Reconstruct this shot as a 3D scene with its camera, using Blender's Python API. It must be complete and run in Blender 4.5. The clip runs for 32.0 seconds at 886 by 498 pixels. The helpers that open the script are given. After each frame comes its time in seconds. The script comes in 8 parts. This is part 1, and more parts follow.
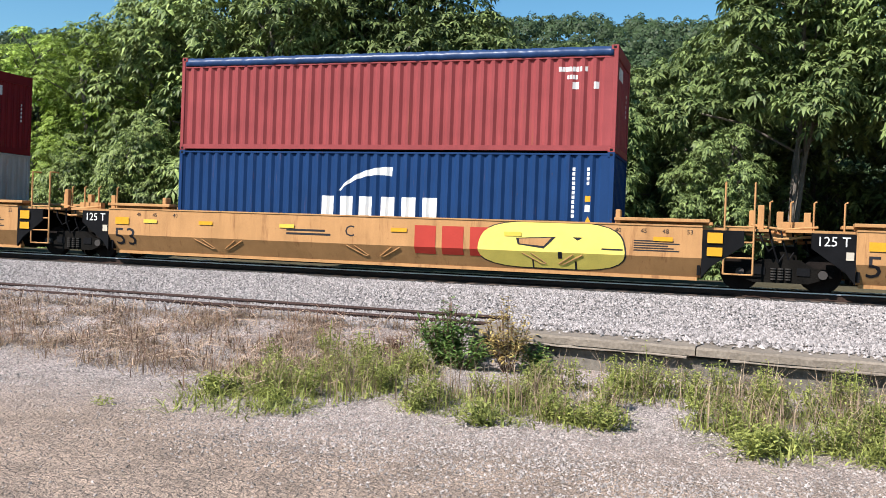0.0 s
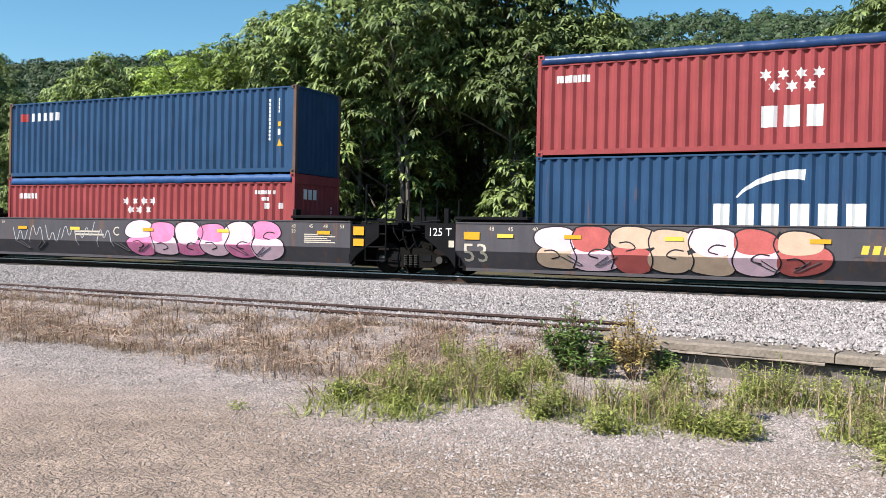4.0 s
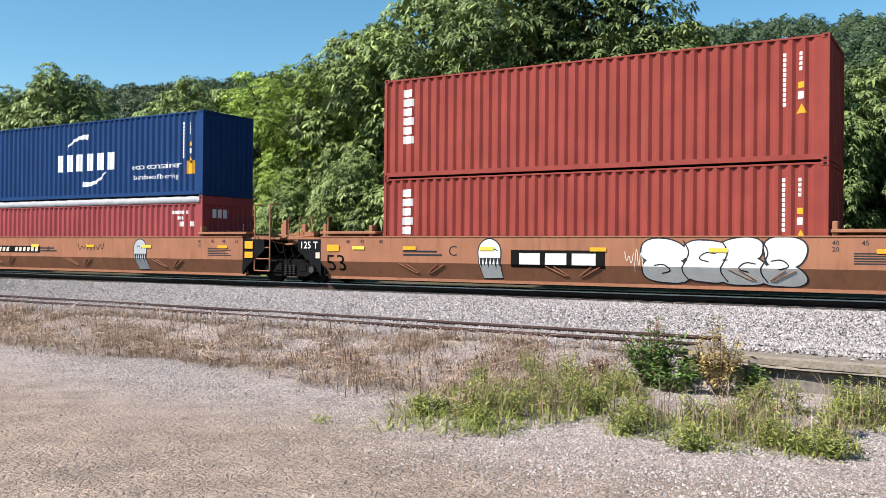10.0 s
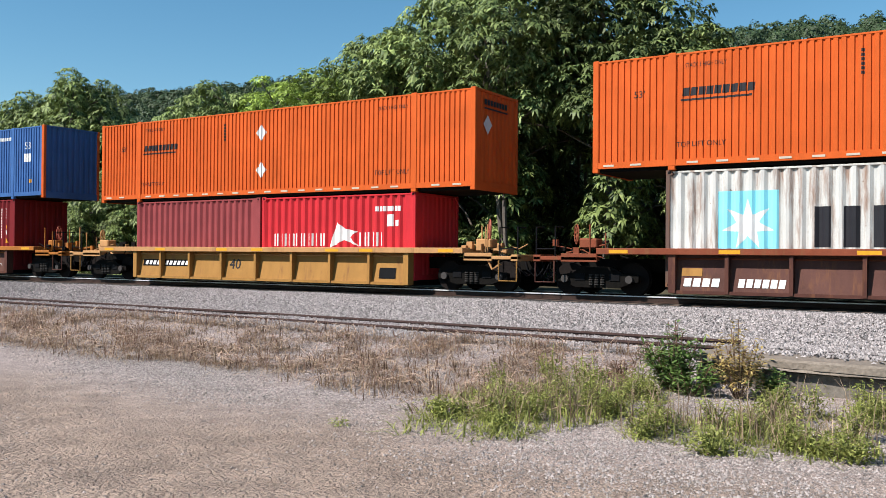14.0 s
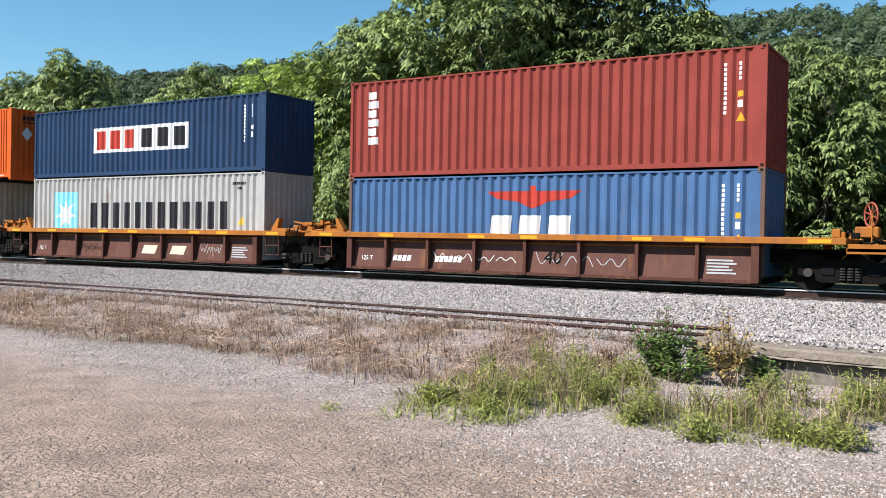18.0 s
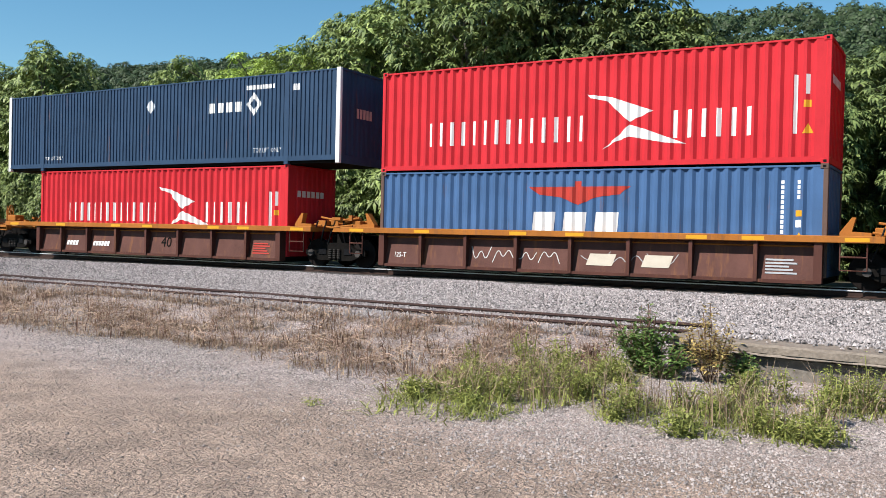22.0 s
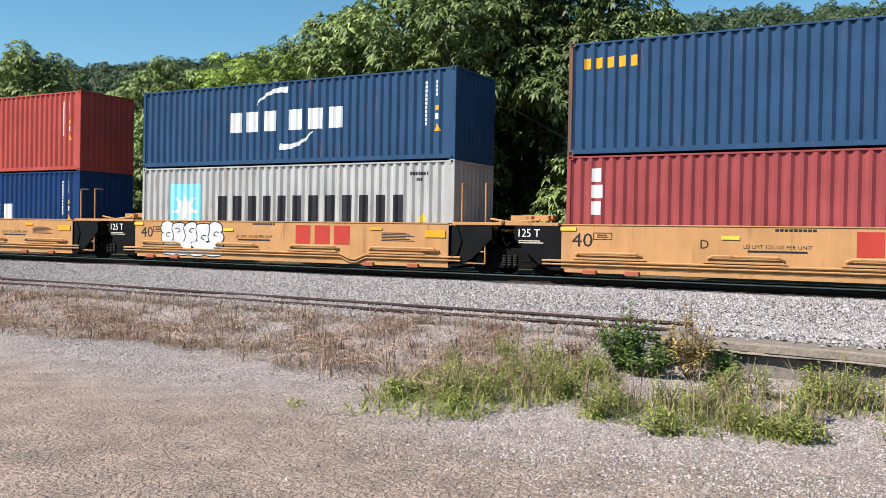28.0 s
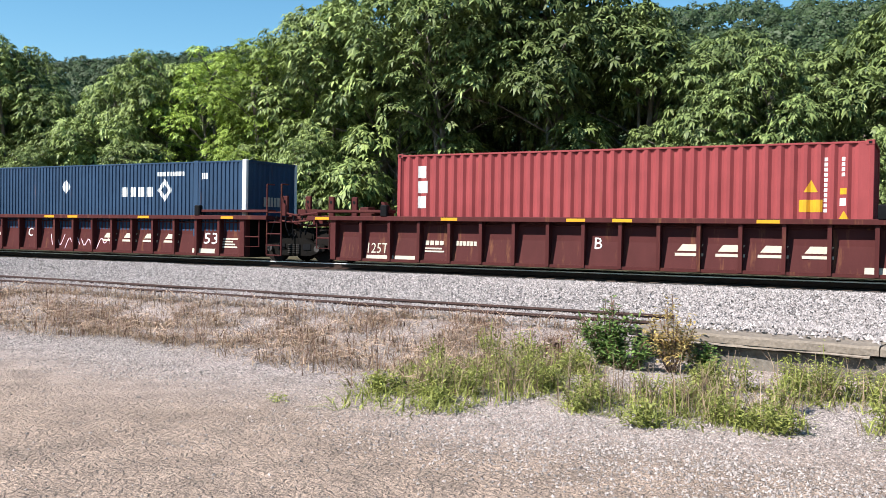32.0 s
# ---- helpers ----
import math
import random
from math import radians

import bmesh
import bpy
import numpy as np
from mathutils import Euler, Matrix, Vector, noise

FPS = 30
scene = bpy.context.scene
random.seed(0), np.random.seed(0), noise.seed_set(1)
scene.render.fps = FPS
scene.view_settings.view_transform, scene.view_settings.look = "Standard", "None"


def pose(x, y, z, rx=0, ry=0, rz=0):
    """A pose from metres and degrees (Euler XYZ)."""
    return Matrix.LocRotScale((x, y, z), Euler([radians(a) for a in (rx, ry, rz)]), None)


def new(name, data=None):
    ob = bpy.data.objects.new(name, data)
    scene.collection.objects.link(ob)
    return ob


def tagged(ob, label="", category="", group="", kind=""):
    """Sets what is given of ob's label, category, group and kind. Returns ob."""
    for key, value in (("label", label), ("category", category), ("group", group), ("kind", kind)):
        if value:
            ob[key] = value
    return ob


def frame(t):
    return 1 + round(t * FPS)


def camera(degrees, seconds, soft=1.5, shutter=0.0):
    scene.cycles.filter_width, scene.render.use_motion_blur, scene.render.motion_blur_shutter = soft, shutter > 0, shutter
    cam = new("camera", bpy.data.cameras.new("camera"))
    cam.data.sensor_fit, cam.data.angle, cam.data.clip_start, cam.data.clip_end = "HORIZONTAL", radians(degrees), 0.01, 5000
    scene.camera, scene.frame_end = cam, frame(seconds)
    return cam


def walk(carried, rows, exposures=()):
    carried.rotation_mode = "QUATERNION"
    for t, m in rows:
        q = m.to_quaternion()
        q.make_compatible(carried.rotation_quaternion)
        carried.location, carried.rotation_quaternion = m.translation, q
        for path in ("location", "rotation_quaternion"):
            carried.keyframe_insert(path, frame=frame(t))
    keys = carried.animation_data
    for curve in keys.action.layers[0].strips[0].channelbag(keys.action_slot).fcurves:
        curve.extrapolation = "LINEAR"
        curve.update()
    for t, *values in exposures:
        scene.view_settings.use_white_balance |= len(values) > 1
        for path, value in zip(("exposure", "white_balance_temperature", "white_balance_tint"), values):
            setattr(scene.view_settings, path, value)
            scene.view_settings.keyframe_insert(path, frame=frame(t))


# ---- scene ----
cam = camera(52.38, 32.0, soft=0.55)
EYE = 1.65
# the hand-held camera stands still and turns
walk(cam, [
    (0, pose(0, 0, EYE, 89.16, -2.10, 18.15)),
    (0.1, pose(0, 0, EYE, 89.47, -1.96, 20.31)),
    (0.5, pose(0, 0, EYE, 89.51, -1.78, 27.70)),
    (1, pose(0, 0, EYE, 89.86, -1.48, 33.96)),
    (1.5, pose(0, 0, EYE, 89.93, -1.15, 35.14)),
    (2, pose(0, 0, EYE, 89.23, -0.84, 34.78)),
    (2.5, pose(0, 0, EYE, 88.81, -1.03, 33.53)),
    (4.5, pose(0, 0, EYE, 89.62, -1.05, 24.77)),
    (5, pose(0, 0, EYE, 89.69, -1.02, 24.74)),
    (5.5, pose(0, 0, EYE, 89.74, -0.98, 25.09)),
    (6, pose(0, 0, EYE, 89.63, -0.98, 25.65)),
    (6.5, pose(0, 0, EYE, 89.58, -0.96, 26.24)),
    (7, pose(0, 0, EYE, 89.68, -1.02, 27.13)),
    (7.5, pose(0, 0, EYE, 89.80, -1.03, 27.85)),
    (8, pose(0, 0, EYE, 90.06, -0.94, 28.44)),
    (8.5, pose(0, 0, EYE, 90.22, -0.70, 28.81)),
    (9, pose(0, 0, EYE, 90.17, -0.24, 28.76)),
    (9.5, pose(0, 0, EYE, 90.09, -0.45, 28.53)),
    (10, pose(0, 0, EYE, 90.21, -0.55, 30.93)),
    (10.5, pose(0, 0, EYE, 90.18, -0.64, 31.84)),
    (11, pose(0, 0, EYE, 90.35, -1.02, 31.84)),
    (11.5, pose(0, 0, EYE, 90.49, -1.05, 31.88)),
    (12, pose(0, 0, EYE, 90.43, -0.99, 32.09)),
    (12.5, pose(0, 0, EYE, 90.48, -0.80, 32.14)),
    (13, pose(0, 0, EYE, 90.59, -0.70, 32.19)),
    (13.5, pose(0, 0, EYE, 90.54, -0.62, 32.17)),
    (14, pose(0, 0, EYE, 90.41, -0.49, 32.04)),
    (14.5, pose(0, 0, EYE, 90.32, -0.47, 31.90)),
    (16.5, pose(0, 0, EYE, 90.11, -0.82, 31.68)),
    (17, pose(0, 0, EYE, 90.05, -0.90, 31.64)),
    (17.5, pose(0, 0, EYE, 89.84, -0.94, 31.62)),
    (18, pose(0, 0, EYE, 89.47, -1.02, 31.55)),
    (18.5, pose(0, 0, EYE, 89.28, -1.11, 31.55)),
    (19, pose(0, 0, EYE, 89.27, -1.25, 31.35)),
    (19.5, pose(0, 0, EYE, 89.38, -1.34, 31.07)),
    (20, pose(0, 0, EYE, 89.43, -1.35, 30.89)),
    (20.5, pose(0, 0, EYE, 89.39, -1.38, 30.69)),
    (21, pose(0, 0, EYE, 89.37, -1.40, 30.58)),
    (21.5, pose(0, 0, EYE, 89.34, -1.34, 30.55)),
    (22, pose(0, 0, EYE, 89.22, -1.31, 30.50)),
    (22.5, pose(0, 0, EYE, 89.06, -1.30, 30.52)),
    (23, pose(0, 0, EYE, 88.87, -1.29, 30.58)),
    (23.5, pose(0, 0, EYE, 88.75, -1.15, 30.56)),
    (24, pose(0, 0, EYE, 88.55, -0.90, 30.22)),
    (24.5, pose(0, 0, EYE, 88.30, -0.81, 30.03)),
    (25, pose(0, 0, EYE, 88.40, -0.80, 29.77)),
    (25.5, pose(0, 0, EYE, 88.65, -0.83, 29.58)),
    (27.5, pose(0, 0, EYE, 89.20, -0.95, 29.43)),
    (28, pose(0, 0, EYE, 89.23, -1.07, 29.37)),
    (28.5, pose(0, 0, EYE, 89.22, -1.12, 29.33)),
    (29, pose(0, 0, EYE, 89.21, -1.03, 29.23)),
    (29.5, pose(0, 0, EYE, 89.27, -0.92, 29.03)),
    (30, pose(0, 0, EYE, 89.44, -0.81, 28.81)),
    (30.5, pose(0, 0, EYE, 89.51, -0.79, 28.66)),
    (31, pose(0, 0, EYE, 89.42, -0.88, 28.60)),
    (31.5, pose(0, 0, EYE, 89.18, -0.86, 28.43)),
    (32, pose(0, 0, EYE, 88.88, -0.85, 28.23)),
], exposures=[(0, 1.08), (1, 1.06), (2, 0.95), (2.5, 1.00), (4.5, 1.18), (5, 1.20), (6, 1.18), (7, 1.10), (8, 1.17), (9, 1.10), (10, 1.14), (11, 1.08), (12, 0.94), (13, 0.95), (14, 0.87), (14.5, 0.90), (16.5, 1.20), (17, 1.16), (18, 1.10), (19, 1.06), (20, 0.87), (21, 0.92), (22, 0.92), (23, 0.98), (24, 0.92), (25, 0.95), (28, 1.00), (29, 0.92), (30, 1.00), (31, 1.03), (31.5, 1.12), (32, 1.24)])

# metres that the train has rolled along x
ROLLED = [
    (0, 0.02),
    (1, 12.84),
    (2, 25.30),
    (2.5, 31.71),
    (3.5, 44.40),
    (4.5, 56.93),
    (5, 63.32),
    (6, 76.03),
    (7, 88.31),
    (8, 101.01),
    (9, 113.22),
    (10, 125.92),
    (11, 138.53),
    (12, 150.64),
    (13, 163.08),
    (14, 175.13),
    (14.5, 181.42),
    (15.5, 193.80),
    (16.5, 205.97),
    (17.5, 218.34),
    (18, 224.54),
    (19, 236.56),
    (20, 248.89),
    (20.5, 255.07),
    (21.5, 267.03),
    (22, 273.24),
    (23, 285.51),
    (24, 297.35),
    (25, 309.67),
    (25.5, 315.67),
    (26.5, 327.71),
    (27.5, 339.73),
    (28, 345.85),
    (29, 357.68),
    (30, 369.86),
    (31, 381.97),
    (32, 393.85),
]

# ---------------------------------------------------------------- light
TRACK = 23.09          # centre line of the main track
RAIL = 0.65            # top of its rails above the gravel lot
SUN = Vector((-0.40, -0.63, 0.76)).normalized()

world = bpy.data.worlds.new("world")
scene.world = world
world.use_nodes = True
wn = world.node_tree.nodes
sky = wn.new("ShaderNodeTexSky")
sky.sky_type, sky.sun_disc = "NISHITA", False
sky.sun_elevation = math.asin(SUN.z)
sky.sun_rotation = math.atan2(SUN.x, SUN.y)
sky.air_density, sky.dust_density, sky.ozone_density = 1.0, 0.0, 3.0
tone = wn.new("ShaderNodeHueSaturation")
tone.inputs["Hue"].default_value, tone.inputs["Saturation"].default_value = 0.486, 1.2
world.node_tree.links.new(sky.outputs[0], tone.inputs["Color"])
world.node_tree.links.new(tone.outputs[0], wn["Background"].inputs[0])
wn["Background"].inputs[1].default_value = 0.071

sun = new("sun", bpy.data.lights.new("sun", "SUN"))
sun.data.energy, sun.data.angle, sun.data.color = 4.7, radians(0.53), (1.0, 0.945, 0.905)
sun.rotation_euler = SUN.to_track_quat("Z", "Y").to_euler()
sun.location = (0, 0, 60)

# ---------------------------------------------------------------- materials
MATS = {}


def surface(name, base, rough=0.6, metal=0.0, gloss=0.2, spread=0.12, scale=2.5, fine=40.0, bump=0.0, dark=None, worn=0.0, rusty=None, random_tint=0.0, bump_scale=None, mixed=None):
    """A painted, mineral or plant surface: base colour with two sizes of variation, stains and grain."""
    if name in MATS:
        return MATS[name]
    m = bpy.data.materials.new(name)
    m.use_nodes = True
    n, l = m.node_tree.nodes, m.node_tree.links
    p = n["Principled BSDF"]
    p.inputs["Roughness"].default_value, p.inputs["Metallic"].default_value = rough, metal
    p.inputs["Specular IOR Level"].default_value = gloss
    co = n.new("ShaderNodeTexCoord")
    big = n.new("ShaderNodeTexNoise")
    big.inputs["Scale"].default_value, big.inputs["Detail"].default_value = scale, 5
    small = n.new("ShaderNodeTexNoise")
    small.inputs["Scale"].default_value, small.inputs["Detail"].default_value = fine, 3
    # no two things carry the same stains
    own = n.new("ShaderNodeObjectInfo")
    far = n.new("ShaderNodeMath")
    far.operation = "MULTIPLY"
    far.inputs[1].default_value = 137.0
    l.new(own.outputs["Random"], far.inputs[0])
    shift = n.new("ShaderNodeVectorMath")
    shift.operation = "ADD"
    l.new(co.outputs["Object"], shift.inputs[0])
    l.new(far.outputs[0], shift.inputs[1])
    for t in (big, small):
        l.new(shift.outputs[0], t.inputs["Vector"])
    ramp = n.new("ShaderNodeValToRGB")
    lo = dark or tuple(c * (1 - spread * 2) for c in base)
    hi = tuple(min(1, c * (1 + spread)) for c in base)
    ramp.color_ramp.elements[0].color, ramp.color_ramp.elements[1].color = (*lo, 1), (*hi, 1)
    ramp.color_ramp.elements[0].position, ramp.color_ramp.elements[1].position = 0.25, 0.75
    mix = n.new("ShaderNodeMath")
    mix.operation = "MULTIPLY_ADD"
    l.new(small.outputs[0], mix.inputs[0])
    mix.inputs[1].default_value = 0.5
    half = n.new("ShaderNodeMath")
    half.operation = "MULTIPLY"
    half.inputs[1].default_value = 0.5
    l.new(big.outputs[0], half.inputs[0])
    l.new(half.outputs[0], mix.inputs[2])
    l.new(mix.outputs[0], ramp.inputs[0])
    colour = ramp.outputs[0]
    if rusty:
        # rust and dirt that runs down in streaks
        mp = n.new("ShaderNodeMapping")
        mp.inputs["Scale"].default_value = (5.0, 5.0, 0.55)
        l.new(shift.outputs[0], mp.inputs[0])
        st = n.new("ShaderNodeTexNoise")
        st.inputs["Scale"].default_value, st.inputs["Detail"].default_value, st.inputs["Roughness"].default_value = 1.0, 8, 0.7
        l.new(mp.outputs[0], st.inputs["Vector"])
        r2 = n.new("ShaderNodeValToRGB")
        r2.color_ramp.elements[0].position, r2.color_ramp.elements[1].position = 0.62 - worn * 0.2, 0.72 - worn * 0.1
        l.new(st.outputs[0], r2.inputs[0])
        mx = n.new("ShaderNodeMix")
        mx.data_type = "RGBA"
        k = n.new("ShaderNodeMath")
        k.operation = "MULTIPLY"
        k.inputs[1].default_value = min(0.8, 0.35 + worn)
        l.new(r2.outputs[0], k.inputs[0])
        l.new(k.outputs[0], mx.inputs["Factor"])
        l.new(colour, mx.inputs["A"])
        mx.inputs["B"].default_value = (*rusty, 1)
        # sun-bleached and grimy runs, then small chips down to the metal
        runs = n.new("ShaderNodeMapping")
        runs.inputs["Scale"].default_value = (4.0, 4.0, 0.5)
        rn = n.new("ShaderNodeTexNoise")
        rn.inputs["Scale"].default_value, rn.inputs["Detail"].default_value, rn.inputs["Roughness"].default_value = 1.0, 6, 0.65
        l.new(shift.outputs[0], runs.inputs[0])
        l.new(runs.outputs[0], rn.inputs["Vector"])
        rm = n.new("ShaderNodeMapRange")
        rm.inputs["From Min"].default_value, rm.inputs["From Max"].default_value = 0.28, 0.72
        rm.inputs["To Min"].default_value, rm.inputs["To Max"].default_value = 0.9, 1.1
        l.new(rn.outputs[0], rm.inputs[0])
        hr = n.new("ShaderNodeHueSaturation")
        l.new(rm.outputs[0], hr.inputs["Value"])
        l.new(mx.outputs["Result"], hr.inputs["Color"])
        chip = n.new("ShaderNodeTexNoise")
        chip.inputs["Scale"].default_value, chip.inputs["Detail"].default_value, chip.inputs["Roughness"].default_value = 7.0, 5, 0.75
        l.new(shift.outputs[0], chip.inputs["Vector"])
        cr = n.new("ShaderNodeMapRange")
        cr.inputs["From Min"].default_value, cr.inputs["From Max"].default_value = 0.69 - worn * 0.06, 0.735 - worn * 0.06
        cr.inputs["To Max"].default_value = 0.75
        l.new(chip.outputs[0], cr.inputs[0])
        mc = n.new("ShaderNodeMix")
        mc.data_type = "RGBA"
        l.new(cr.outputs[0], mc.inputs["Factor"])
        l.new(hr.outputs[0], mc.inputs["A"])
        mc.inputs["B"].default_value = (*(q * 0.7 for q in rusty), 1)
        colour = mc.outputs["Result"]
    if mixed:
        # each loose piece has a tone of its own
        geo = n.new("ShaderNodeNewGeometry")
        hp = n.new("ShaderNodeHueSaturation")
        mp2 = n.new("ShaderNodeMapRange")
        mp2.inputs["To Min"].default_value, mp2.inputs["To Max"].default_value = mixed
        l.new(geo.outputs["Random Per Island"], mp2.inputs[0])
        l.new(mp2.outputs[0], hp.inputs["Value"])
        l.new(colour, hp.inputs["Color"])
        colour = hp.outputs[0]
    if random_tint:
        oi = n.new("ShaderNodeObjectInfo")
        hs = n.new("ShaderNodeHueSaturation")
        mr = n.new("ShaderNodeMapRange")
        mr.inputs["To Min"].default_value, mr.inputs["To Max"].default_value = 1 - random_tint, 1 + random_tint
        l.new(oi.outputs["Random"], mr.inputs[0])
        l.new(mr.outputs[0], hs.inputs["Value"])
        l.new(colour, hs.inputs["Color"])
        colour = hs.outputs[0]
    l.new(colour, p.inputs["Base Color"])
    if bump:
        b = n.new("ShaderNodeBump")
        b.inputs["Strength"].default_value, b.inputs["Distance"].default_value = bump, bump_scale or 0.02
        l.new(small.outputs[0], b.inputs["Height"])
        l.new(b.outputs[0], p.inputs["Normal"])
    MATS[name] = m
    return m


def stones(name, tones, size, rough=0.9, patch=None, lane=None, relief=1.0, gap_tone=0.22, clods=0.0):
    """Loose stones: cells of several tones, with relief; patch: colour of dust lying in large patches; lane: colour of the driven dirt that lies before y = 6."""
    m = bpy.data.materials.new(name)
    m.use_nodes = True
    n, l = m.node_tree.nodes, m.node_tree.links
    p = n["Principled BSDF"]
    p.inputs["Roughness"].default_value = rough
    co = n.new("ShaderNodeTexCoord")
    v = n.new("ShaderNodeTexVoronoi")
    v.inputs["Scale"].default_value = 1 / size
    l.new(co.outputs["Object"], v.inputs["Vector"])
    ramp = n.new("ShaderNodeValToRGB")
    e = ramp.color_ramp.elements
    e[0].color, e[0].position = (*tones[0], 1), 0.1
    e[1].color, e[1].position = (*tones[-1], 1), 0.9
    for i, c in enumerate(tones[1:-1]):
        e.new(0.1 + 0.8 * (i + 1) / (len(tones) - 1)).color = (*c, 1)
    sep = n.new("ShaderNodeSeparateColor")
    l.new(v.outputs["Color"], sep.inputs[0])
    l.new(sep.outputs[0], ramp.inputs[0])
    colour = ramp.outputs[0]
    fine_n = n.new("ShaderNodeTexNoise")
    fine_n.inputs["Scale"].default_value, fine_n.inputs["Detail"].default_value = 2.2, 8
    l.new(co.outputs["Object"], fine_n.inputs["Vector"])
    mv = n.new("ShaderNodeMapRange")
    mv.inputs["From Min"].default_value, mv.inputs["From Max"].default_value = 0.3, 0.7
    mv.inputs["To Min"].default_value, mv.inputs["To Max"].default_value = 0.72, 1.22
    l.new(fine_n.outputs[0], mv.inputs[0])
    hv = n.new("ShaderNodeHueSaturation")
    l.new(mv.outputs[0], hv.inputs["Value"])
    l.new(colour, hv.inputs["Color"])
    colour = hv.outputs[0]
    noise_b = n.new("ShaderNodeTexNoise")
    noise_b.inputs["Scale"].default_value, noise_b.inputs["Detail"].default_value = 0.35, 6
    l.new(co.outputs["Object"], noise_b.inputs["Vector"])
    if patch:
        r2 = n.new("ShaderNodeValToRGB")
        r2.color_ramp.elements[0].position, r2.color_ramp.elements[1].position = 0.42, 0.62
        l.new(noise_b.outputs[0], r2.inputs[0])
        mx = n.new("ShaderNodeMix")
        mx.data_type = "RGBA"
        k = n.new("ShaderNodeMath")
        k.operation = "MULTIPLY"
        k.inputs[1].default_value = 0.6
        l.new(r2.outputs[0], k.inputs[0])
        l.new(k.outputs[0], mx.inputs["Factor"])
        l.new(colour, mx.inputs["A"])
        mx.inputs["B"].default_value = (*patch, 1)
        colour = mx.outputs["Result"]
    edge = n.new("ShaderNodeTexVoronoi")
    edge.feature = "DISTANCE_TO_EDGE"
    edge.inputs["Scale"].default_value = 1 / size
    l.new(co.outputs["Object"], edge.inputs["Vector"])
    if lane:
        xyz = n.new("ShaderNodeSeparateXYZ")
        l.new(co.outputs["Object"], xyz.inputs[0])
        wob = n.new("ShaderNodeMath")
        wob.operation = "MULTIPLY_ADD"
        wob.inputs[1].default_value = 5.0
        l.new(noise_b.outputs[0], wob.inputs[0])
        l.new(xyz.outputs[1], wob.inputs[2])
        lm = n.new("ShaderNodeMapRange")
        lm.inputs["From Min"].default_value, lm.inputs["From Max"].default_value = 10.6, 8.4
        lm.inputs["To Max"].default_value = 0.88
        l.new(wob.outputs[0], lm.inputs[0])
        mx = n.new("ShaderNodeMix")
        mx.data_type = "RGBA"
        l.new(lm.outputs[0], mx.inputs["Factor"])
        l.new(colour, mx.inputs["A"])
        hl = n.new("ShaderNodeHueSaturation")
        hl.inputs["Color"].default_value = (*lane, 1)
        l.new(mv.outputs[0], hl.inputs["Value"])
        l.new(hl.outputs[0], mx.inputs["B"])
        colour = mx.outputs["Result"]
    # colour drops to gap_tone towards the edges of the stone cells
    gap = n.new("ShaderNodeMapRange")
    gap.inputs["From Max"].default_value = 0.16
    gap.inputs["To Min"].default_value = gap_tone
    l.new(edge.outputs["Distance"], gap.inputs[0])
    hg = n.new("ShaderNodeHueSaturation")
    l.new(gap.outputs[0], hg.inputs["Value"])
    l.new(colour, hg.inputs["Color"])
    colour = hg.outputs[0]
    l.new(colour, p.inputs["Base Color"])
    b = n.new("ShaderNodeBump")
    b.inputs["Strength"].default_value, b.inputs["Distance"].default_value = relief, size * 1.1
    b.invert = True
    l.new(v.outputs["Distance"], b.inputs["Height"])
    out = b.outputs[0]
    if clods:
        # crusted dirt, broken into clods by wandering cracks
        warp = n.new("ShaderNodeTexNoise")
        warp.inputs["Scale"].default_value, warp.inputs["Detail"].default_value, warp.inputs["Roughness"].default_value = 9.0, 5, 0.65
        l.new(co.outputs["Object"], warp.inputs["Vector"])
        bend = n.new("ShaderNodeVectorMath")
        bend.operation = "MULTIPLY_ADD"
        bend.inputs[1].default_value = (0.16, 0.16, 0.0)
        l.new(warp.outputs["Color"], bend.inputs[0])
        l.new(co.outputs["Object"], bend.inputs[2])
        crack = n.new("ShaderNodeTexVoronoi")
        crack.feature = "DISTANCE_TO_EDGE"
        crack.inputs["Scale"].default_value = 13.0
        l.new(bend.outputs[0], crack.inputs["Vector"])
        rim = n.new("ShaderNodeMapRange")
        rim.inputs["From Max"].default_value = 0.22
        l.new(crack.outputs["Distance"], rim.inputs[0])
        tall = n.new("ShaderNodeMath")
        tall.operation = "MULTIPLY"
        l.new(rim.outputs[0], tall.inputs[0])
        if lane:
            l.new(lm.outputs[0], tall.inputs[1])
        b2 = n.new("ShaderNodeBump")
        b2.inputs["Strength"].default_value, b2.inputs["Distance"].default_value = 1.0, clods
        l.new(tall.outputs[0], b2.inputs["Height"])
        l.new(out, b2.inputs["Normal"])
        out = b2.outputs[0]
    l.new(out, p.inputs["Normal"])
    MATS[name] = m
    return m


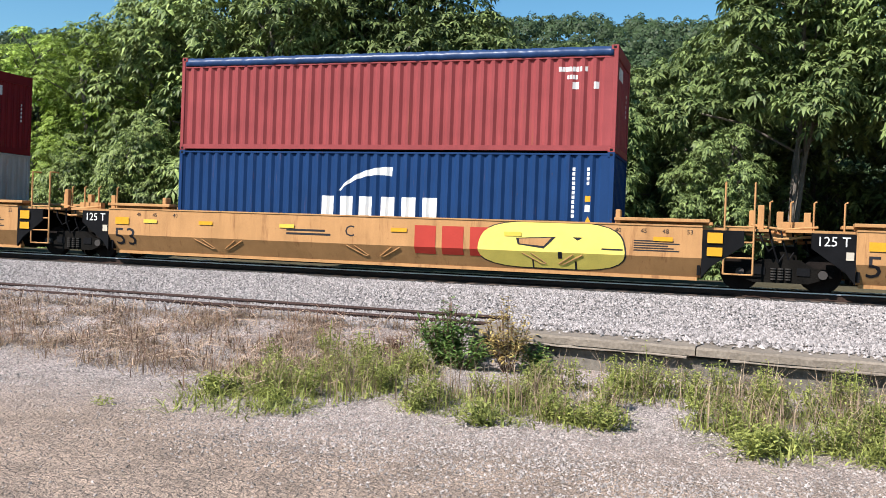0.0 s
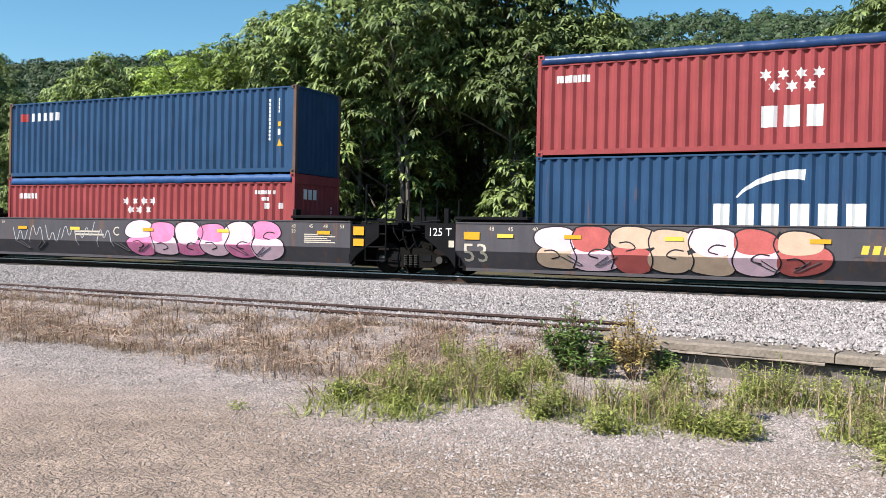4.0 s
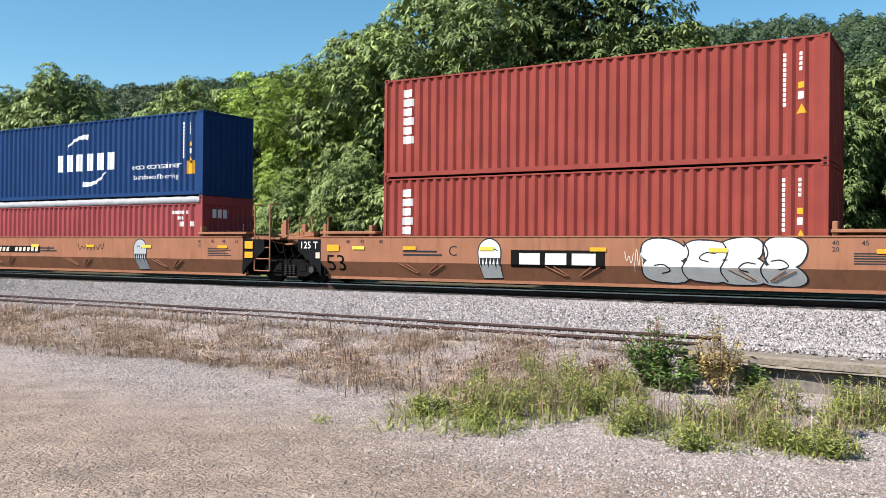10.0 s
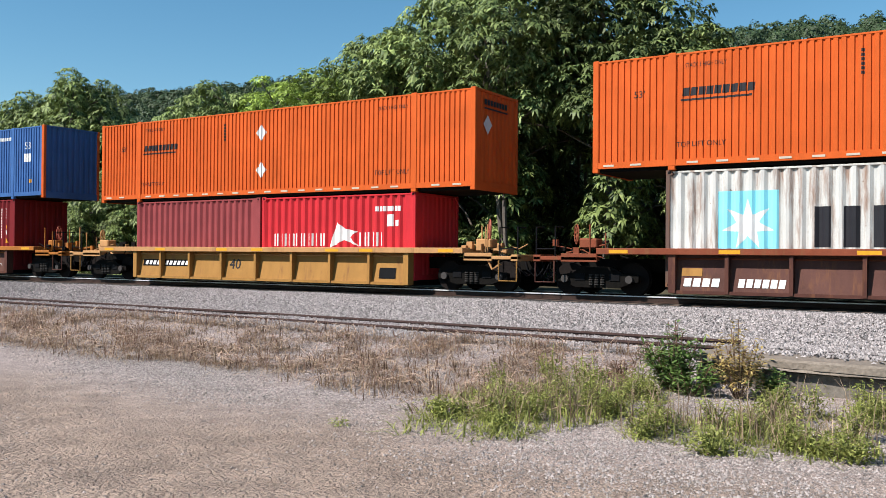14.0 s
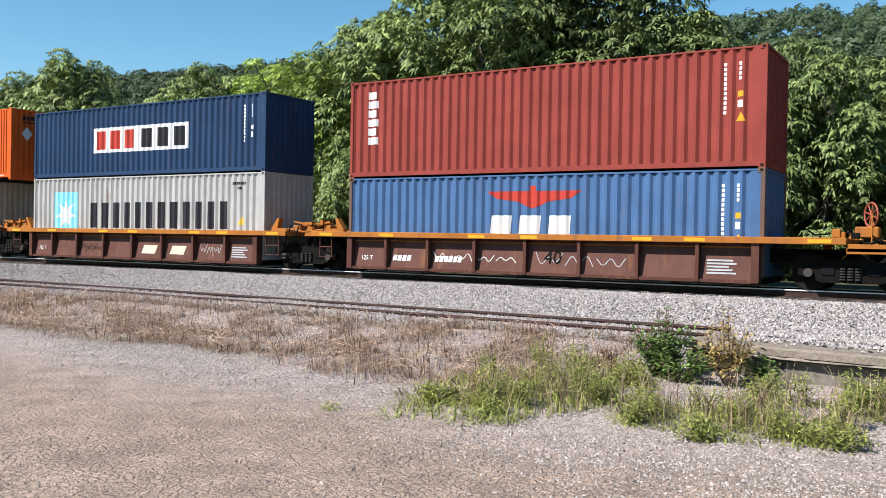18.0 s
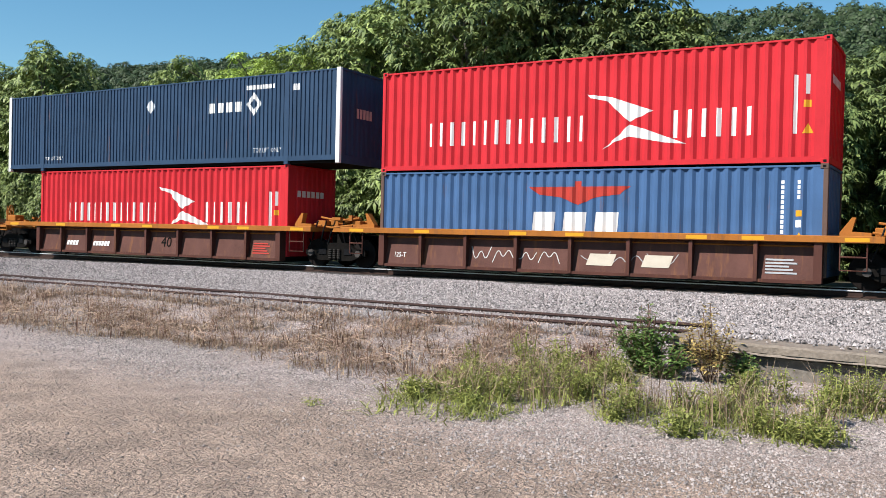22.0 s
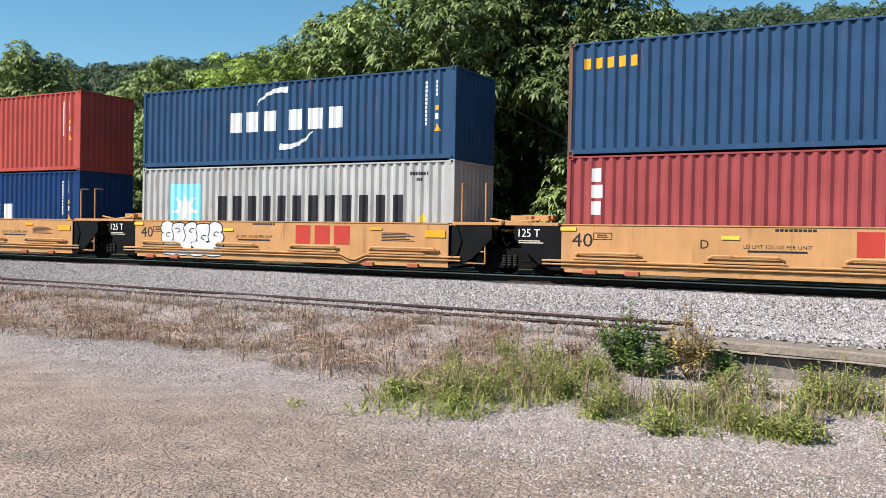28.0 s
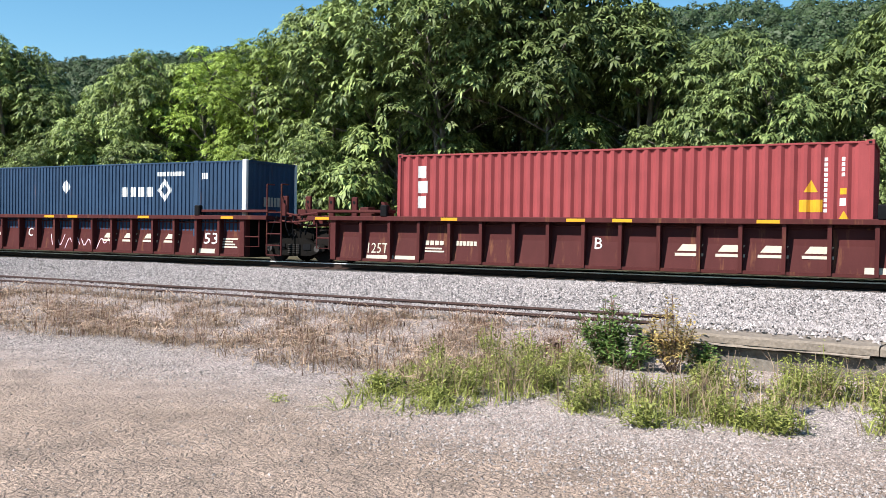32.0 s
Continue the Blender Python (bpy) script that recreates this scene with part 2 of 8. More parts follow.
def leafy(name, base, bright, thin=0.25, patch=0.7):
    """Leaves: tone varies from leaf to leaf and from tree to tree, some light comes through."""
    m = bpy.data.materials.new(name)
    m.use_nodes = True
    n, l = m.node_tree.nodes, m.node_tree.links
    p = n["Principled BSDF"]
    p.inputs["Roughness"].default_value = 0.55
    p.inputs["Specular IOR Level"].default_value = 0.25
    g = n.new("ShaderNodeNewGeometry")
    r = n.new("ShaderNodeValToRGB")
    r.color_ramp.elements[0].color, r.color_ramp.elements[1].color = (*base, 1), (*bright, 1)
    l.new(g.outputs["Random Per Island"], r.inputs[0])
    oi = n.new("ShaderNodeObjectInfo")
    mr = n.new("ShaderNodeMapRange")
    mr.inputs["To Min"].default_value, mr.inputs["To Max"].default_value = 0.78, 1.22
    l.new(oi.outputs["Random"], mr.inputs[0])
    hs = n.new("ShaderNodeHueSaturation")
    co = n.new("ShaderNodeTexCoord")
    drift = n.new("ShaderNodeTexNoise")
    drift.inputs["Scale"].default_value, drift.inputs["Detail"].default_value = patch, 3
    l.new(co.outputs["Object"], drift.inputs["Vector"])
    dm = n.new("ShaderNodeMapRange")
    dm.inputs["From Min"].default_value, dm.inputs["From Max"].default_value = 0.3, 0.7
    dm.inputs["To Min"].default_value, dm.inputs["To Max"].default_value = 0.7, 1.3
    l.new(drift.outputs[0], dm.inputs[0])
    mul = n.new("ShaderNodeMath")
    mul.operation = "MULTIPLY"
    l.new(mr.outputs[0], mul.inputs[0])
    l.new(dm.outputs[0], mul.inputs[1])
    l.new(mul.outputs[0], hs.inputs["Value"])
    l.new(r.outputs[0], hs.inputs["Color"])
    l.new(hs.outputs[0], p.inputs["Base Color"])
    tr = n.new("ShaderNodeBsdfTranslucent")
    l.new(hs.outputs[0], tr.inputs["Color"])
    ms = n.new("ShaderNodeMixShader")
    ms.inputs[0].default_value = thin
    l.new(p.outputs[0], ms.inputs[1])
    l.new(tr.outputs[0], ms.inputs[2])
    l.new(ms.outputs[0], n["Material Output"].inputs[0])
    MATS[name] = m
    return m


RUST = (0.17, 0.075, 0.035)


def paint(name, c, worn=0.1, rough=0.62, spread=0.15):
    return surface(name, c, rough=rough, gloss=0.09, spread=spread, scale=1.2, fine=60, worn=worn, rusty=RUST, bump=0.1, bump_scale=0.004)


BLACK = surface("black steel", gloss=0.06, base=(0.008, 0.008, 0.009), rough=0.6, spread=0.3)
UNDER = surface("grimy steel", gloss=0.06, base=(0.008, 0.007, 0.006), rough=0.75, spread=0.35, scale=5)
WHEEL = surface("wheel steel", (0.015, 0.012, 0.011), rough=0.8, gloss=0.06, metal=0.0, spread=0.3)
WHITE = surface("white marking paint", (0.66, 0.66, 0.64), rough=0.55, spread=0.06, scale=6)
CREAM = surface("cream marking paint", (0.46, 0.41, 0.33), rough=0.6, spread=0.1, scale=6)
INK = surface("black marking paint", (0.018, 0.018, 0.022), rough=0.55, spread=0.15)
AMBER = surface("amber reflective sheet", (0.56, 0.28, 0.02), rough=0.4, spread=0.1, scale=8)
YELLOW = surface("yellow marking paint", (0.60, 0.42, 0.06), rough=0.5, spread=0.08)
REDMARK = surface("red marking paint", (0.37, 0.038, 0.026), rough=0.55, spread=0.1)
SKYBLUE = surface("light blue marking paint", (0.22, 0.62, 0.72), rough=0.55, spread=0.08)
SILVER = surface("silver sheet", (0.55, 0.57, 0.58), rough=0.35, spread=0.08)

# ---------------------------------------------------------------- mesh helpers


def islands(bm):
    """The loose pieces of a mesh, each as a mesh of its own."""
    left, out = set(bm.faces), []
    while left:
        todo = [left.pop()]
        piece = []
        while todo:
            f = todo.pop()
            piece.append(f)
            for v in f.verts:
                for g in v.link_faces:
                    if g in left:
                        left.discard(g)
                        todo.append(g)
        one = bmesh.new()
        seen = {}
        for f in piece:
            for v in f.verts:
                if v not in seen:
                    seen[v] = one.verts.new(v.co)
            one.faces.new([seen[v] for v in f.verts])
        out.append(one)
    bm.free()
    return out


def part(name, bm, mat, parent=None, label="", at=None):
    if name == "valve_gear":
        # each valve and box is a part of its own
        for one in islands(bm):
            part("valve", one, mat, parent)
        return None
    me = bpy.data.meshes.new(name)
    bm.to_mesh(me)
    bm.free()
    me.materials.append(mat)
    ob = new(name, me)
    ob.parent = parent
    if at:
        ob.location = at
    if label:
        tagged(ob, label)
    return ob


def share(name, me, parent, loc=(0, 0, 0), rot=(0, 0, 0), label=""):
    ob = new(name, me)
    ob.parent = parent
    ob.location, ob.rotation_euler = loc, [radians(a) for a in rot]
    if label:
        tagged(ob, label)
    return ob


def raw(name, verts, faces, mat, parent=None):
    me = bpy.data.meshes.new(name)
    me.from_pydata(verts, [], faces)
    me.materials.append(mat)
    ob = new(name, me)
    ob.parent = parent
    return ob


def block(bm, x0, x1, y0, y1, z0, z1):
    v = [bm.verts.new(p) for p in ((x0, y0, z0), (x1, y0, z0), (x1, y1, z0), (x0, y1, z0), (x0, y0, z1), (x1, y0, z1), (x1, y1, z1), (x0, y1, z1))]
    for f in ((3, 2, 1, 0), (4, 5, 6, 7), (0, 1, 5, 4), (1, 2, 6, 5), (2, 3, 7, 6), (3, 0, 4, 7)):
        bm.faces.new([v[i] for i in f])
    return v


def boxes(*dims, bevel=0.0):
    bm = bmesh.new()
    for d in dims:
        block(bm, *d)
    if bevel:
        bmesh.ops.bevel(bm, geom=bm.edges[:], offset=bevel, segments=1, affect="EDGES")
    return bm


def prism(points, y0, y1, bm=None):
    """A solid whose outline lies in the x-z plane, from y0 to y1."""
    bm = bm or bmesh.new()
    a = [bm.verts.new((x, y0, z)) for x, z in points]
    b = [bm.verts.new((x, y1, z)) for x, z in points]
    bm.faces.new(a)
    bm.faces.new(b[::-1])
    for i in range(len(a)):
        j = (i + 1) % len(a)
        bm.faces.new((a[j], a[i], b[i], b[j]))
    bmesh.ops.recalc_face_normals(bm, faces=bm.faces[:])
    return bm


def rod(points, r, sides=6, bm=None):
    """A round bar that runs through the given points."""
    bm = bm or bmesh.new()
    pts = [Vector(p) for p in points]
    rings = []
    for i, p in enumerate(pts):
        d = (pts[min(i + 1, len(pts) - 1)] - pts[max(i - 1, 0)]).normalized()
        u = d.orthogonal().normalized()
        if i and abs(d.dot(rings_u)) < 0.95:
            u = (rings_u - d * d.dot(rings_u)).normalized()
        rings_u = u
        w = d.cross(u)
        rings.append([bm.verts.new(p + r * (math.cos(a) * u + math.sin(a) * w)) for a in (2 * math.pi * k / sides for k in range(sides))])
    for a, b in zip(rings, rings[1:]):
        for k in range(sides):
            bm.faces.new((a[k], a[(k + 1) % sides], b[(k + 1) % sides], b[k]))
    bm.faces.new(rings[0][::-1])
    bm.faces.new(rings[-1])
    return bm


def disc(cx, cy, cz, r, half, sides=20, bm=None):
    """A wheel-like disc round the y axis."""
    bm = bm or bmesh.new()
    prism([(cx + r * math.cos(2 * math.pi * k / sides), cz + r * math.sin(2 * math.pi * k / sides)) for k in range(sides)], cy - half, cy + half, bm)
    return bm


# ---------------------------------------------------------------- markings on sheet metal


class Skin:
    """A side face in the x-z plane that looks to -y: depth(x, z) is how far it lies behind its front, cuts are the lines at which it bends."""

    def __init__(self, front, depth, xcuts=(), zcuts=()):
        self.front, self.depth, self.xcuts, self.zcuts = front, depth, list(xcuts), list(zcuts)

    def lay(self, bm, lift=0.004):
        """Lays a flat mesh, drawn in x and z, onto the face."""
        xs, zs = [v.co.x for v in bm.verts], [v.co.z for v in bm.verts]
        if not xs:
            return bm
        for cuts, k, lo, hi in ((self.xcuts, 0, min(xs), max(xs)), (self.zcuts, 2, min(zs), max(zs))):
            for c in cuts:
                if lo < c < hi:
                    co, no = Vector((0, 0, 0)), Vector((0, 0, 0))
                    co[k], no[k] = c, 1
                    bmesh.ops.bisect_plane(bm, geom=bm.verts[:] + bm.edges[:] + bm.faces[:], plane_co=co, plane_no=no)
        for v in bm.verts:
            v.co.y = self.front + self.depth(v.co.x, v.co.z) - lift
        for f in bm.faces:
            f.normal_update()
            if f.normal.y > 0:
                f.normal_flip()
        return bm


def shape(*outlines):
    bm = bmesh.new()
    for o in outlines:
        bm.faces.new([bm.verts.new((x, 0, z)) for x, z in o])
    return bm


def bar(x0, z0, x1, z1, lean=0.0):
    return [(x0, z0), (x1, z0), (x1 + lean, z1), (x0 + lean, z1)]


def letter_bars(x0, x1, z0, z1, n, gap=0.22, lean=0.0, stems=True):
    """Plain bars of the size of a word's n letters."""
    w = (x1 - x0) / n
    out = []
    for i in range(n):
        a, b = x0 + i * w, x0 + (i + 1 - gap) * w
        if stems:
            m = 0.1 * (b - a)
            out.append(bar(a + m, z0, b - m, z1, lean))
        else:
            out.append(bar(a, z0, b, z1, lean))
    return out


def line_bars(x0, x1, z0, z1, n):
    """Lines of small print as plain bars."""
    h = (z1 - z0) / n
    return [bar(x0, z0 + (i + 0.3) * h, x0 + (x1 - x0) * (1 - 0.25 * ((i * 7) % 3) / 2), z0 + (i + 0.85) * h) for i in range(n)]


TEXTS = {}


def words(text, size):
    """A flat mesh of readable words in the built-in font, its lower left corner at the origin, drawn in x and z."""
    key = (text, size)
    if key not in TEXTS:
        cu = bpy.data.curves.new("words", "FONT")
        cu.body, cu.size, cu.resolution_u = text, size * 1.38, 2
        ob = bpy.data.objects.new("words", cu)
        scene.collection.objects.link(ob)
        bpy.context.view_layer.update()
        me = bpy.data.meshes.new_from_object(ob.evaluated_get(bpy.context.evaluated_depsgraph_get()))
        bpy.data.objects.remove(ob)
        TEXTS[key] = me
    bm = bmesh.new()
    bm.from_mesh(TEXTS[key])
    for v in bm.verts:
        v.co = (v.co.x, 0, v.co.y)
    return bm


def written(text, size, x, z, width=None, bold=0.0):
    bm = words(text, size)
    hi = max(v.co.x for v in bm.verts)
    k = (width / hi) if width else 1
    for v in bm.verts:
        v.co.x = x + v.co.x * k
        v.co.z += z
    return bm


LIFTS = {"small_print": 0.0035, "unit_letter": 0.0042, "size_mark": 0.0048, "number_panel": 0.0056, "owner_panel": 0.0056, "owner_bars": 0.0064, "reflector": 0.025}


def mark(name, bm, mat, skin, parent, label="", lift=None):
    """Lays a marking on a face; kinds that may overlap lie in layers of their own."""
    if lift is None:
        lift = LIFTS.get(name, 0.004)
    if name in ("name_bars", "number_bars", "owner_bars"):
        # each bar is a part of its own
        for f in bm.faces[:]:
            one = shape([(v.co.x, v.co.z) for v in f.verts])
            part(name[:-1], skin.lay(one, lift), mat, parent)
        bm.free()
        return None
    if name == "sticker" or name == "lettering" and parent.name.startswith("well_car"):
        # each sticker and character is a part of its own
        for one in islands(bm):
            part("sticker" if name == "sticker" else "character", skin.lay(one, lift), mat, parent)
        return None
    return part(name, skin.lay(bm, lift), mat, parent, label)


def star(cx, cz, r, n, inner=0.45, squash=1.0):
    return [(cx + (r if k % 2 == 0 else r * inner) * math.sin(math.pi * k / n) * squash, cz + (r if k % 2 == 0 else r * inner) * math.cos(math.pi * k / n)) for k in range(2 * n)]


def sweep(cx, cz, r, a0, a1, w0, w1, n=14, sq=1.0):
    """A crescent stroke round (cx, cz)."""
    out, back = [], []
    for i in range(n + 1):
        t = i / n
        a = radians(a0 + (a1 - a0) * t)
        w = w0 + (w1 - w0) * t
        out.append((cx + r * sq * math.cos(a), cz + r * math.sin(a)))
        back.append((cx + (r - w) * sq * math.cos(a), cz + (r - w) * math.sin(a)))
    quads = []
    for i in range(n):
        quads.append([out[i], out[i + 1], back[i + 1], back[i]])
    return quads


def blob(cx, cz, rx, rz, seed, n=26, rough=0.12, square=2.6):
    rng = random.Random(seed)
    ph = [rng.uniform(0, 6.28) for _ in range(3)]
    pts = []
    for k in range(n):
        a = 2 * math.pi * k / n
        c, s = math.cos(a), math.sin(a)
        q = (abs(c) ** square + abs(s) ** square) ** (-1 / square)
        q *= 1 + rough * (math.sin(2 * a + ph[0]) * 0.5 + math.sin(3 * a + ph[1]) * 0.5)
        pts.append((cx + rx * q * c, cz + rz * q * s))
    return pts


def grow(pts, d):
    cx, cz = sum(p[0] for p in pts) / len(pts), sum(p[1] for p in pts) / len(pts)
    out = []
    for x, z in pts:
        r = math.hypot(x - cx, z - cz) or 1
        out.append((x + (x - cx) / r * d, z + (z - cz) / r * d))
    return out


def stroke_mesh(points, w):
    """A fat sprayed stroke with round ends, as one strip."""
    pts = [Vector(p) for p in points]
    for _ in range(2):
        q = [pts[0]]
        for a, b in zip(pts, pts[1:]):
            q += [a.lerp(b, 0.25), a.lerp(b, 0.75)]
        pts = q + [pts[-1]]
    d0, d1 = (pts[0] - pts[1]).normalized(), (pts[-1] - pts[-2]).normalized()
    line = [(pts[0] + d0 * w * 0.46, 0.35), (pts[0] + d0 * w * 0.32, 0.75)] + [(p, 1.0) for p in pts] + [(pts[-1] + d1 * w * 0.32, 0.75), (pts[-1] + d1 * w * 0.46, 0.35)]
    bm = bmesh.new()
    rows = []
    for i, (p, k) in enumerate(line):
        d = (line[min(i + 1, len(line) - 1)][0] - line[max(i - 1, 0)][0]).normalized()
        n = Vector((-d.y, d.x)) * w * 0.5 * k
        rows.append([bm.verts.new((q.x, 0, q.y)) for q in (p + n, p - n)])
    for a, b in zip(rows, rows[1:]):
        bm.faces.new((a[0], a[1], b[1], b[0]))
    return bm


def graffiti(parent, skin, x0, x1, z0, z1, n, fills, outline, seed=1, halo=None, strokes=True):
    """Sprayed bubble forms: a row of swollen lumps that crowd one another, with a common outline and curved seams, one part each."""
    rng = random.Random(seed)
    w, h = (x1 - x0) / n, z1 - z0
    forms = []
    for i in range(n):
        cx, low = x0 + (i + 0.5) * w, rng.uniform(0.0, 0.08) * h
        split = rng.uniform(0.42, 0.58)
        forms.append((i, blob(cx + rng.uniform(-0.08, 0.08) * w, z0 + low + h * split * 0.5, w * rng.uniform(0.54, 0.64), h * split * 0.56, seed * 17 + 5 * i, 28, 0.10, 2.5)))
        forms.append((i, blob(cx + rng.uniform(-0.08, 0.08) * w, z0 + h * (1 + split) * 0.5 - low, w * rng.uniform(0.5, 0.6), h * (1 - split) * 0.56, seed * 17 + 5 * i + 2, 28, 0.10, 2.5)))
    lift = 0.005
    for name, mat, more in (("spray_halo", halo, 0.09), ("spray_outline", outline, 0.04)):
        for i, f in forms:
            if mat:
                mark(name, shape(grow(f, more)), mat, skin, parent, lift=lift)
                lift += 0.0003
    for k, (i, f) in enumerate(forms):
        mark("spray_fill", shape(f), fills[(i + (k % 2 if len(fills) > 2 else 0)) % len(fills)], skin, parent, lift=lift)
        lift += 0.0003
    if strokes:
        for i in range(n):
            cx = x0 + (i + 0.5) * w
            if i:
                # the seam between two lumps swings from side to side
                sw = rng.uniform(0.06, 0.16) * w * rng.choice((-1, 1))
                seam = [(cx - 0.5 * w + q * sw, z0 + v * h) for q, v in ((0.6, 0.06), (-0.8, 0.3), (0.3, 0.52), (1.0, 0.72), (-0.2, 0.95))]
                mark("spray_stroke", stroke_mesh(seam, 0.032), outline, skin, parent, lift=lift)
            t, q = rng.uniform(0.2, 0.6), rng.choice((-1, 1))
            curl = [(cx + q * 0.3 * w, z0 + (t + 0.12) * h), (cx + q * 0.05 * w, z0 + (t + 0.16) * h), (cx - q * 0.16 * w, z0 + t * h), (cx + q * 0.12 * w, z0 + (t - 0.06) * h)]
            mark("spray_stroke", stroke_mesh(curl, 0.03), outline, skin, parent, lift=lift + 0.0004)
            lift += 0.0008


def standing_form(parent, skin, x0, x1, z0, z1, fill):
    """A sprayed upright form with a rounded top and a jagged band across its middle."""
    w, h = x1 - x0, z1 - z0
    top = [(x0 + w * (0.5 + 0.42 * math.cos(math.pi * k / 10)), z0 + h * (0.66 + 0.33 * math.sin(math.pi * k / 10))) for k in range(11)]
    form = [(x0 + 0.16 * w, z0), (x0 + 0.88 * w, z0 + 0.02 * h)] + top
    mark("spray_outline", shape(grow(form, 0.035)), INK, skin, parent, lift=0.006)
    mark("spray_fill", shape(form), fill, skin, parent, lift=0.007)
    for k in range(6):
        x = x0 + w * (0.12 + 0.14 * k)
        mark("spray_stroke", shape([(x, z0 + 0.52 * h), (x + 0.14 * w, z0 + 0.52 * h), (x + 0.05 * w, z0 + (0.24 + 0.06 * (k % 2)) * h)]), INK, skin, parent, lift=0.008 + 0.0002 * k)
    for q in ((0.3, 0.74), (0.6, 0.7)):
        mark("spray_stroke", stroke_mesh([(x0 + q[0] * w, z0 + q[1] * h), (x0 + (q[0] + 0.1) * w, z0 + (q[1] + 0.05) * h), (x0 + (q[0] + 0.2) * w, z0 + q[1] * h)], 0.03), INK, skin, parent, lift=0.0095)


def scrawl(parent, skin, x0, x1, z0, z1, n, mat, seed=1, thick=0.022):
    """A sprayed line tag: hurried up-and-down strokes, one part each."""
    rng = random.Random(seed)
    w, h = (x1 - x0) / n, z1 - z0
    for i in range(n):
        pts = []
        for k in range(5):
            pts.append((x0 + (i + 0.06 + 0.9 * k / 4) * w, z0 + h * (rng.uniform(0.0, 0.35) if (k + i) % 2 else rng.uniform(0.6, 1.0))))
        mark("spray_tag", stroke_mesh(pts, thick), mat, skin, parent, lift=0.007 + 0.0003 * i)

# ---------------------------------------------------------------- containers
L40, L53, L20 = 12.192, 16.154, 6.058
HIGH, LOW = 2.896, 2.591
TRAIN = []             # every thing that rolls, with its place at the start


def wave(length, lead, period, flat_out, slope, depth):
    """The corrugated profile between the corner posts as (x, depth) corners."""
    n = int((length - 2 * lead) // period)
    start = (length - n * period) / 2
    inner = period - flat_out - 2 * slope
    pts = [(lead, 0.0)]
    for i in range(n):
        a = start + i * period + inner / 2
        pts += [(a - inner / 2 + 0.0, depth), (a + inner / 2, depth), (a + inner / 2 + slope, 0.0), (a + inner / 2 + slope + flat_out, 0.0)]
        if i == 0:
            pts[1:1] = [(start - slope, 0.0)]
    pts.append((length - lead, 0.0))
    return pts


def profile_depth(pts, inset):
    xs, ds = [p[0] for p in pts], [p[1] for p in pts]

    def depth(x, z):
        return inset + float(np.interp(x, xs, ds))
    return depth


SHELLS = {}


def sheet_along_x(pts, y, z0, z1, sign, back=0.02):
    """A corrugated sheet with thickness: sign 1 has its hollows towards +y."""
    bm = bmesh.new()
    f0 = [(bm.verts.new((x, y + sign * d, z0)), bm.verts.new((x, y + sign * d, z1))) for x, d in pts]
    for a, b in zip(f0, f0[1:]):
        bm.faces.new((a[0], b[0], b[1], a[1]))
    e = pts[0][0], pts[-1][0]
    yb = y + sign * (max(d for _, d in pts) + back)
    p = [bm.verts.new(v) for v in ((e[0], yb, z0), (e[1], yb, z0), (e[1], yb, z1), (e[0], yb, z1))]
    bm.faces.new(p)
    if sign < 0:
        bmesh.ops.reverse_faces(bm, faces=bm.faces[:])
    return bm


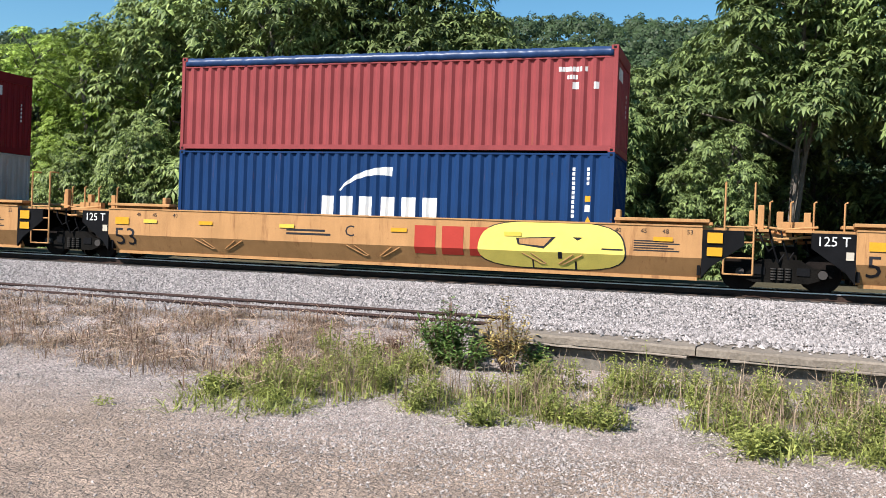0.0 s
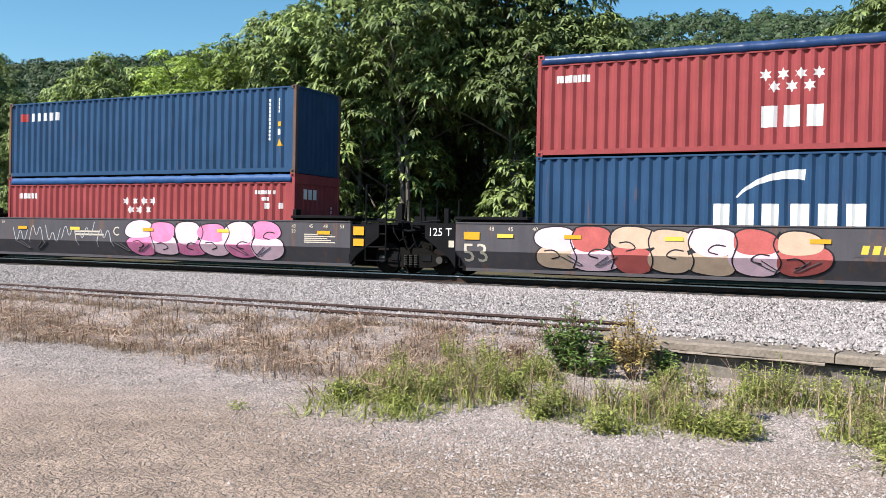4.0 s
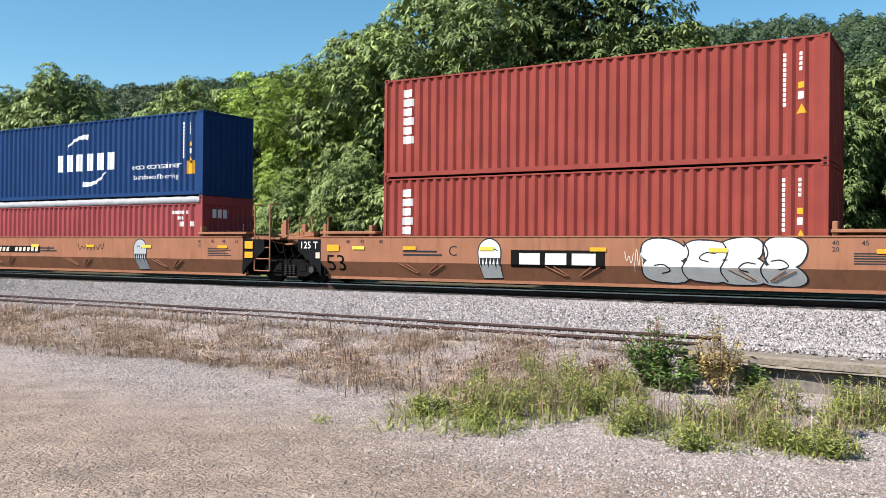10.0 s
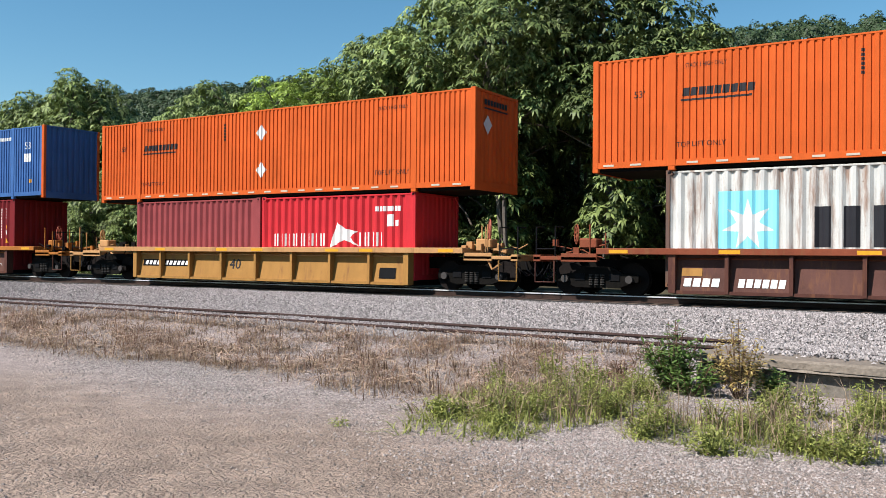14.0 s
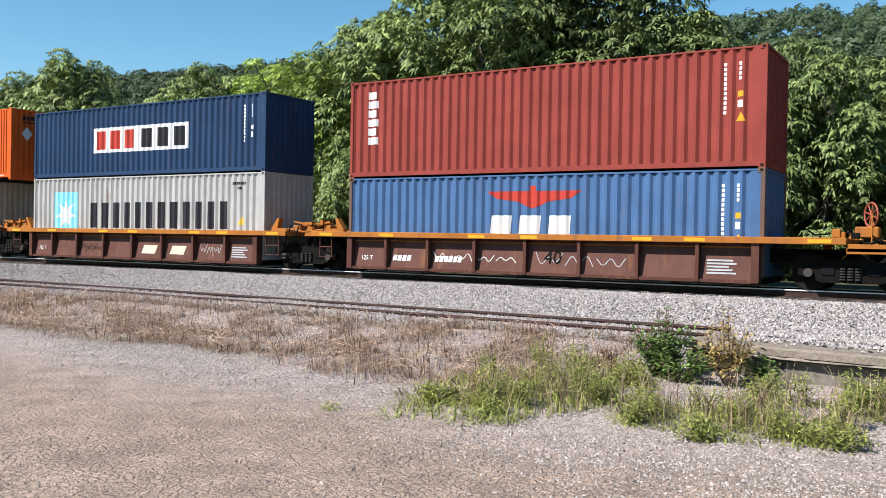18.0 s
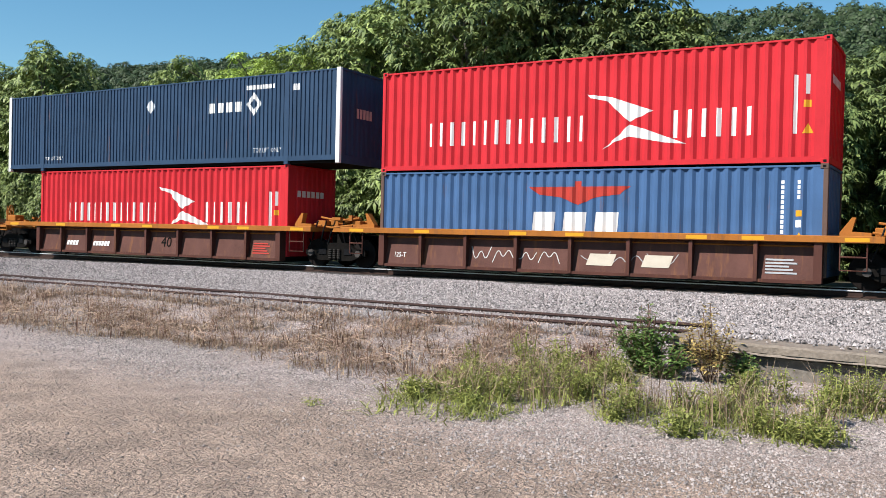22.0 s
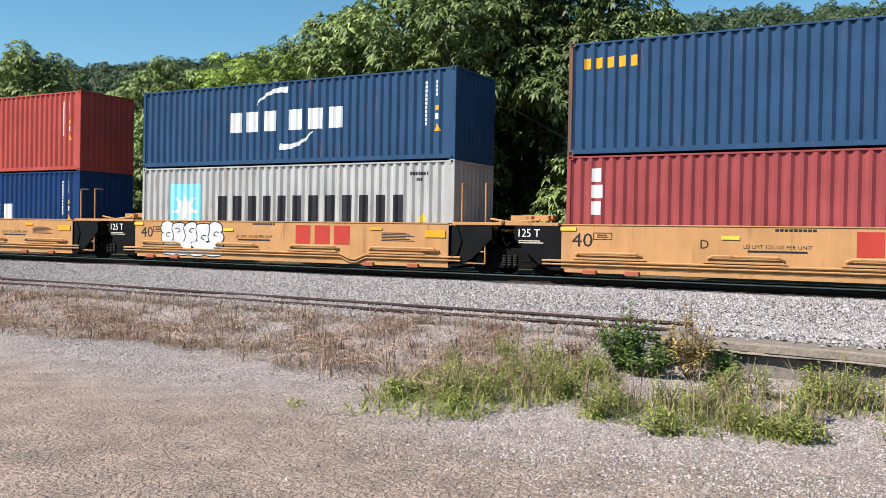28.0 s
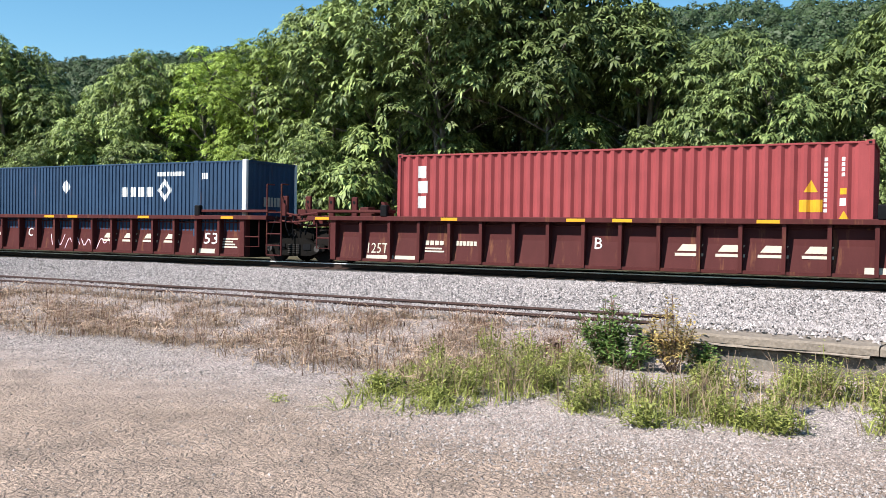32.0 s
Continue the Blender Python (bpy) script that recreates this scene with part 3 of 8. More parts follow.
def shell(kind, length, height):
    """The shared meshes of one size of container."""
    key = (kind, length, height)
    if key in SHELLS:
        return SHELLS[key]
    wide = 2.591 if kind == "53" else 2.438
    if kind == "53":
        pts = wave(length, 0.14, 0.168, 0.092, 0.02, 0.032)
    else:
        pts = wave(length, 0.10, 0.282, 0.074, 0.076, 0.058)
    inset = 0.012
    zb, zt = (0.26, height - 0.075) if kind == "53" else (0.165, height - 0.07)
    if kind == "open":
        zt = height - 0.30

    def mesh(bm):
        me = bpy.data.meshes.new("piece")
        bm.to_mesh(me)
        bm.free()
        return me
    m = {"wide": wide, "pts": pts, "inset": inset, "zb": zb, "zt": zt}
    m["near"] = mesh(sheet_along_x(pts, inset, zb - 0.02, zt + 0.02, 1))
    m["far"] = mesh(sheet_along_x(pts, wide - inset, zb - 0.02, zt + 0.02, -1))
    ends = wave(wide, 0.1, 0.25, 0.1, 0.05, 0.04)
    bm = bmesh.new()
    f0 = [(bm.verts.new((0.03 + d, y, zb)), bm.verts.new((0.03 + d, y, zt))) for y, d in ends]
    for a, b in zip(f0, f0[1:]):
        bm.faces.new((a[0], a[1], b[1], b[0]))
    bm.faces.new([bm.verts.new(v) for v in ((0.1, 0.1, zb), (0.1, wide - 0.1, zb), (0.1, wide - 0.1, zt), (0.1, 0.1, zt))])
    m["end"] = mesh(bm)
    m["post"] = mesh(boxes((0, 0.11, 0, 0.11, 0.11, height - 0.11), bevel=0.012))
    c = boxes((0, 0.178, 0, 0.162, 0, 0.118), bevel=0.01)
    m["casting"] = mesh(c)
    m["hole"] = mesh(boxes((0.055, 0.125, -0.002, 0.01, 0.03, 0.09)))
    m["top_rail"] = mesh(boxes((0.11, length - 0.11, 0.006, 0.075, zt - 0.005, zt + 0.045), bevel=0.008))
    m["bottom_rail"] = mesh(boxes((0.11, length - 0.11, 0.006, 0.06, max(0.045, zb - 0.145), zb), (0.11, length - 0.11, 0.0, 0.1, max(0.04, zb - 0.155), max(0.055, zb - 0.13))))
    m["end_rail"] = mesh(boxes((0, 0.08, 0.11, wide - 0.11, zt, height - 0.01)))
    m["end_sill"] = mesh(boxes((0, 0.08, 0.11, wide - 0.11, 0.01, zb)))
    roof = bmesh.new()
    rp = wave(length, 0.15, 0.21, 0.1, 0.03, 0.02)
    r0 = [(roof.verts.new((x, 0.05, zt + 0.05 - d)), roof.verts.new((x, wide - 0.05, zt + 0.05 - d))) for x, d in rp]
    for a, b in zip(r0, r0[1:]):
        roof.faces.new((a[0], b[0], b[1], a[1]))
    e = rp[0][0], rp[-1][0]
    roof.faces.new([roof.verts.new(v) for v in ((e[0], 0.05, zt - 0.02), (e[0], wide - 0.05, zt - 0.02), (e[1], wide - 0.05, zt - 0.02), (e[1], 0.05, zt - 0.02))])
    m["roof"] = mesh(roof)
    m["floor"] = mesh(boxes((0.1, length - 0.1, 0.1, wide - 0.1, 0.02, 0.14)))
    if kind == "53":
        s = (length - L40) / 2
        m["lift_post"] = mesh(boxes((0, 0.2, -0.006, 0.05, 0.1, height - 0.02), bevel=0.008))
        m["lift_at"] = (s - 0.0, s + L40 - 0.2)
        m["front_edge"] = mesh(boxes((0, 0.16, 0.0, 0.12, 0.0, height), bevel=0.015))
        m["tape"] = mesh(boxes((0, 0.28, -0.004, 0.004, 0.0, 0.05)))
    SHELLS[key] = m
    return m


def container(x, z, colour, label, length=L40, height=HIGH, kind="std", post=None, group="shipping containers on the train", tarp=None, edge=None):
    """A container whose lower left near corner stands at (x, z over the rail); returns the thing and its near face for markings."""
    m = shell(kind, length, height)
    wide = m["wide"]
    root = new("shipping_container")
    root.location = (x, TRACK - wide / 2, RAIL + z)
    tagged(root, label, "shipping container", group)
    TRAIN.append(root)
    post = post or colour

    def put(name, me, mat, loc=(0, 0, 0), rot=(0, 0, 0), lab="", parent=root):
        key = (me.name, mat.name)
        if key not in PAINTED:
            c = me.copy()
            c.materials.append(mat)
            PAINTED[key] = c
        return share(name, PAINTED[key], parent, loc, rot, lab)
    put("side_wall", m["near"], colour)
    put("side_wall", m["far"], colour)
    put("end_wall", m["end"], colour)
    put("end_wall", m["end"], colour, (length, wide, 0), (0, 0, 180))
    put("floor", m["floor"], UNDER)
    if not tarp:
        put("roof", m["roof"], colour)
    for i, (px, py, rz) in enumerate(((0, 0, 0), (length, wide, 180))):
        put("end_rail", m["end_rail"], colour, (px, py, 0), (0, 0, rz))
        put("end_sill", m["end_sill"], colour, (px, py, 0), (0, 0, rz))
        put("top_rail", m["top_rail"], colour, (px, py, 0), (0, 0, rz))
        put("bottom_rail", m["bottom_rail"], colour, (px, py, 0), (0, 0, rz))
    if kind == "53":
        for px, py, rz in ((0, 0, 0), (length - 0.16, 0, 0), (length, wide, 180), (0.16, wide, 180)):
            put("corner_post", m["front_edge"], edge or post, (px, py, 0), (0, 0, rz))
        for px in m["lift_at"]:
            q = put("lift_post", m["lift_post"], colour, (px, 0, 0))
            for zz in (0.0, height - 0.118):
                put("corner_casting", m["casting"], post, (0.01, 0.0, zz), parent=q)
    else:
        for px, py, rz in ((0, 0, 0), (length, wide, 180)):
            put("corner_post", m["post"], post, (px, py, 0), (0, 0, rz))
        for px, py, rz in ((length, 0, 90), (0, wide, -90)):
            put("corner_post", m["post"], post, (px, py, 0), (0, 0, rz))
        for zz in (0.0, height - 0.118):
            for px in (0.0, length - 0.178):
                q = put("corner_casting", m["casting"], post, (px, -0.004, zz))
                put("casting_hole", m["hole"], BLACK, (0, 0, 0), parent=q)
                put("corner_casting", m["casting"], post, (px, wide - 0.158, zz))
    if tarp:
        # a sagging sheet pulled over the open top
        rng = random.Random(int(x * 10))
        n, k = 150, 8
        vs, fs = [], []
        for i in range(n + 1):
            u = i / n
            for j in range(k + 1):
                v = j / k
                px, py = 0.12 + u * (length - 0.24), v * wide
                fold = 0.007 * math.sin(i * 0.7 + j) + 0.006 * math.sin(i * 2.3 + 2 * j) + rng.uniform(-0.006, 0.006)
                if j in (0, k):
                    pz = height - 0.25 + fold
                    py += (-0.006 if j == 0 else 0.006) - abs(fold) * (1 if j == 0 else -1)
                elif j in (1, k - 1):
                    pz, py = height - 0.03 + fold, (0.014 if j == 1 else wide - 0.014) + fold * 0.5
                else:
                    pz = height - 0.02 + fold + 0.02 * math.sin(math.pi * v)
                vs.append((px, py, pz))
        for i in range(n):
            for j in range(k):
                a = i * (k + 1) + j
                fs.append((a, a + k + 1, a + k + 2, a + 1))
        t = raw("tarpaulin", vs, fs, tarp, root)
        sol = t.modifiers.new("thickness", "SOLIDIFY")
        sol.thickness = 0.008
        for poly in t.data.polygons:
            poly.use_smooth = True
        tagged(t, "creased tarpaulin tied over the open top")
    skin = Skin(0.0, profile_depth(m["pts"], m["inset"]), [p[0] for p in m["pts"]])
    return root, skin, m


PAINTED = {}


def id_column(c, skin, length, height, mat=WHITE, yellow=True, shift=0.0, flag=True):
    """The upright rows of small characters, stickers and warning triangle beside the right end, as bars and plain shapes."""
    x = length - 1.02 + shift
    mark("number_bars", shape(*[bar(x, height - 0.45 - i * 0.115, x + 0.07, height - 0.37 - i * 0.115) for i in range(11)]), mat, skin, c)
    mark("number_bars", shape(*[bar(x + 0.36, height - 0.45 - i * 0.115, x + 0.43, height - 0.37 - i * 0.115) for i in range(4)]), mat, skin, c)
    mark("sticker", shape(bar(x + 0.33, height - 1.20, x + 0.47, height - 1.06)), AMBER if yellow else mat, skin, c)
    mark("sticker", shape(bar(x + 0.33, height - 1.45, x + 0.46, height - 1.28)), mat, skin, c)
    if flag:
        mark("warning_triangle", shape([(x + 0.30, height - 1.78), (x + 0.54, height - 1.78), (x + 0.42, height - 1.56)]), AMBER, skin, c)


def end_bars(c, length, y0, y1, z0, z1, n, mat=WHITE, wide=2.438):
    """Bars of a name on the wall at the right end."""
    w = (y1 - y0) / n
    for i in range(n):
        e = part("name_bar", boxes((length - 0.034, length - 0.027, y0 + i * w, y0 + (i + 0.7) * w, z0, z1)), mat, c)


def id_lines(c, skin, x, z, mat=WHITE, k=1.0):
    """A container's number rows, as bars."""
    mark("number_bars", shape(*letter_bars(x, x + 0.62 * k, z, z + 0.12 * k, 7, stems=False), *letter_bars(x + 0.68 * k, x + 0.76 * k, z, z + 0.12 * k, 1, stems=False)), mat, skin, c)
    mark("number_bars", shape(*letter_bars(x + 0.22 * k, x + 0.5 * k, z - 0.2 * k, z - 0.09 * k, 4, stems=False)), mat, skin, c)


def ship_star_square(c, skin, x, z, s):
    mark("logo_square", shape(bar(x, z, x + 1.4, z + s)), SKYBLUE, skin, c)
    mark("logo_star", shape(star(x + 0.7, z + s / 2, 0.62, 7, 0.42)), WHITE, skin, c, lift=0.007)


def grey_container(x, z, label, paint_mat=None, wear=None):
    """The light grey containers with a blue square and six large black bars."""
    c, s, m = container(x, z, paint_mat or P_GREY, label, post=wear or P_GREY)
    ship_star_square(c, s, 1.28, 0.72, 1.62)
    mark("name_bars", shape(*letter_bars(3.42, 10.75, 1.0, 1.93, 12, gap=0.3)), INK, s, c, "large black bar")
    id_lines(c, s, 10.75, HIGH - 0.42, INK, 0.8)
    mark("warning_triangle", shape([(11.0, HIGH - 1.75), (11.32, HIGH - 1.75), (11.16, HIGH - 1.47)]), YELLOW, s, c)
    return c, s, m


def swoosh_container(x, z, label, mode="low", mat=None, broad=False, height=HIGH):
    """The navy containers with white bars and a swept stroke."""
    c, s, m = container(x, z, mat or P_NAVY, label, height=height, post=mat or P_NAVY)
    a0, a1, b0, b1 = (3.85, 5.95, 6.25, 8.5) if broad else (4.4, 6.02, 6.1, 7.85)
    if mode == "low":
        mark("name_bars", shape(*letter_bars(a0, a1, 0.98, 1.7, 3, gap=0.14), *letter_bars(b0, b1, 0.98, 1.7, 3, gap=0.14)), WHITE, s, c)
        mark("logo_stroke", shape(*sweep(6.35, 1.3, 1.18, 152, 86, 0.03, 0.24, sq=1.35)), WHITE, s, c)
        id_column(c, s, L40, height)
    elif mode == "high":
        mark("name_bars", shape(*letter_bars(a0, a1, 1.05, 1.68, 3, gap=0.14), *letter_bars(b0, b1, 1.05, 1.68, 3, gap=0.14)), WHITE, s, c)
        mark("logo_stroke", shape(*sweep(6.1, 1.35, 1.05, 148, 82, 0.03, 0.2, sq=1.25)), WHITE, s, c)
        mark("logo_stroke", shape(*sweep(6.1, 1.5, 1.05, -30, -96, 0.03, 0.2, sq=1.25)), WHITE, s, c)
        id_column(c, s, L40, height)
    elif mode == "panel":
        mark("logo_panel", shape(bar(3.54, 0.88, 8.6, 1.8)), WHITE, s, c)
        mark("name_bars", shape(*letter_bars(3.7, 5.95, 1.0, 1.68, 3, gap=0.14)), REDMARK, s, c, lift=0.007)
        mark("name_bars", shape(*letter_bars(6.1, 8.6, 1.0, 1.68, 3, gap=0.14)), INK, s, c, lift=0.007)
        id_column(c, s, L40, height, yellow=False, flag=False)
    return c, s, m


def upright_bars_container(x, z, mat, label, n=6, z0=1.3, step=0.27, w=0.34, height=HIGH, xx=0.67):
    """Red and brown containers with a name set upright near the left end, drawn as bars."""
    c, s, m = container(x, z, mat, label, height=height)
    mark("name_bars", shape(*[bar(xx, height - 0.34 - (i + 0.8) * step, xx + w * (1.0 if i % 2 else 0.85), height - 0.34 - i * step) for i in range(n)]), WHITE, s, c)
    id_column(c, s, L40, height)
    return c, s, m


def open_top(x, z, label, mat, tarp, logo=True, web=True, stars_z=None, name_z=None):
    """Red open-top containers with a tarpaulin; stars and three white bars."""
    c, s, m = container(x, z, mat, label, height=LOW, kind="open", tarp=tarp)
    if web:
        mark("name_bars", shape(*letter_bars(0.5, 1.4, 1.86, 2.04, 8, stems=False)), WHITE, s, c)
    if logo:
        sz = 1.77
        for row, nn in ((0, 4), (1, 3)):
            for i in range(nn):
                mark("logo_star", shape(star(5.55 + (i + row * 0.5) * 0.38, sz - row * 0.28, 0.145, 6, 0.5)), WHITE, s, c)
        mark("name_bars", shape(*letter_bars(5.43, 6.9, 0.56, 1.05, 3, gap=0.12)), WHITE, s, c)
    end_bars(c, L40, 0.5, 1.25, LOW - 0.75, LOW - 0.45, 3)
    for k in range(5):
        end_bars(c, L40, 1.98, 2.05, LOW - 1.0 - k * 0.13, LOW - 0.92 - k * 0.13, 1)
    id_lines(c, s, 10.75, LOW - 0.62, WHITE, 0.95)
    mark("sticker", shape(bar(11.1, LOW - 1.05, 11.25, LOW - 0.88), bar(11.62, LOW - 1.05, 11.74, LOW - 0.88)), WHITE, s, c)
    return c, s, m


def band_53(x, z, mat, label, edge=None, tape=True):
    """A 53-foot domestic container."""
    c, s, m = container(x, z, mat, label, length=L53, kind="53", edge=edge)
    if tape:
        key = ("tape", WHITE.name)
        if key not in PAINTED:
            t = m["tape"].copy()
            t.materials.append(CREAM)
            PAINTED[key] = t
        for i in range(22):
            if i not in (2, 19):
                share("reflective_tape", PAINTED[key], c, (0.3 + i * 0.72, 0, 0.15))
    return c, s, m


def orange_53(x, z, label):
    c, s, m = band_53(x, z, P_ORANGE, label)
    mark("name_bars", shape(*letter_bars(2.34, 4.08, 1.8, 2.0, 9, gap=0.16, lean=0.02, stems=False), bar(2.3, 1.68, 4.0, 1.73)), INK, s, c)
    mark("diamond_placard", shape([(7.82, 2.12), (8.05, 1.86), (8.28, 2.12), (8.05, 2.38)]), SILVER, s, c)
    mark("diamond_placard", shape([(7.82, 0.9), (8.05, 0.64), (8.28, 0.9), (8.05, 1.16)]), SILVER, s, c)
    mark("lettering", written("TOP LIFT ONLY", 0.15, 12.65, 0.54, 1.28), INK, s, c)
    mark("lettering", written("TOP LIFT ONLY", 0.13, 2.2, 0.56, 1.2), INK, s, c)
    mark("lettering", written("STACK 3 HIGH ONLY", 0.11, 12.78, 2.48, 1.06), INK, s, c)
    mark("lettering", written("STACK 3 HIGH ONLY", 0.11, 2.4, 2.5, 1.0), INK, s, c)
    mark("lettering", written("53'", 0.18, 1.1, 1.85), INK, s, c)
    mark("number_bars", shape(*[bar(6.35, 1.95 + i * 0.1, 6.42, 2.02 + i * 0.1) for i in range(6)]), INK, s, c)
    # placards and vents of the right end wall
    e = part("diamond_placard", shape([(-0.95, 1.9), (-0.7, 1.62), (-0.45, 1.9), (-0.7, 2.18)]), SILVER, c, at=(L53 + 0.004, 0, 0))
    e.rotation_euler = (0, 0, radians(90))
    e.location.y = 0.0
    for v in e.data.vertices:
        v.co.x = -v.co.x
    e = part("name_bar", shape(*letter_bars(0.5, 1.9, 2.46, 2.62, 8, stems=False), bar(0.5, 2.34, 1.9, 2.39)), INK, c, at=(L53 + 0.004, 0, 0))
    e.rotation_euler = (0, 0, radians(90))
    return c, s, m


P_GREY = paint("light grey container paint", (0.345, 0.343, 0.33), 0.25)
P_GREYWORN = paint("rusty light grey container paint", (0.52, 0.52, 0.49), 0.75)
P_NAVY = paint("navy container paint", (0.009, 0.035, 0.109), 0.02, spread=0.12)
P_BLUE = paint("blue container paint", (0.03, 0.095, 0.22), 0.06)
P_BLUE2 = paint("faded blue container paint", (0.055, 0.115, 0.23), 0.08)
P_SLATE = paint("slate blue container paint", (0.022, 0.057, 0.118), 0.07)
P_NIGHT = paint("dark slate container paint", (0.018, 0.042, 0.092), 0.05)
P_FADED = paint("weathered maroon container paint", (0.225, 0.040, 0.045), 0.12)
P_INDIGO = paint("dark indigo container paint", (0.028, 0.056, 0.102), 0.06)
P_RED = paint("faded red container paint", (0.245, 0.052, 0.054), 0.06)
P_MAROON = paint("maroon container paint", (0.158, 0.015, 0.018), 0.04)
P_BROWN = paint("brown-red container paint", (0.215, 0.043, 0.034), 0.1)
P_TOMATO = paint("pale red container paint", (0.33, 0.06, 0.05), 0.05)
P_SCARLET = paint("bright red container paint", (0.48, 0.026, 0.034), 0.05)
P_ORANGE = paint("orange container paint", (0.51, 0.092, 0.017), 0.02)
P_MIDBLUE = paint("mid blue container paint", (0.042, 0.112, 0.284), 0.05)
P_CORNER = paint("corroded corner paint", (0.112, 0.073, 0.059), 0.5)
T_BLUE = surface("blue tarpaulin", (0.022, 0.072, 0.195), rough=0.5, spread=0.2, scale=3)
T_NAVY = surface("navy tarpaulin", (0.018, 0.044, 0.12), rough=0.35, spread=0.25, scale=3)
T_WHITE = surface("white tarpaulin", (0.3, 0.3, 0.31), rough=0.5, spread=0.15, scale=3)

# ---------------------------------------------------------------- well cars
# every unit: x from the left end of its 40-foot container place, y from the track's centre, z from the rail
SIDE = 1.5


def bent(z):
    """The side of a smooth well leans inwards below its bend."""
    return 0.0 if z > 0.70 else (0.70 - z) * 0.6


WELL_SKIN = Skin(-SIDE, lambda x, z: bent(z), (), (0.70,))
FLAT_SKIN = Skin(-SIDE, lambda x, z: 0.0)


def truck(parent, x):
    """A two-axle freight truck."""
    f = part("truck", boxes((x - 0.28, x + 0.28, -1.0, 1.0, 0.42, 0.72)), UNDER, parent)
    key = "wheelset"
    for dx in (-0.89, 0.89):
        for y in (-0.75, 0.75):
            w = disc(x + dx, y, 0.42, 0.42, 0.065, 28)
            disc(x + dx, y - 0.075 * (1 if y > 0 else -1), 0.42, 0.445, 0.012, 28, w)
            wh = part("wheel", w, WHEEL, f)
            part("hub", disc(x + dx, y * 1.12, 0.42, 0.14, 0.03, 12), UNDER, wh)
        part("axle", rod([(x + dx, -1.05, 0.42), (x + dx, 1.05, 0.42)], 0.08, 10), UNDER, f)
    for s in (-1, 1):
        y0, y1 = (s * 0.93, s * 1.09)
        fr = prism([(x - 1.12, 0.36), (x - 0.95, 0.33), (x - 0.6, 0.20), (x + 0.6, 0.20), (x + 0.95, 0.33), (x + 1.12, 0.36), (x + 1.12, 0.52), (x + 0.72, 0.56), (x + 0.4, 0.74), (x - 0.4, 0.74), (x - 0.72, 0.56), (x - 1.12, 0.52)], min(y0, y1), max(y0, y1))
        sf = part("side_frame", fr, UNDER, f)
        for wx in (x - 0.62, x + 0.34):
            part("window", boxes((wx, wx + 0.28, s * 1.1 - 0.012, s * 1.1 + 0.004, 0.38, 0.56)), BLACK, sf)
        for k in (-0.16, 0.0, 0.16):
            sp = bmesh.new()
            for i in range(5):
                rod([(x + k, s * 1.1, 0.27 + i * 0.06), (x + k, s * 1.1, 0.30 + i * 0.06)], 0.066, 8, sp)
            part("spring", sp, surface("spring steel", (0.04, 0.036, 0.033), rough=0.7, gloss=0.15), f)
        for dx in (-0.89, 0.89):
            part("bearing", disc(x + dx, s * 1.13, 0.42, 0.1, 0.05, 12), surface("bearing cap", (0.05, 0.045, 0.042), rough=0.7, gloss=0.15), f)
    return f


def ladder(parent, x0, x1, z0, z1, rungs, mat, y=-1.46, name="ladder"):
    bm = rod([(x0, y, z0), (x0, y, z1)], 0.024)
    rod([(x1, y, z0), (x1, y, z1)], 0.024, bm=bm)
    rod([(x0, y, z1), (x0, y + 0.35, z1)], 0.02, bm=bm)
    rod([(x1, y, z1), (x1, y + 0.35, z1)], 0.02, bm=bm)
    for z in rungs:
        rod([(x0, y, z), (x1, y, z)], 0.02, bm=bm)
    return part(name, bm, mat, parent, "ladder of round rungs and tall grab irons")


def hand_posts(parent, xs, z0, z1, mat, y=-1.0):
    for x in xs:
        part("grab_post", rod([(x, y, z0), (x, y, z1), (x + 0.06, y, z1 + 0.03)], 0.022), mat, parent)


def end_clutter(parent, x, way, mat, seed):
    """Rods, chains, brackets and hoses that crowd the end of a car over its truck; way -1 points to -x."""
    rng = random.Random(seed)
    for i in range(9):
        a, y = x - way * rng.uniform(0.2, 2.4), rng.uniform(-1.4, 0.9)
        z = rng.uniform(0.75, 1.35)
        b = a - way * rng.uniform(0.3, 0.9)
        part("brake_rod", rod([(a, y, z), ((a + b) / 2, y - 0.04, z + rng.uniform(-0.16, 0.1)), (b, y, z + rng.uniform(-0.25, 0.25))], rng.choice((0.016, 0.022, 0.032)), 6), rng.choice((mat, UNDER, UNDER)), parent)
    for i in range(8):
        a, y, z = x - way * rng.uniform(0.3, 2.3), rng.uniform(-1.42, 0.6), rng.uniform(0.85, 1.32)
        part("bracket", boxes((a - rng.uniform(0.04, 0.14), a + rng.uniform(0.04, 0.14), y, y + rng.uniform(0.06, 0.2), z, z + rng.uniform(0.08, 0.26)), bevel=0.012), rng.choice((mat, mat, UNDER)), parent)
    for i in range(4):
        a, y = x - way * rng.uniform(-0.1, 1.0), rng.uniform(-1.3, -0.2)
        part("air_hose", rod([(a, y, 1.0), (a + way * 0.12, y - 0.05, 0.62), (a + way * 0.3, y, 0.45), (a + way * 0.42, y + 0.08, 0.66)], 0.024, 6), BLACK, parent)
    for i in range(3):
        a = x - way * rng.uniform(0.2, 1.8)
        part("grab_post", rod([(a, -1.3 + 0.3 * i, 1.1), (a, -1.3 + 0.3 * i, rng.uniform(1.6, 2.0))], 0.02), mat, parent)


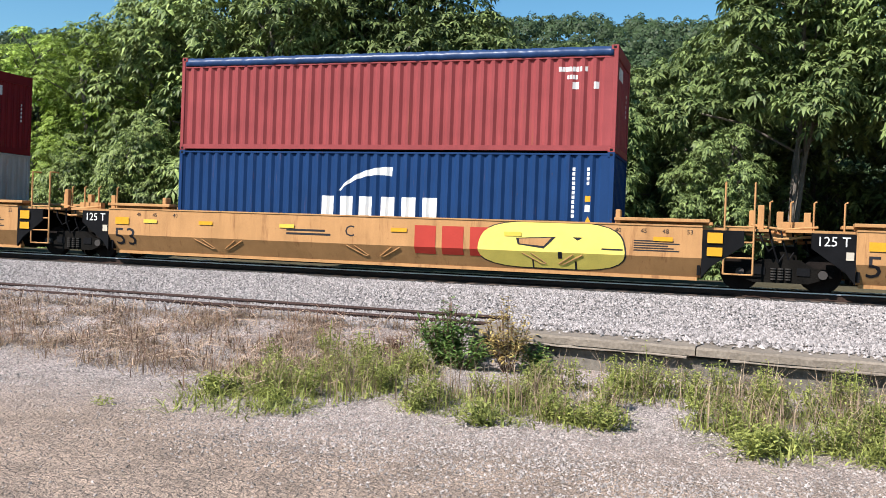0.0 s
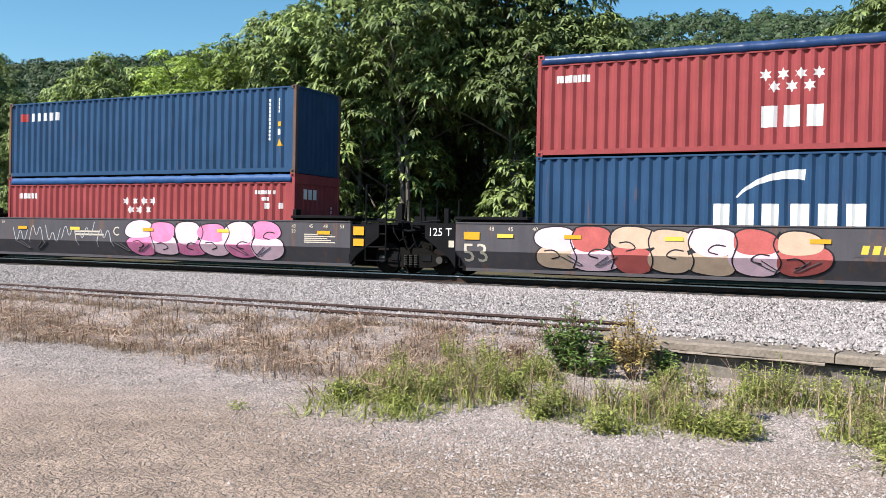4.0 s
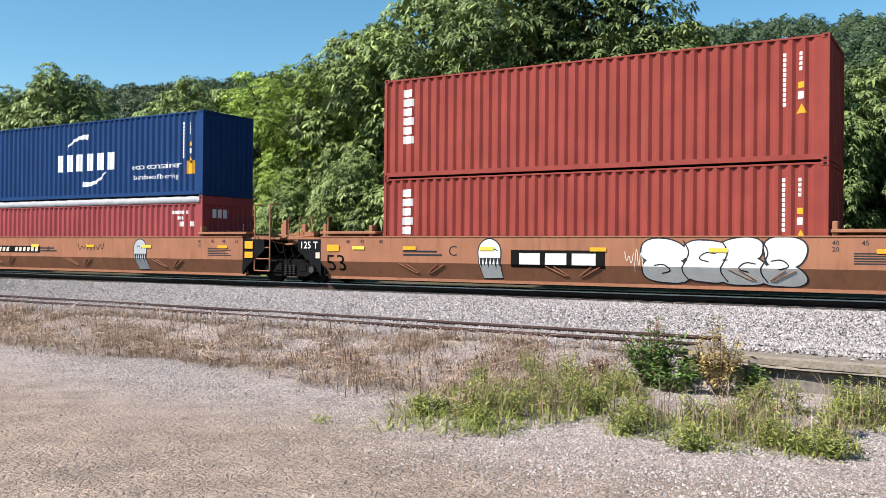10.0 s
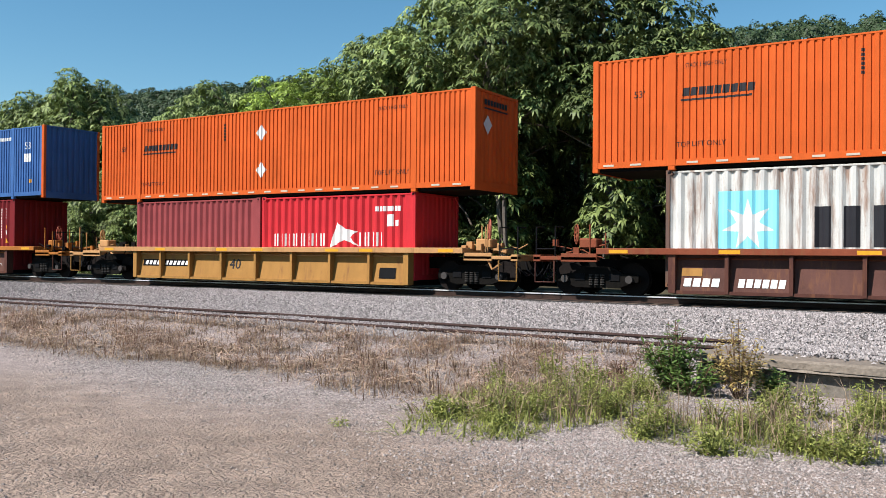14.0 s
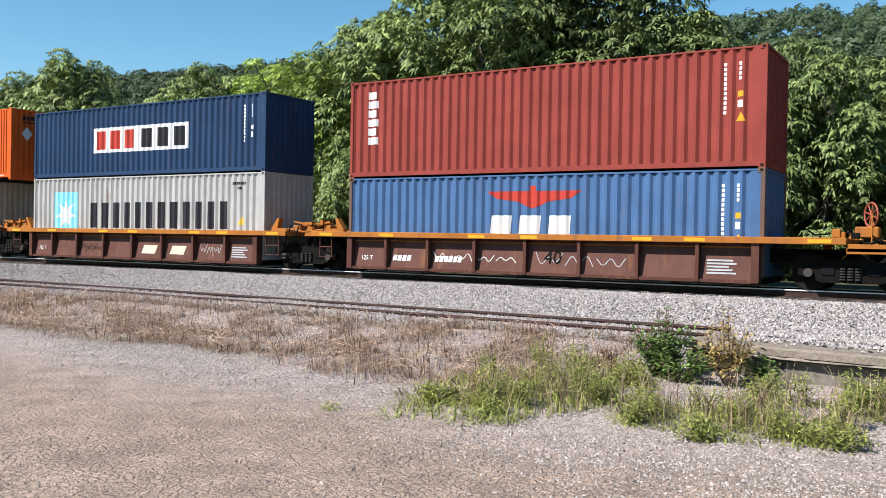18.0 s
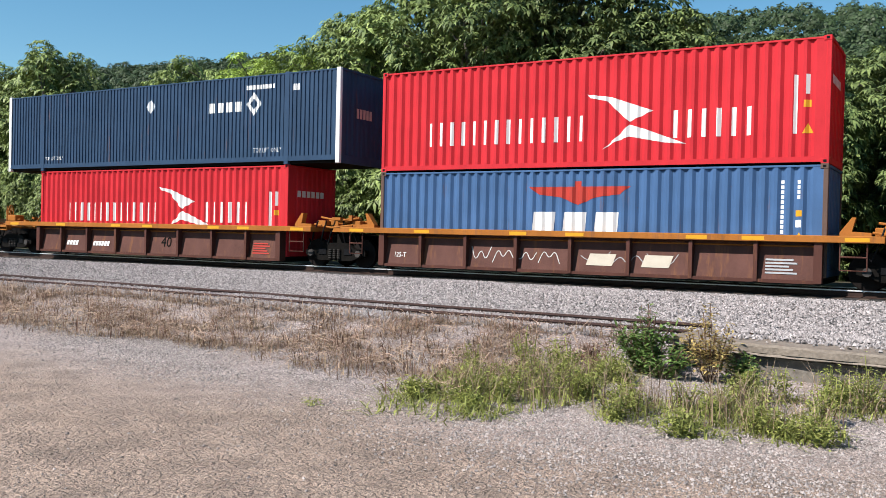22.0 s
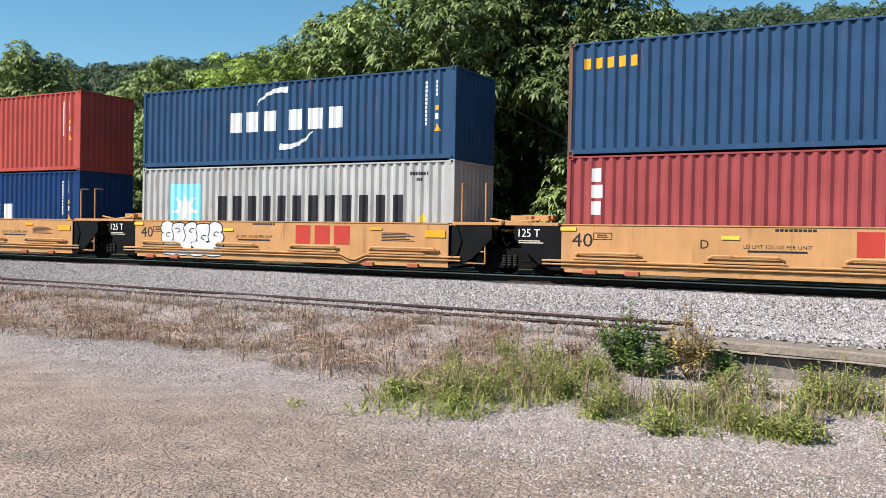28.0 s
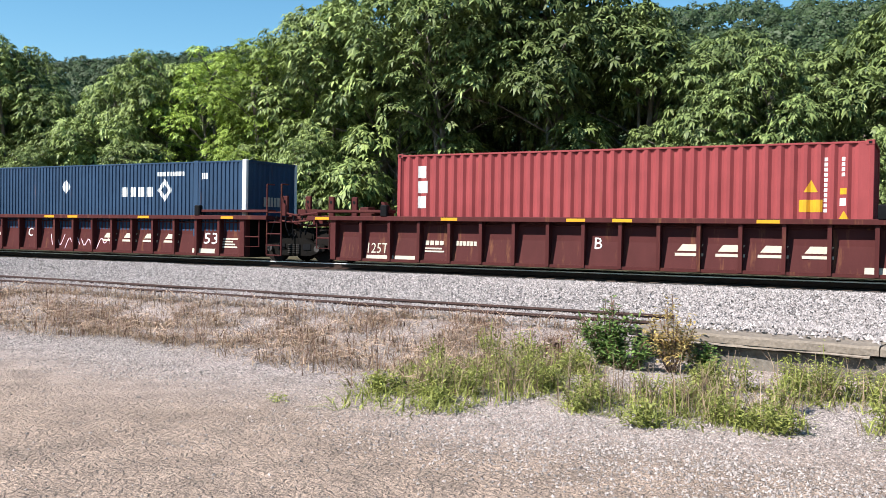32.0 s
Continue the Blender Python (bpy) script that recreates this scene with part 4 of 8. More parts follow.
def coupler(parent, x, way, mat=None):
    """Coupler, draft box and hoses at an outer end; way -1 points to -x."""
    part("coupler", boxes((min(x, x - way * 0.9), max(x, x - way * 0.9), -0.12, 0.12, 0.66, 0.9), (x - 0.16, x + 0.16, -0.2, 0.2, 0.62, 0.98), bevel=0.03), UNDER, parent)
    part("air_hose", rod([(x - way * 0.25, -0.45, 0.8), (x - way * 0.05, -0.45, 0.45), (x + way * 0.12, -0.35, 0.36), (x + way * 0.2, -0.2, 0.5)], 0.03), BLACK, parent)


def brake_wheel(parent, x, z, mat, r=0.28, y=-0.7):
    bm = bmesh.new()
    n = 18
    rod([(x + 0.0, y + r * math.cos(2 * math.pi * k / n), z + r * math.sin(2 * math.pi * k / n)) for k in range(n + 1)], 0.022, 6, bm)
    for k in range(4):
        a = math.pi * k / 4 + 0.3
        rod([(x, y - r * math.cos(a), z - r * math.sin(a)), (x, y + r * math.cos(a), z + r * math.sin(a))], 0.016, 5, bm)
    ob = part("brake_wheel", bm, mat, parent, "spoked hand-brake wheel on a stand")
    ob.rotation_euler = (0, 0, radians(35))
    ob.location = Vector((x, y, 0)) - Matrix.Rotation(radians(35), 3, "Z") @ Vector((x, y, 0))
    return ob


def mirrored(points, flip):
    return [(L40 - x, z) for x, z in points][::-1] if flip else points


def unit_root(c, label, group, kind="well car"):
    u = new("well_car")
    u.location = (c, TRACK, RAIL)
    tagged(u, label, "well car", group)
    TRAIN.append(u)
    return u


def span(a, b, flip):
    """x range a..b, seen from the left end; flip turns the unit round."""
    return (L40 - b, L40 - a) if flip else (a, b)


def joint_clutter(u, mat, flip, x):
    """Pipes, hoses and brackets over an articulated joint."""
    for i, (a, z, y) in enumerate(((0.0, 1.52, -0.9), (0.1, 1.42, -0.6), (-0.1, 1.3, -1.1), (0.05, 1.2, -0.3))):
        x0, x1 = span(x - 0.7 + a, x + 0.75 + a, flip)
        part("brake_pipe", rod([(x0, y, z), ((x0 + x1) / 2, y - 0.08, z - 0.1), (x1, y, z - 0.02)], 0.03 + 0.01 * (i % 2), 6), mat, u)
    hr = random.Random(int(x * 11) + 3)
    for i in range(5):
        hx, hy = span(x - 0.55 + 0.25 * i, x, flip)[0], -1.25 + 0.1 * i
        drop, lean = hr.uniform(0.35, 0.75), hr.uniform(-0.25, 0.25)
        part("air_hose", rod([(hx, hy, 1.4), (hx + lean * 0.4, hy - 0.08, 1.4 - drop * 0.5), (hx + lean, hy - 0.03, 1.4 - drop), (hx + lean * 1.6, hy + 0.1, 1.4 - drop * 0.75)], 0.022, 6), BLACK, u)
    bm = bmesh.new()
    rng = random.Random(int(x * 7) + flip)
    for i in range(8):
        x0, x1 = span(x - 0.5 + rng.random(), x - 0.36 + rng.random() * 0.9 + 0.15, flip)
        if x1 < x0 + 0.08:
            x1 = x0 + 0.12
        z = rng.uniform(1.05, 1.5)
        y = rng.uniform(-1.1, 0.4)
        block(bm, x0, x1, y, y + 0.2, z, z + rng.uniform(0.08, 0.2))
    part("valve_gear", bm, mat, u)
    bm = bmesh.new()
    x0, x1 = span(x - 0.35, x + 0.35, flip)
    prism([(x0, 0.62), (x1, 0.62), (x1, 1.05), (x0, 1.05)], -0.55, 0.55, bm)
    part("joint_casting", bm, UNDER, u)


def smooth_unit(c, body, label, group, left, right, letter="", dark_print=INK, black_end=True, walk_mat=None, stencil=INK, letter_x=5.3, print_x=3.6):
    """A 53-foot well with smooth sides that bend inwards below; ends are 'joint' or 'outer'."""
    u = unit_root(c, label, group)
    a, b = -2.1, 14.3
    al = a if left == "joint" else -3.66
    br = b if right == "joint" else 15.86
    top = 1.42
    for s in (-1, 1):
        y = lambda z: s * (SIDE - bent(z))
        bm = bmesh.new()
        zs = [top, 0.70, 0.24]
        out = [[(al, top), (al, 0.62) if left == "outer" else (al, 0.70), (a, 0.24)], [(br, top), (br, 0.62) if right == "outer" else (br, 0.70), (b, 0.24)]]
        outer = [(x, s * (SIDE - bent(z)), z) for x, z in out[0]]
        inner = [(x, s * (SIDE - bent(z)), z) for x, z in out[1]]
        if left == "outer":
            outer[1] = (al, s * SIDE, 0.70)
        if right == "outer":
            inner[1] = (br, s * SIDE, 0.70)
        va = [bm.verts.new(p) for p in outer]
        vb = [bm.verts.new(p) for p in inner]
        ia = [bm.verts.new((p[0], p[1] - s * 0.05, p[2])) for p in outer]
        ib = [bm.verts.new((p[0], p[1] - s * 0.05, p[2])) for p in inner]
        for k in (0, 1):
            bm.faces.new((va[k], va[k + 1], vb[k + 1], vb[k]))
            bm.faces.new((ia[k + 1], ia[k], ib[k], ib[k + 1]))
        bm.faces.new((va[0], vb[0], ib[0], ia[0]))
        bm.faces.new((va[2], vb[2], ib[2], ia[2]))
        for q, w in ((va, ia), (vb, ib)):
            for k in (0, 1):
                bm.faces.new((q[k], q[k + 1], w[k + 1], w[k]))
        bmesh.ops.recalc_face_normals(bm, faces=bm.faces[:])
        p = part("side_panel", bm, body, u)
        part("bottom_chord", boxes((a + 0.1, b - 0.1, min(s * 1.24, s * 1.1), max(s * 1.24, s * 1.1), 0.17, 0.25)), body, u)
        part("top_flange", boxes((al, br, min(s * 1.52, s * 1.3), max(s * 1.52, s * 1.3), top, top + 0.035)), body, u)
        if s < 0:
            # stiffening loops pressed into the lower side
            for cx in (1.5, 6.1, 10.8):
                bm = bmesh.new()
                for k in (-1, 1):
                    pts = [(cx + k * 0.75, 0.66), (cx + k * 0.28, 0.42), (cx + k * 0.16, 0.42), (cx + k * 0.52, 0.66)]
                    rod([(x, -SIDE + bent(z) - 0.004, z) for x, z in pts], 0.017, 5, bm)
                part("pressed_loop", bm, body, p)
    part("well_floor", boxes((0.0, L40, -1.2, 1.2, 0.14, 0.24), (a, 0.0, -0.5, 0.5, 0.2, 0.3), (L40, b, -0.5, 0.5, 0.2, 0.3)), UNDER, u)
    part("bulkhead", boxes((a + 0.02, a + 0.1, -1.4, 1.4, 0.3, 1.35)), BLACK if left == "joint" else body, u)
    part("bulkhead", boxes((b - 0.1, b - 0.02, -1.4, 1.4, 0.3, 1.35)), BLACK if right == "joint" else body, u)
    wm = walk_mat or body
    for x0, x1 in ((a - 0.05, -0.08), (L40 + 0.08, b + 0.15)):
        for y in (-1.5, 1.1):
            part("walkway", boxes((x0, x1, y, y + 0.4, 1.52, 1.6), bevel=0.01), wm, u)
        part("walkway_riser", boxes((x0 + 0.03, x1 - 0.03, -1.12, -1.08, 1.44, 1.53)), wm, u)
        part("corner_guide", boxes((x1 - 0.28 if x0 < 0 else x0 + 0.02, x1 - 0.16 if x0 < 0 else x0 + 0.14, -1.44, -1.2, 1.44, 1.78), bevel=0.015), wm, u)
    for side, kind in ((0, left), (1, right)):
        flip = side == 1
        if kind == "joint":
            x0, x1 = span(-3.02, a, flip)
            m = BLACK if black_end else body
            pts = mirrored([(-3.02, 1.36), (-3.02, 1.02), (-2.3, 0.5), (a, 0.24), (a, 1.36)], flip)
            for y in (-1.49, 1.40):
                part("end_plate", prism(pts, y, y + 0.09), m, u)
            xm0, xm1 = span(-3.55, -2.1, flip)
            part("end_deck", boxes((xm0, xm1, -1.35, 1.35, 1.36, 1.42)), wm, u)
            if not flip:
                mark("lettering", written("125 T", 0.22, -2.92, 1.08, 0.7), WHITE, FLAT_SKIN, u)
                mark("sticker", shape(bar(-2.3, 0.78, -2.14, 0.96)), CREAM, FLAT_SKIN, u)
                mark("reflector", shape(bar(-1.85, 1.0, -1.4, 1.2)), AMBER, FLAT_SKIN, u)
                truck(u, -3.62)
                joint_clutter(u, wm, False, -3.6)
                hand_posts(u, (-3.9, -3.45, -2.95, -2.3), 1.42, 2.05, wm, -0.9)
                for k in range(3):
                    part("bracket_post", boxes((-4.35 + k * 0.62, -4.2 + k * 0.62, -0.75 + 0.3 * k, -0.6 + 0.3 * k, 1.4, 1.86), bevel=0.012), wm, u)
            else:
                mark("reflector", shape(bar(x0 + 0.12, 1.06, x0 + 0.46, 1.3)), AMBER, FLAT_SKIN, u)
                mark("reflector", shape(bar(x0 + 0.12, 0.76, x0 + 0.46, 0.96)), AMBER, FLAT_SKIN, u)
                ladder(u, 14.78, 15.42, 0.36, 2.46, (0.36, 0.74, 1.1, 1.45), wm)
                part("bracket_post", boxes((15.5, 15.64, -0.95, -0.8, 1.4, 1.98), bevel=0.012), wm, u)
        else:
            # outer end: open platform over the truck, steps, coupler
            xt = L40 + 3.9 if flip else -3.9
            truck(u, xt + (0.15 if flip else -0.15))
            x0, x1 = span(-5.35, -2.1, flip)
            part("end_platform", boxes((x0, x1, -0.45, 0.45, 0.98, 1.24), (*span(-5.4, -5.2, flip), -1.45, 1.45, 0.95, 1.15)), wm, u)
            coupler(u, *((L40 + 5.75, 1) if flip else (-5.75, -1)))
            end_clutter(u, *((L40 + 5.45, 1) if flip else (-5.45, -1)), wm, int(-c * 3) + flip)
            l0, l1 = span(-5.32, -4.78, flip)
            ladder(u, l0, l1, 0.42, 2.3, (0.42, 0.75, 1.08), wm)
            h0, h1 = span(-5.3, -5.28, flip)
            hand_posts(u, [span(x, x, flip)[0] for x in (-4.55, -4.1)], 1.2, 2.1, wm, -1.0)
            p0, p1 = span(-3.3, -2.5, flip)
            bm = rod([(p0, -0.95, 1.78), (p1, -0.95, 1.78)], 0.17, 12)
            part("air_reservoir", bm, wm, u, "round air reservoir on the end platform")
            q0, q1 = span(-4.5, -3.7, flip)
            part("valve_gear", boxes((q0, q1, -1.2, -0.7, 1.3, 1.42), (q0 + 0.15, q1 - 0.25, -1.1, -0.8, 1.42, 1.72), (q0 + 0.5, q1 - 0.05, -1.0, -0.6, 1.42, 1.58), bevel=0.02), wm, u)
            brake_wheel(u, span(-4.3, -4.3, flip)[0], 1.72, wm, 0.26)
            bm = rod([span(-4.7, -4.7, flip)[:1] + (-1.35, 1.4), span(-3.7, -3.7, flip)[:1] + (-1.35, 1.5)], 0.02)
            part("cut_lever", bm, wm, u)
            n0, n1 = span(-3.6, -3.2, flip)
            mark("reflector", shape(bar(n0 + 0.04, 1.06, n1, 1.3)), AMBER, FLAT_SKIN, u)
            mark("number_bars", shape(*line_bars(n0 + 0.04, n1, 0.78, 1.02, 3)), CREAM, FLAT_SKIN, u)
    # stencils
    p = u
    mark("size_mark", written("53", 0.5, -1.92 if left == "joint" else -1.9, 0.42, 0.72), stencil, WELL_SKIN, p)
    for x, t in ((-1.15, "48"), (-0.62, "45"), (0.05, "40"), (12.3, "40"), (12.9, "45"), (13.4, "48"), (13.95, "53")):
        mark("size_mark", written(t, 0.11, x, 1.24), dark_print, WELL_SKIN, p)
    mark("size_mark", written("20", 0.11, 12.3, 1.1), dark_print, WELL_SKIN, p)
    for x in (-0.9, 0.9, 3.4, 6.6, 9.6, 13.2):
        mark("reflector", shape(bar(x, 1.06, x + 0.44, 1.16)), AMBER if x in (0.9, 6.6, 13.2) else YELLOW, WELL_SKIN, p)
    if letter:
        mark("unit_letter", written(letter, 0.3, letter_x, 0.9), dark_print, WELL_SKIN, p)
    mark("small_print", shape(*line_bars(print_x, print_x + 1.3, 0.86, 1.06, 2)), dark_print, WELL_SKIN, p)
    mark("small_print", shape(*line_bars(12.75, 13.8, 0.8, 1.08, 5)), dark_print, WELL_SKIN, p)
    return u


def ribbed_unit(c, body, chord, label, group, left, right, posts, a, b, chord_z, deck, depth=0.24, size_at=None, size="40", big=False, panel_mat=None):
    """A well with posts along its sides and a wide top chord."""
    u = unit_root(c, label, group)
    z0, z1 = chord_z
    ca, cb = deck
    for s in (-1, 1):
        y_out, y_in = s * SIDE, s * (SIDE - depth)
        ys = sorted((s * 1.56, s * 1.2))
        part("top_chord", boxes((ca, cb, ys[0], ys[1], z0, z1), bevel=0.012), chord, u)
        # the wall behind the posts leans out towards its foot
        for k in range(len(posts) - 1):
            x0, x1 = posts[k] + 0.05, posts[k + 1] - 0.05
            lo = s * (SIDE - 0.06)
            bm = bmesh.new()
            f = [(x0, y_in, z0), (x1, y_in, z0), (x1, y_in + s * 0.03, 0.80), (x0, y_in + s * 0.03, 0.80), (x1, lo - s * 0.06, 0.2), (x0, lo - s * 0.06, 0.2)]
            v = [bm.verts.new(q) for q in f]
            w = [bm.verts.new((q[0], q[1] - s * 0.05, q[2])) for q in f]
            for quad in ((0, 1, 2, 3), (3, 2, 4, 5)):
                bm.faces.new([v[i] for i in quad])
                bm.faces.new([w[i] for i in quad[::-1]])
            bm.faces.new((v[5], v[4], w[4], w[5]))
            bmesh.ops.recalc_face_normals(bm, faces=bm.faces[:])
            part("side_panel", bm, panel_mat or body, u)
        for x in posts:
            t = 0.09 if x in (posts[0], posts[-1]) else 0.045
            q = prism([(x - t, 0.14), (x + t, 0.14), (x + t, z0), (x - t, z0)], *sorted((s * 1.5, s * (SIDE - depth - 0.04))))
            part("side_post", q, body, u)
        part("bottom_chord", boxes((a, b, *sorted((s * 1.47, s * 1.25)), 0.12, 0.2)), body, u)
        part("rail_line", rod([(a + 0.1, s * (SIDE - depth + 0.05), z0 - 0.09), (b - 0.1, s * (SIDE - depth + 0.05), z0 - 0.09)], 0.02), chord, u)
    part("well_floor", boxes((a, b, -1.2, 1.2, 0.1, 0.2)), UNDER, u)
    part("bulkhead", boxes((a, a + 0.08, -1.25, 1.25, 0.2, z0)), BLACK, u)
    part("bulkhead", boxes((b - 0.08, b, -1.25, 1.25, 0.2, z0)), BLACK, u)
    for side, kind in ((0, left), (1, right)):
        flip = side == 1
        e0, e1 = (a, ca) if not flip else (b, cb)
        part("end_deck", boxes((min(e0, e1), max(e0, e1), -1.2, 1.2, z0 + 0.02, z1 - 0.02)), chord, u)
        half = L40 / 2
        reach = abs(e1 - half)
        if kind == "joint":
            xj = half - (9.8 if big else 7.82) if not flip else half + (9.8 if big else 7.82)
            part("joint_casting", boxes((min(e1, xj), max(e1, xj), -0.5, 0.5, 0.55, 1.0), bevel=0.03), UNDER, u)
            if not flip:
                truck(u, xj)
                joint_clutter(u, chord, False, xj)
                if big:
                    for k in range(4):
                        bx = xj - 0.6 + k * 0.62
                        bk = boxes((bx, bx + 0.2, -0.95 + 0.35 * k, -0.85 + 0.35 * k, z1, z1 + 0.62), bevel=0.015)
                        q = part("stacking_bracket", bk, body, u)
                        part("bracket_hole", disc(bx + 0.1, -0.955 + 0.35 * k, z1 + 0.45, 0.045, 0.008, 12), BLACK, q)
            x0, x1 = (e1 - 0.9, e1 - 0.35) if flip else (e1 + 0.3, e1 + 0.75)
            bm = rod([(x0, -1.46, z0), (x0, -1.46, 0.45), (x1, -1.46, 0.45), (x1, -1.46, z0)], 0.02)
            rod([(x0, -1.46, 0.75), (x1, -1.46, 0.75)], 0.02, bm=bm)
            part("step", bm, body, u)
            if big and flip:
                ladder(u, e1 - 0.05, e1 + 0.5, 0.2, z1 + 0.95, (0.2, 0.5, 0.85, 1.2, 1.5), body)
            part("container_stop", prism(mirrored([(-0.9, z1), (-0.25, z1), (-0.25, z1 + 0.08), (-0.5, z1 + 0.42), (-0.58, z1 + 0.42), (-0.5, z1 + 0.1), (-0.9, z1 + 0.08)], flip), -1.15, -0.95), chord, u)
            part("valve_gear", boxes((*span(-1.25, -0.95, flip), -0.9, -0.5, z1, z1 + 0.2), (*span(-1.6, -1.3, flip), -0.7, -0.3, z1 - 0.05, z1 + 0.28), bevel=0.02), chord, u)
        else:
            out = half - (9.6 if not big else 11.5) if not flip else half + (9.6 if not big else 11.5)
            ax = half - (7.95 if not big else 9.85) if not flip else half + (7.95 if not big else 9.85)
            truck(u, ax)
            part("centre_sill", boxes((min(out, e0), max(out, e0), -0.4, 0.4, 0.62, 0.95)), UNDER, u)
            sgn = -1 if not flip else 1
            part("end_sill", boxes((*sorted((out, out - sgn * 0.22)), -1.5, 1.5, 0.86, 1.04), (*sorted((out, e1)), -1.5, -1.3, 0.9, 1.0), bevel=0.015), chord, u)
            coupler(u, out + sgn * 0.25, sgn)
            end_clutter(u, out, sgn, chord, int(-c * 3) + flip)
            if big:
                # the side goes on over the truck in an arch
                k0, k1 = (b, cb) if flip else (a, ca)
                arch = [(k0, 0.15), (k0 + sgn * 0.2, 0.2), (k0 + sgn * 0.55, 0.72), (k0 + sgn * 1.0, 0.86), (out - sgn * 0.7, 0.86), (out - sgn * 0.7, 1.24), (k0, z0)]
                for y in (-1.46, 1.40):
                    part("end_plate", prism(arch, y, y + 0.06), body, u)
                part("apparatus_box", boxes((*sorted((out - sgn * 1.7, out - sgn * 1.3)), -1.5, -1.2, 0.95, 1.45), bevel=0.02), body, u)
                part("air_reservoir", rod([(out - sgn * 1.2, -1.1, 1.3), (out - sgn * 0.75, -1.1, 1.3)], 0.17, 12), body, u)
                for kx in (1.9, 1.2):
                    bx = out - sgn * kx
                    q = part("stacking_bracket", boxes((bx - 0.1, bx + 0.1, -0.9, -0.8, 1.2, z1 + 0.85), bevel=0.015), body, u)
                    part("bracket_hole", disc(bx, -0.905, z1 + 0.6, 0.05, 0.008, 12), BLACK, q)
                    part("brace", prism([(bx, z1 + 0.3), (bx + 0.04, z1 + 0.3), (bx + 0.45, z1 - 0.1), (bx + 0.36, z1 - 0.1)], -0.88, -0.82), body, u)
                for kx in (0.05, 0.6):
                    part("grab_iron", rod([(out - sgn * kx, -1.44, 0.5), (out - sgn * kx, -1.44, 2.3), (out - sgn * kx, -1.1, 2.3)], 0.022), body, u)
            else:
                part("end_apron", boxes((*sorted((e1, out - sgn * 0.8)), -1.5, -1.44, z0 - 0.2, z0 + 0.02), bevel=0.01), chord, u)
            x0, x1 = sorted((out - sgn * 0.05, out - sgn * 0.6))
            bm = rod([(x0, -1.46, 0.9), (x0, -1.46, 0.32), (x1, -1.46, 0.32), (x1, -1.46, 0.9)], 0.022)
            part("step", bm, body, u)
            bm = rod([(x0, -1.4, 1.0), (x0, -1.4, 1.78), (x0, -0.9, 1.78)], 0.022)
            rod([(x1, -1.4, 1.0), (x1, -1.4, 1.78), (x1, -0.9, 1.78)], 0.022, bm=bm)
            rod([(x0, -1.4, 1.2), (x1, -1.4, 1.2)], 0.018, bm=bm)
            part("grab_iron", bm, BLACK if not big else body, u)
            if flip:
                brake_wheel(u, out - 1.3, 1.75, surface("rusty red casting", (0.28, 0.07, 0.045), rough=0.6))
            else:
                brake_wheel(u, out + 0.9, 1.6, chord, 0.26)
            part("valve_gear", boxes((*sorted((out - sgn * 1.1, out - sgn * 1.6)), -1.0, -0.6, z1, z1 + 0.26), bevel=0.03), chord, u)
            bm = rod([(out - sgn * 0.7, -0.9, 1.1), (e1, -0.9, z1 + 0.1)], 0.02)
            part("brake_rod", bm, chord, u)
    return u


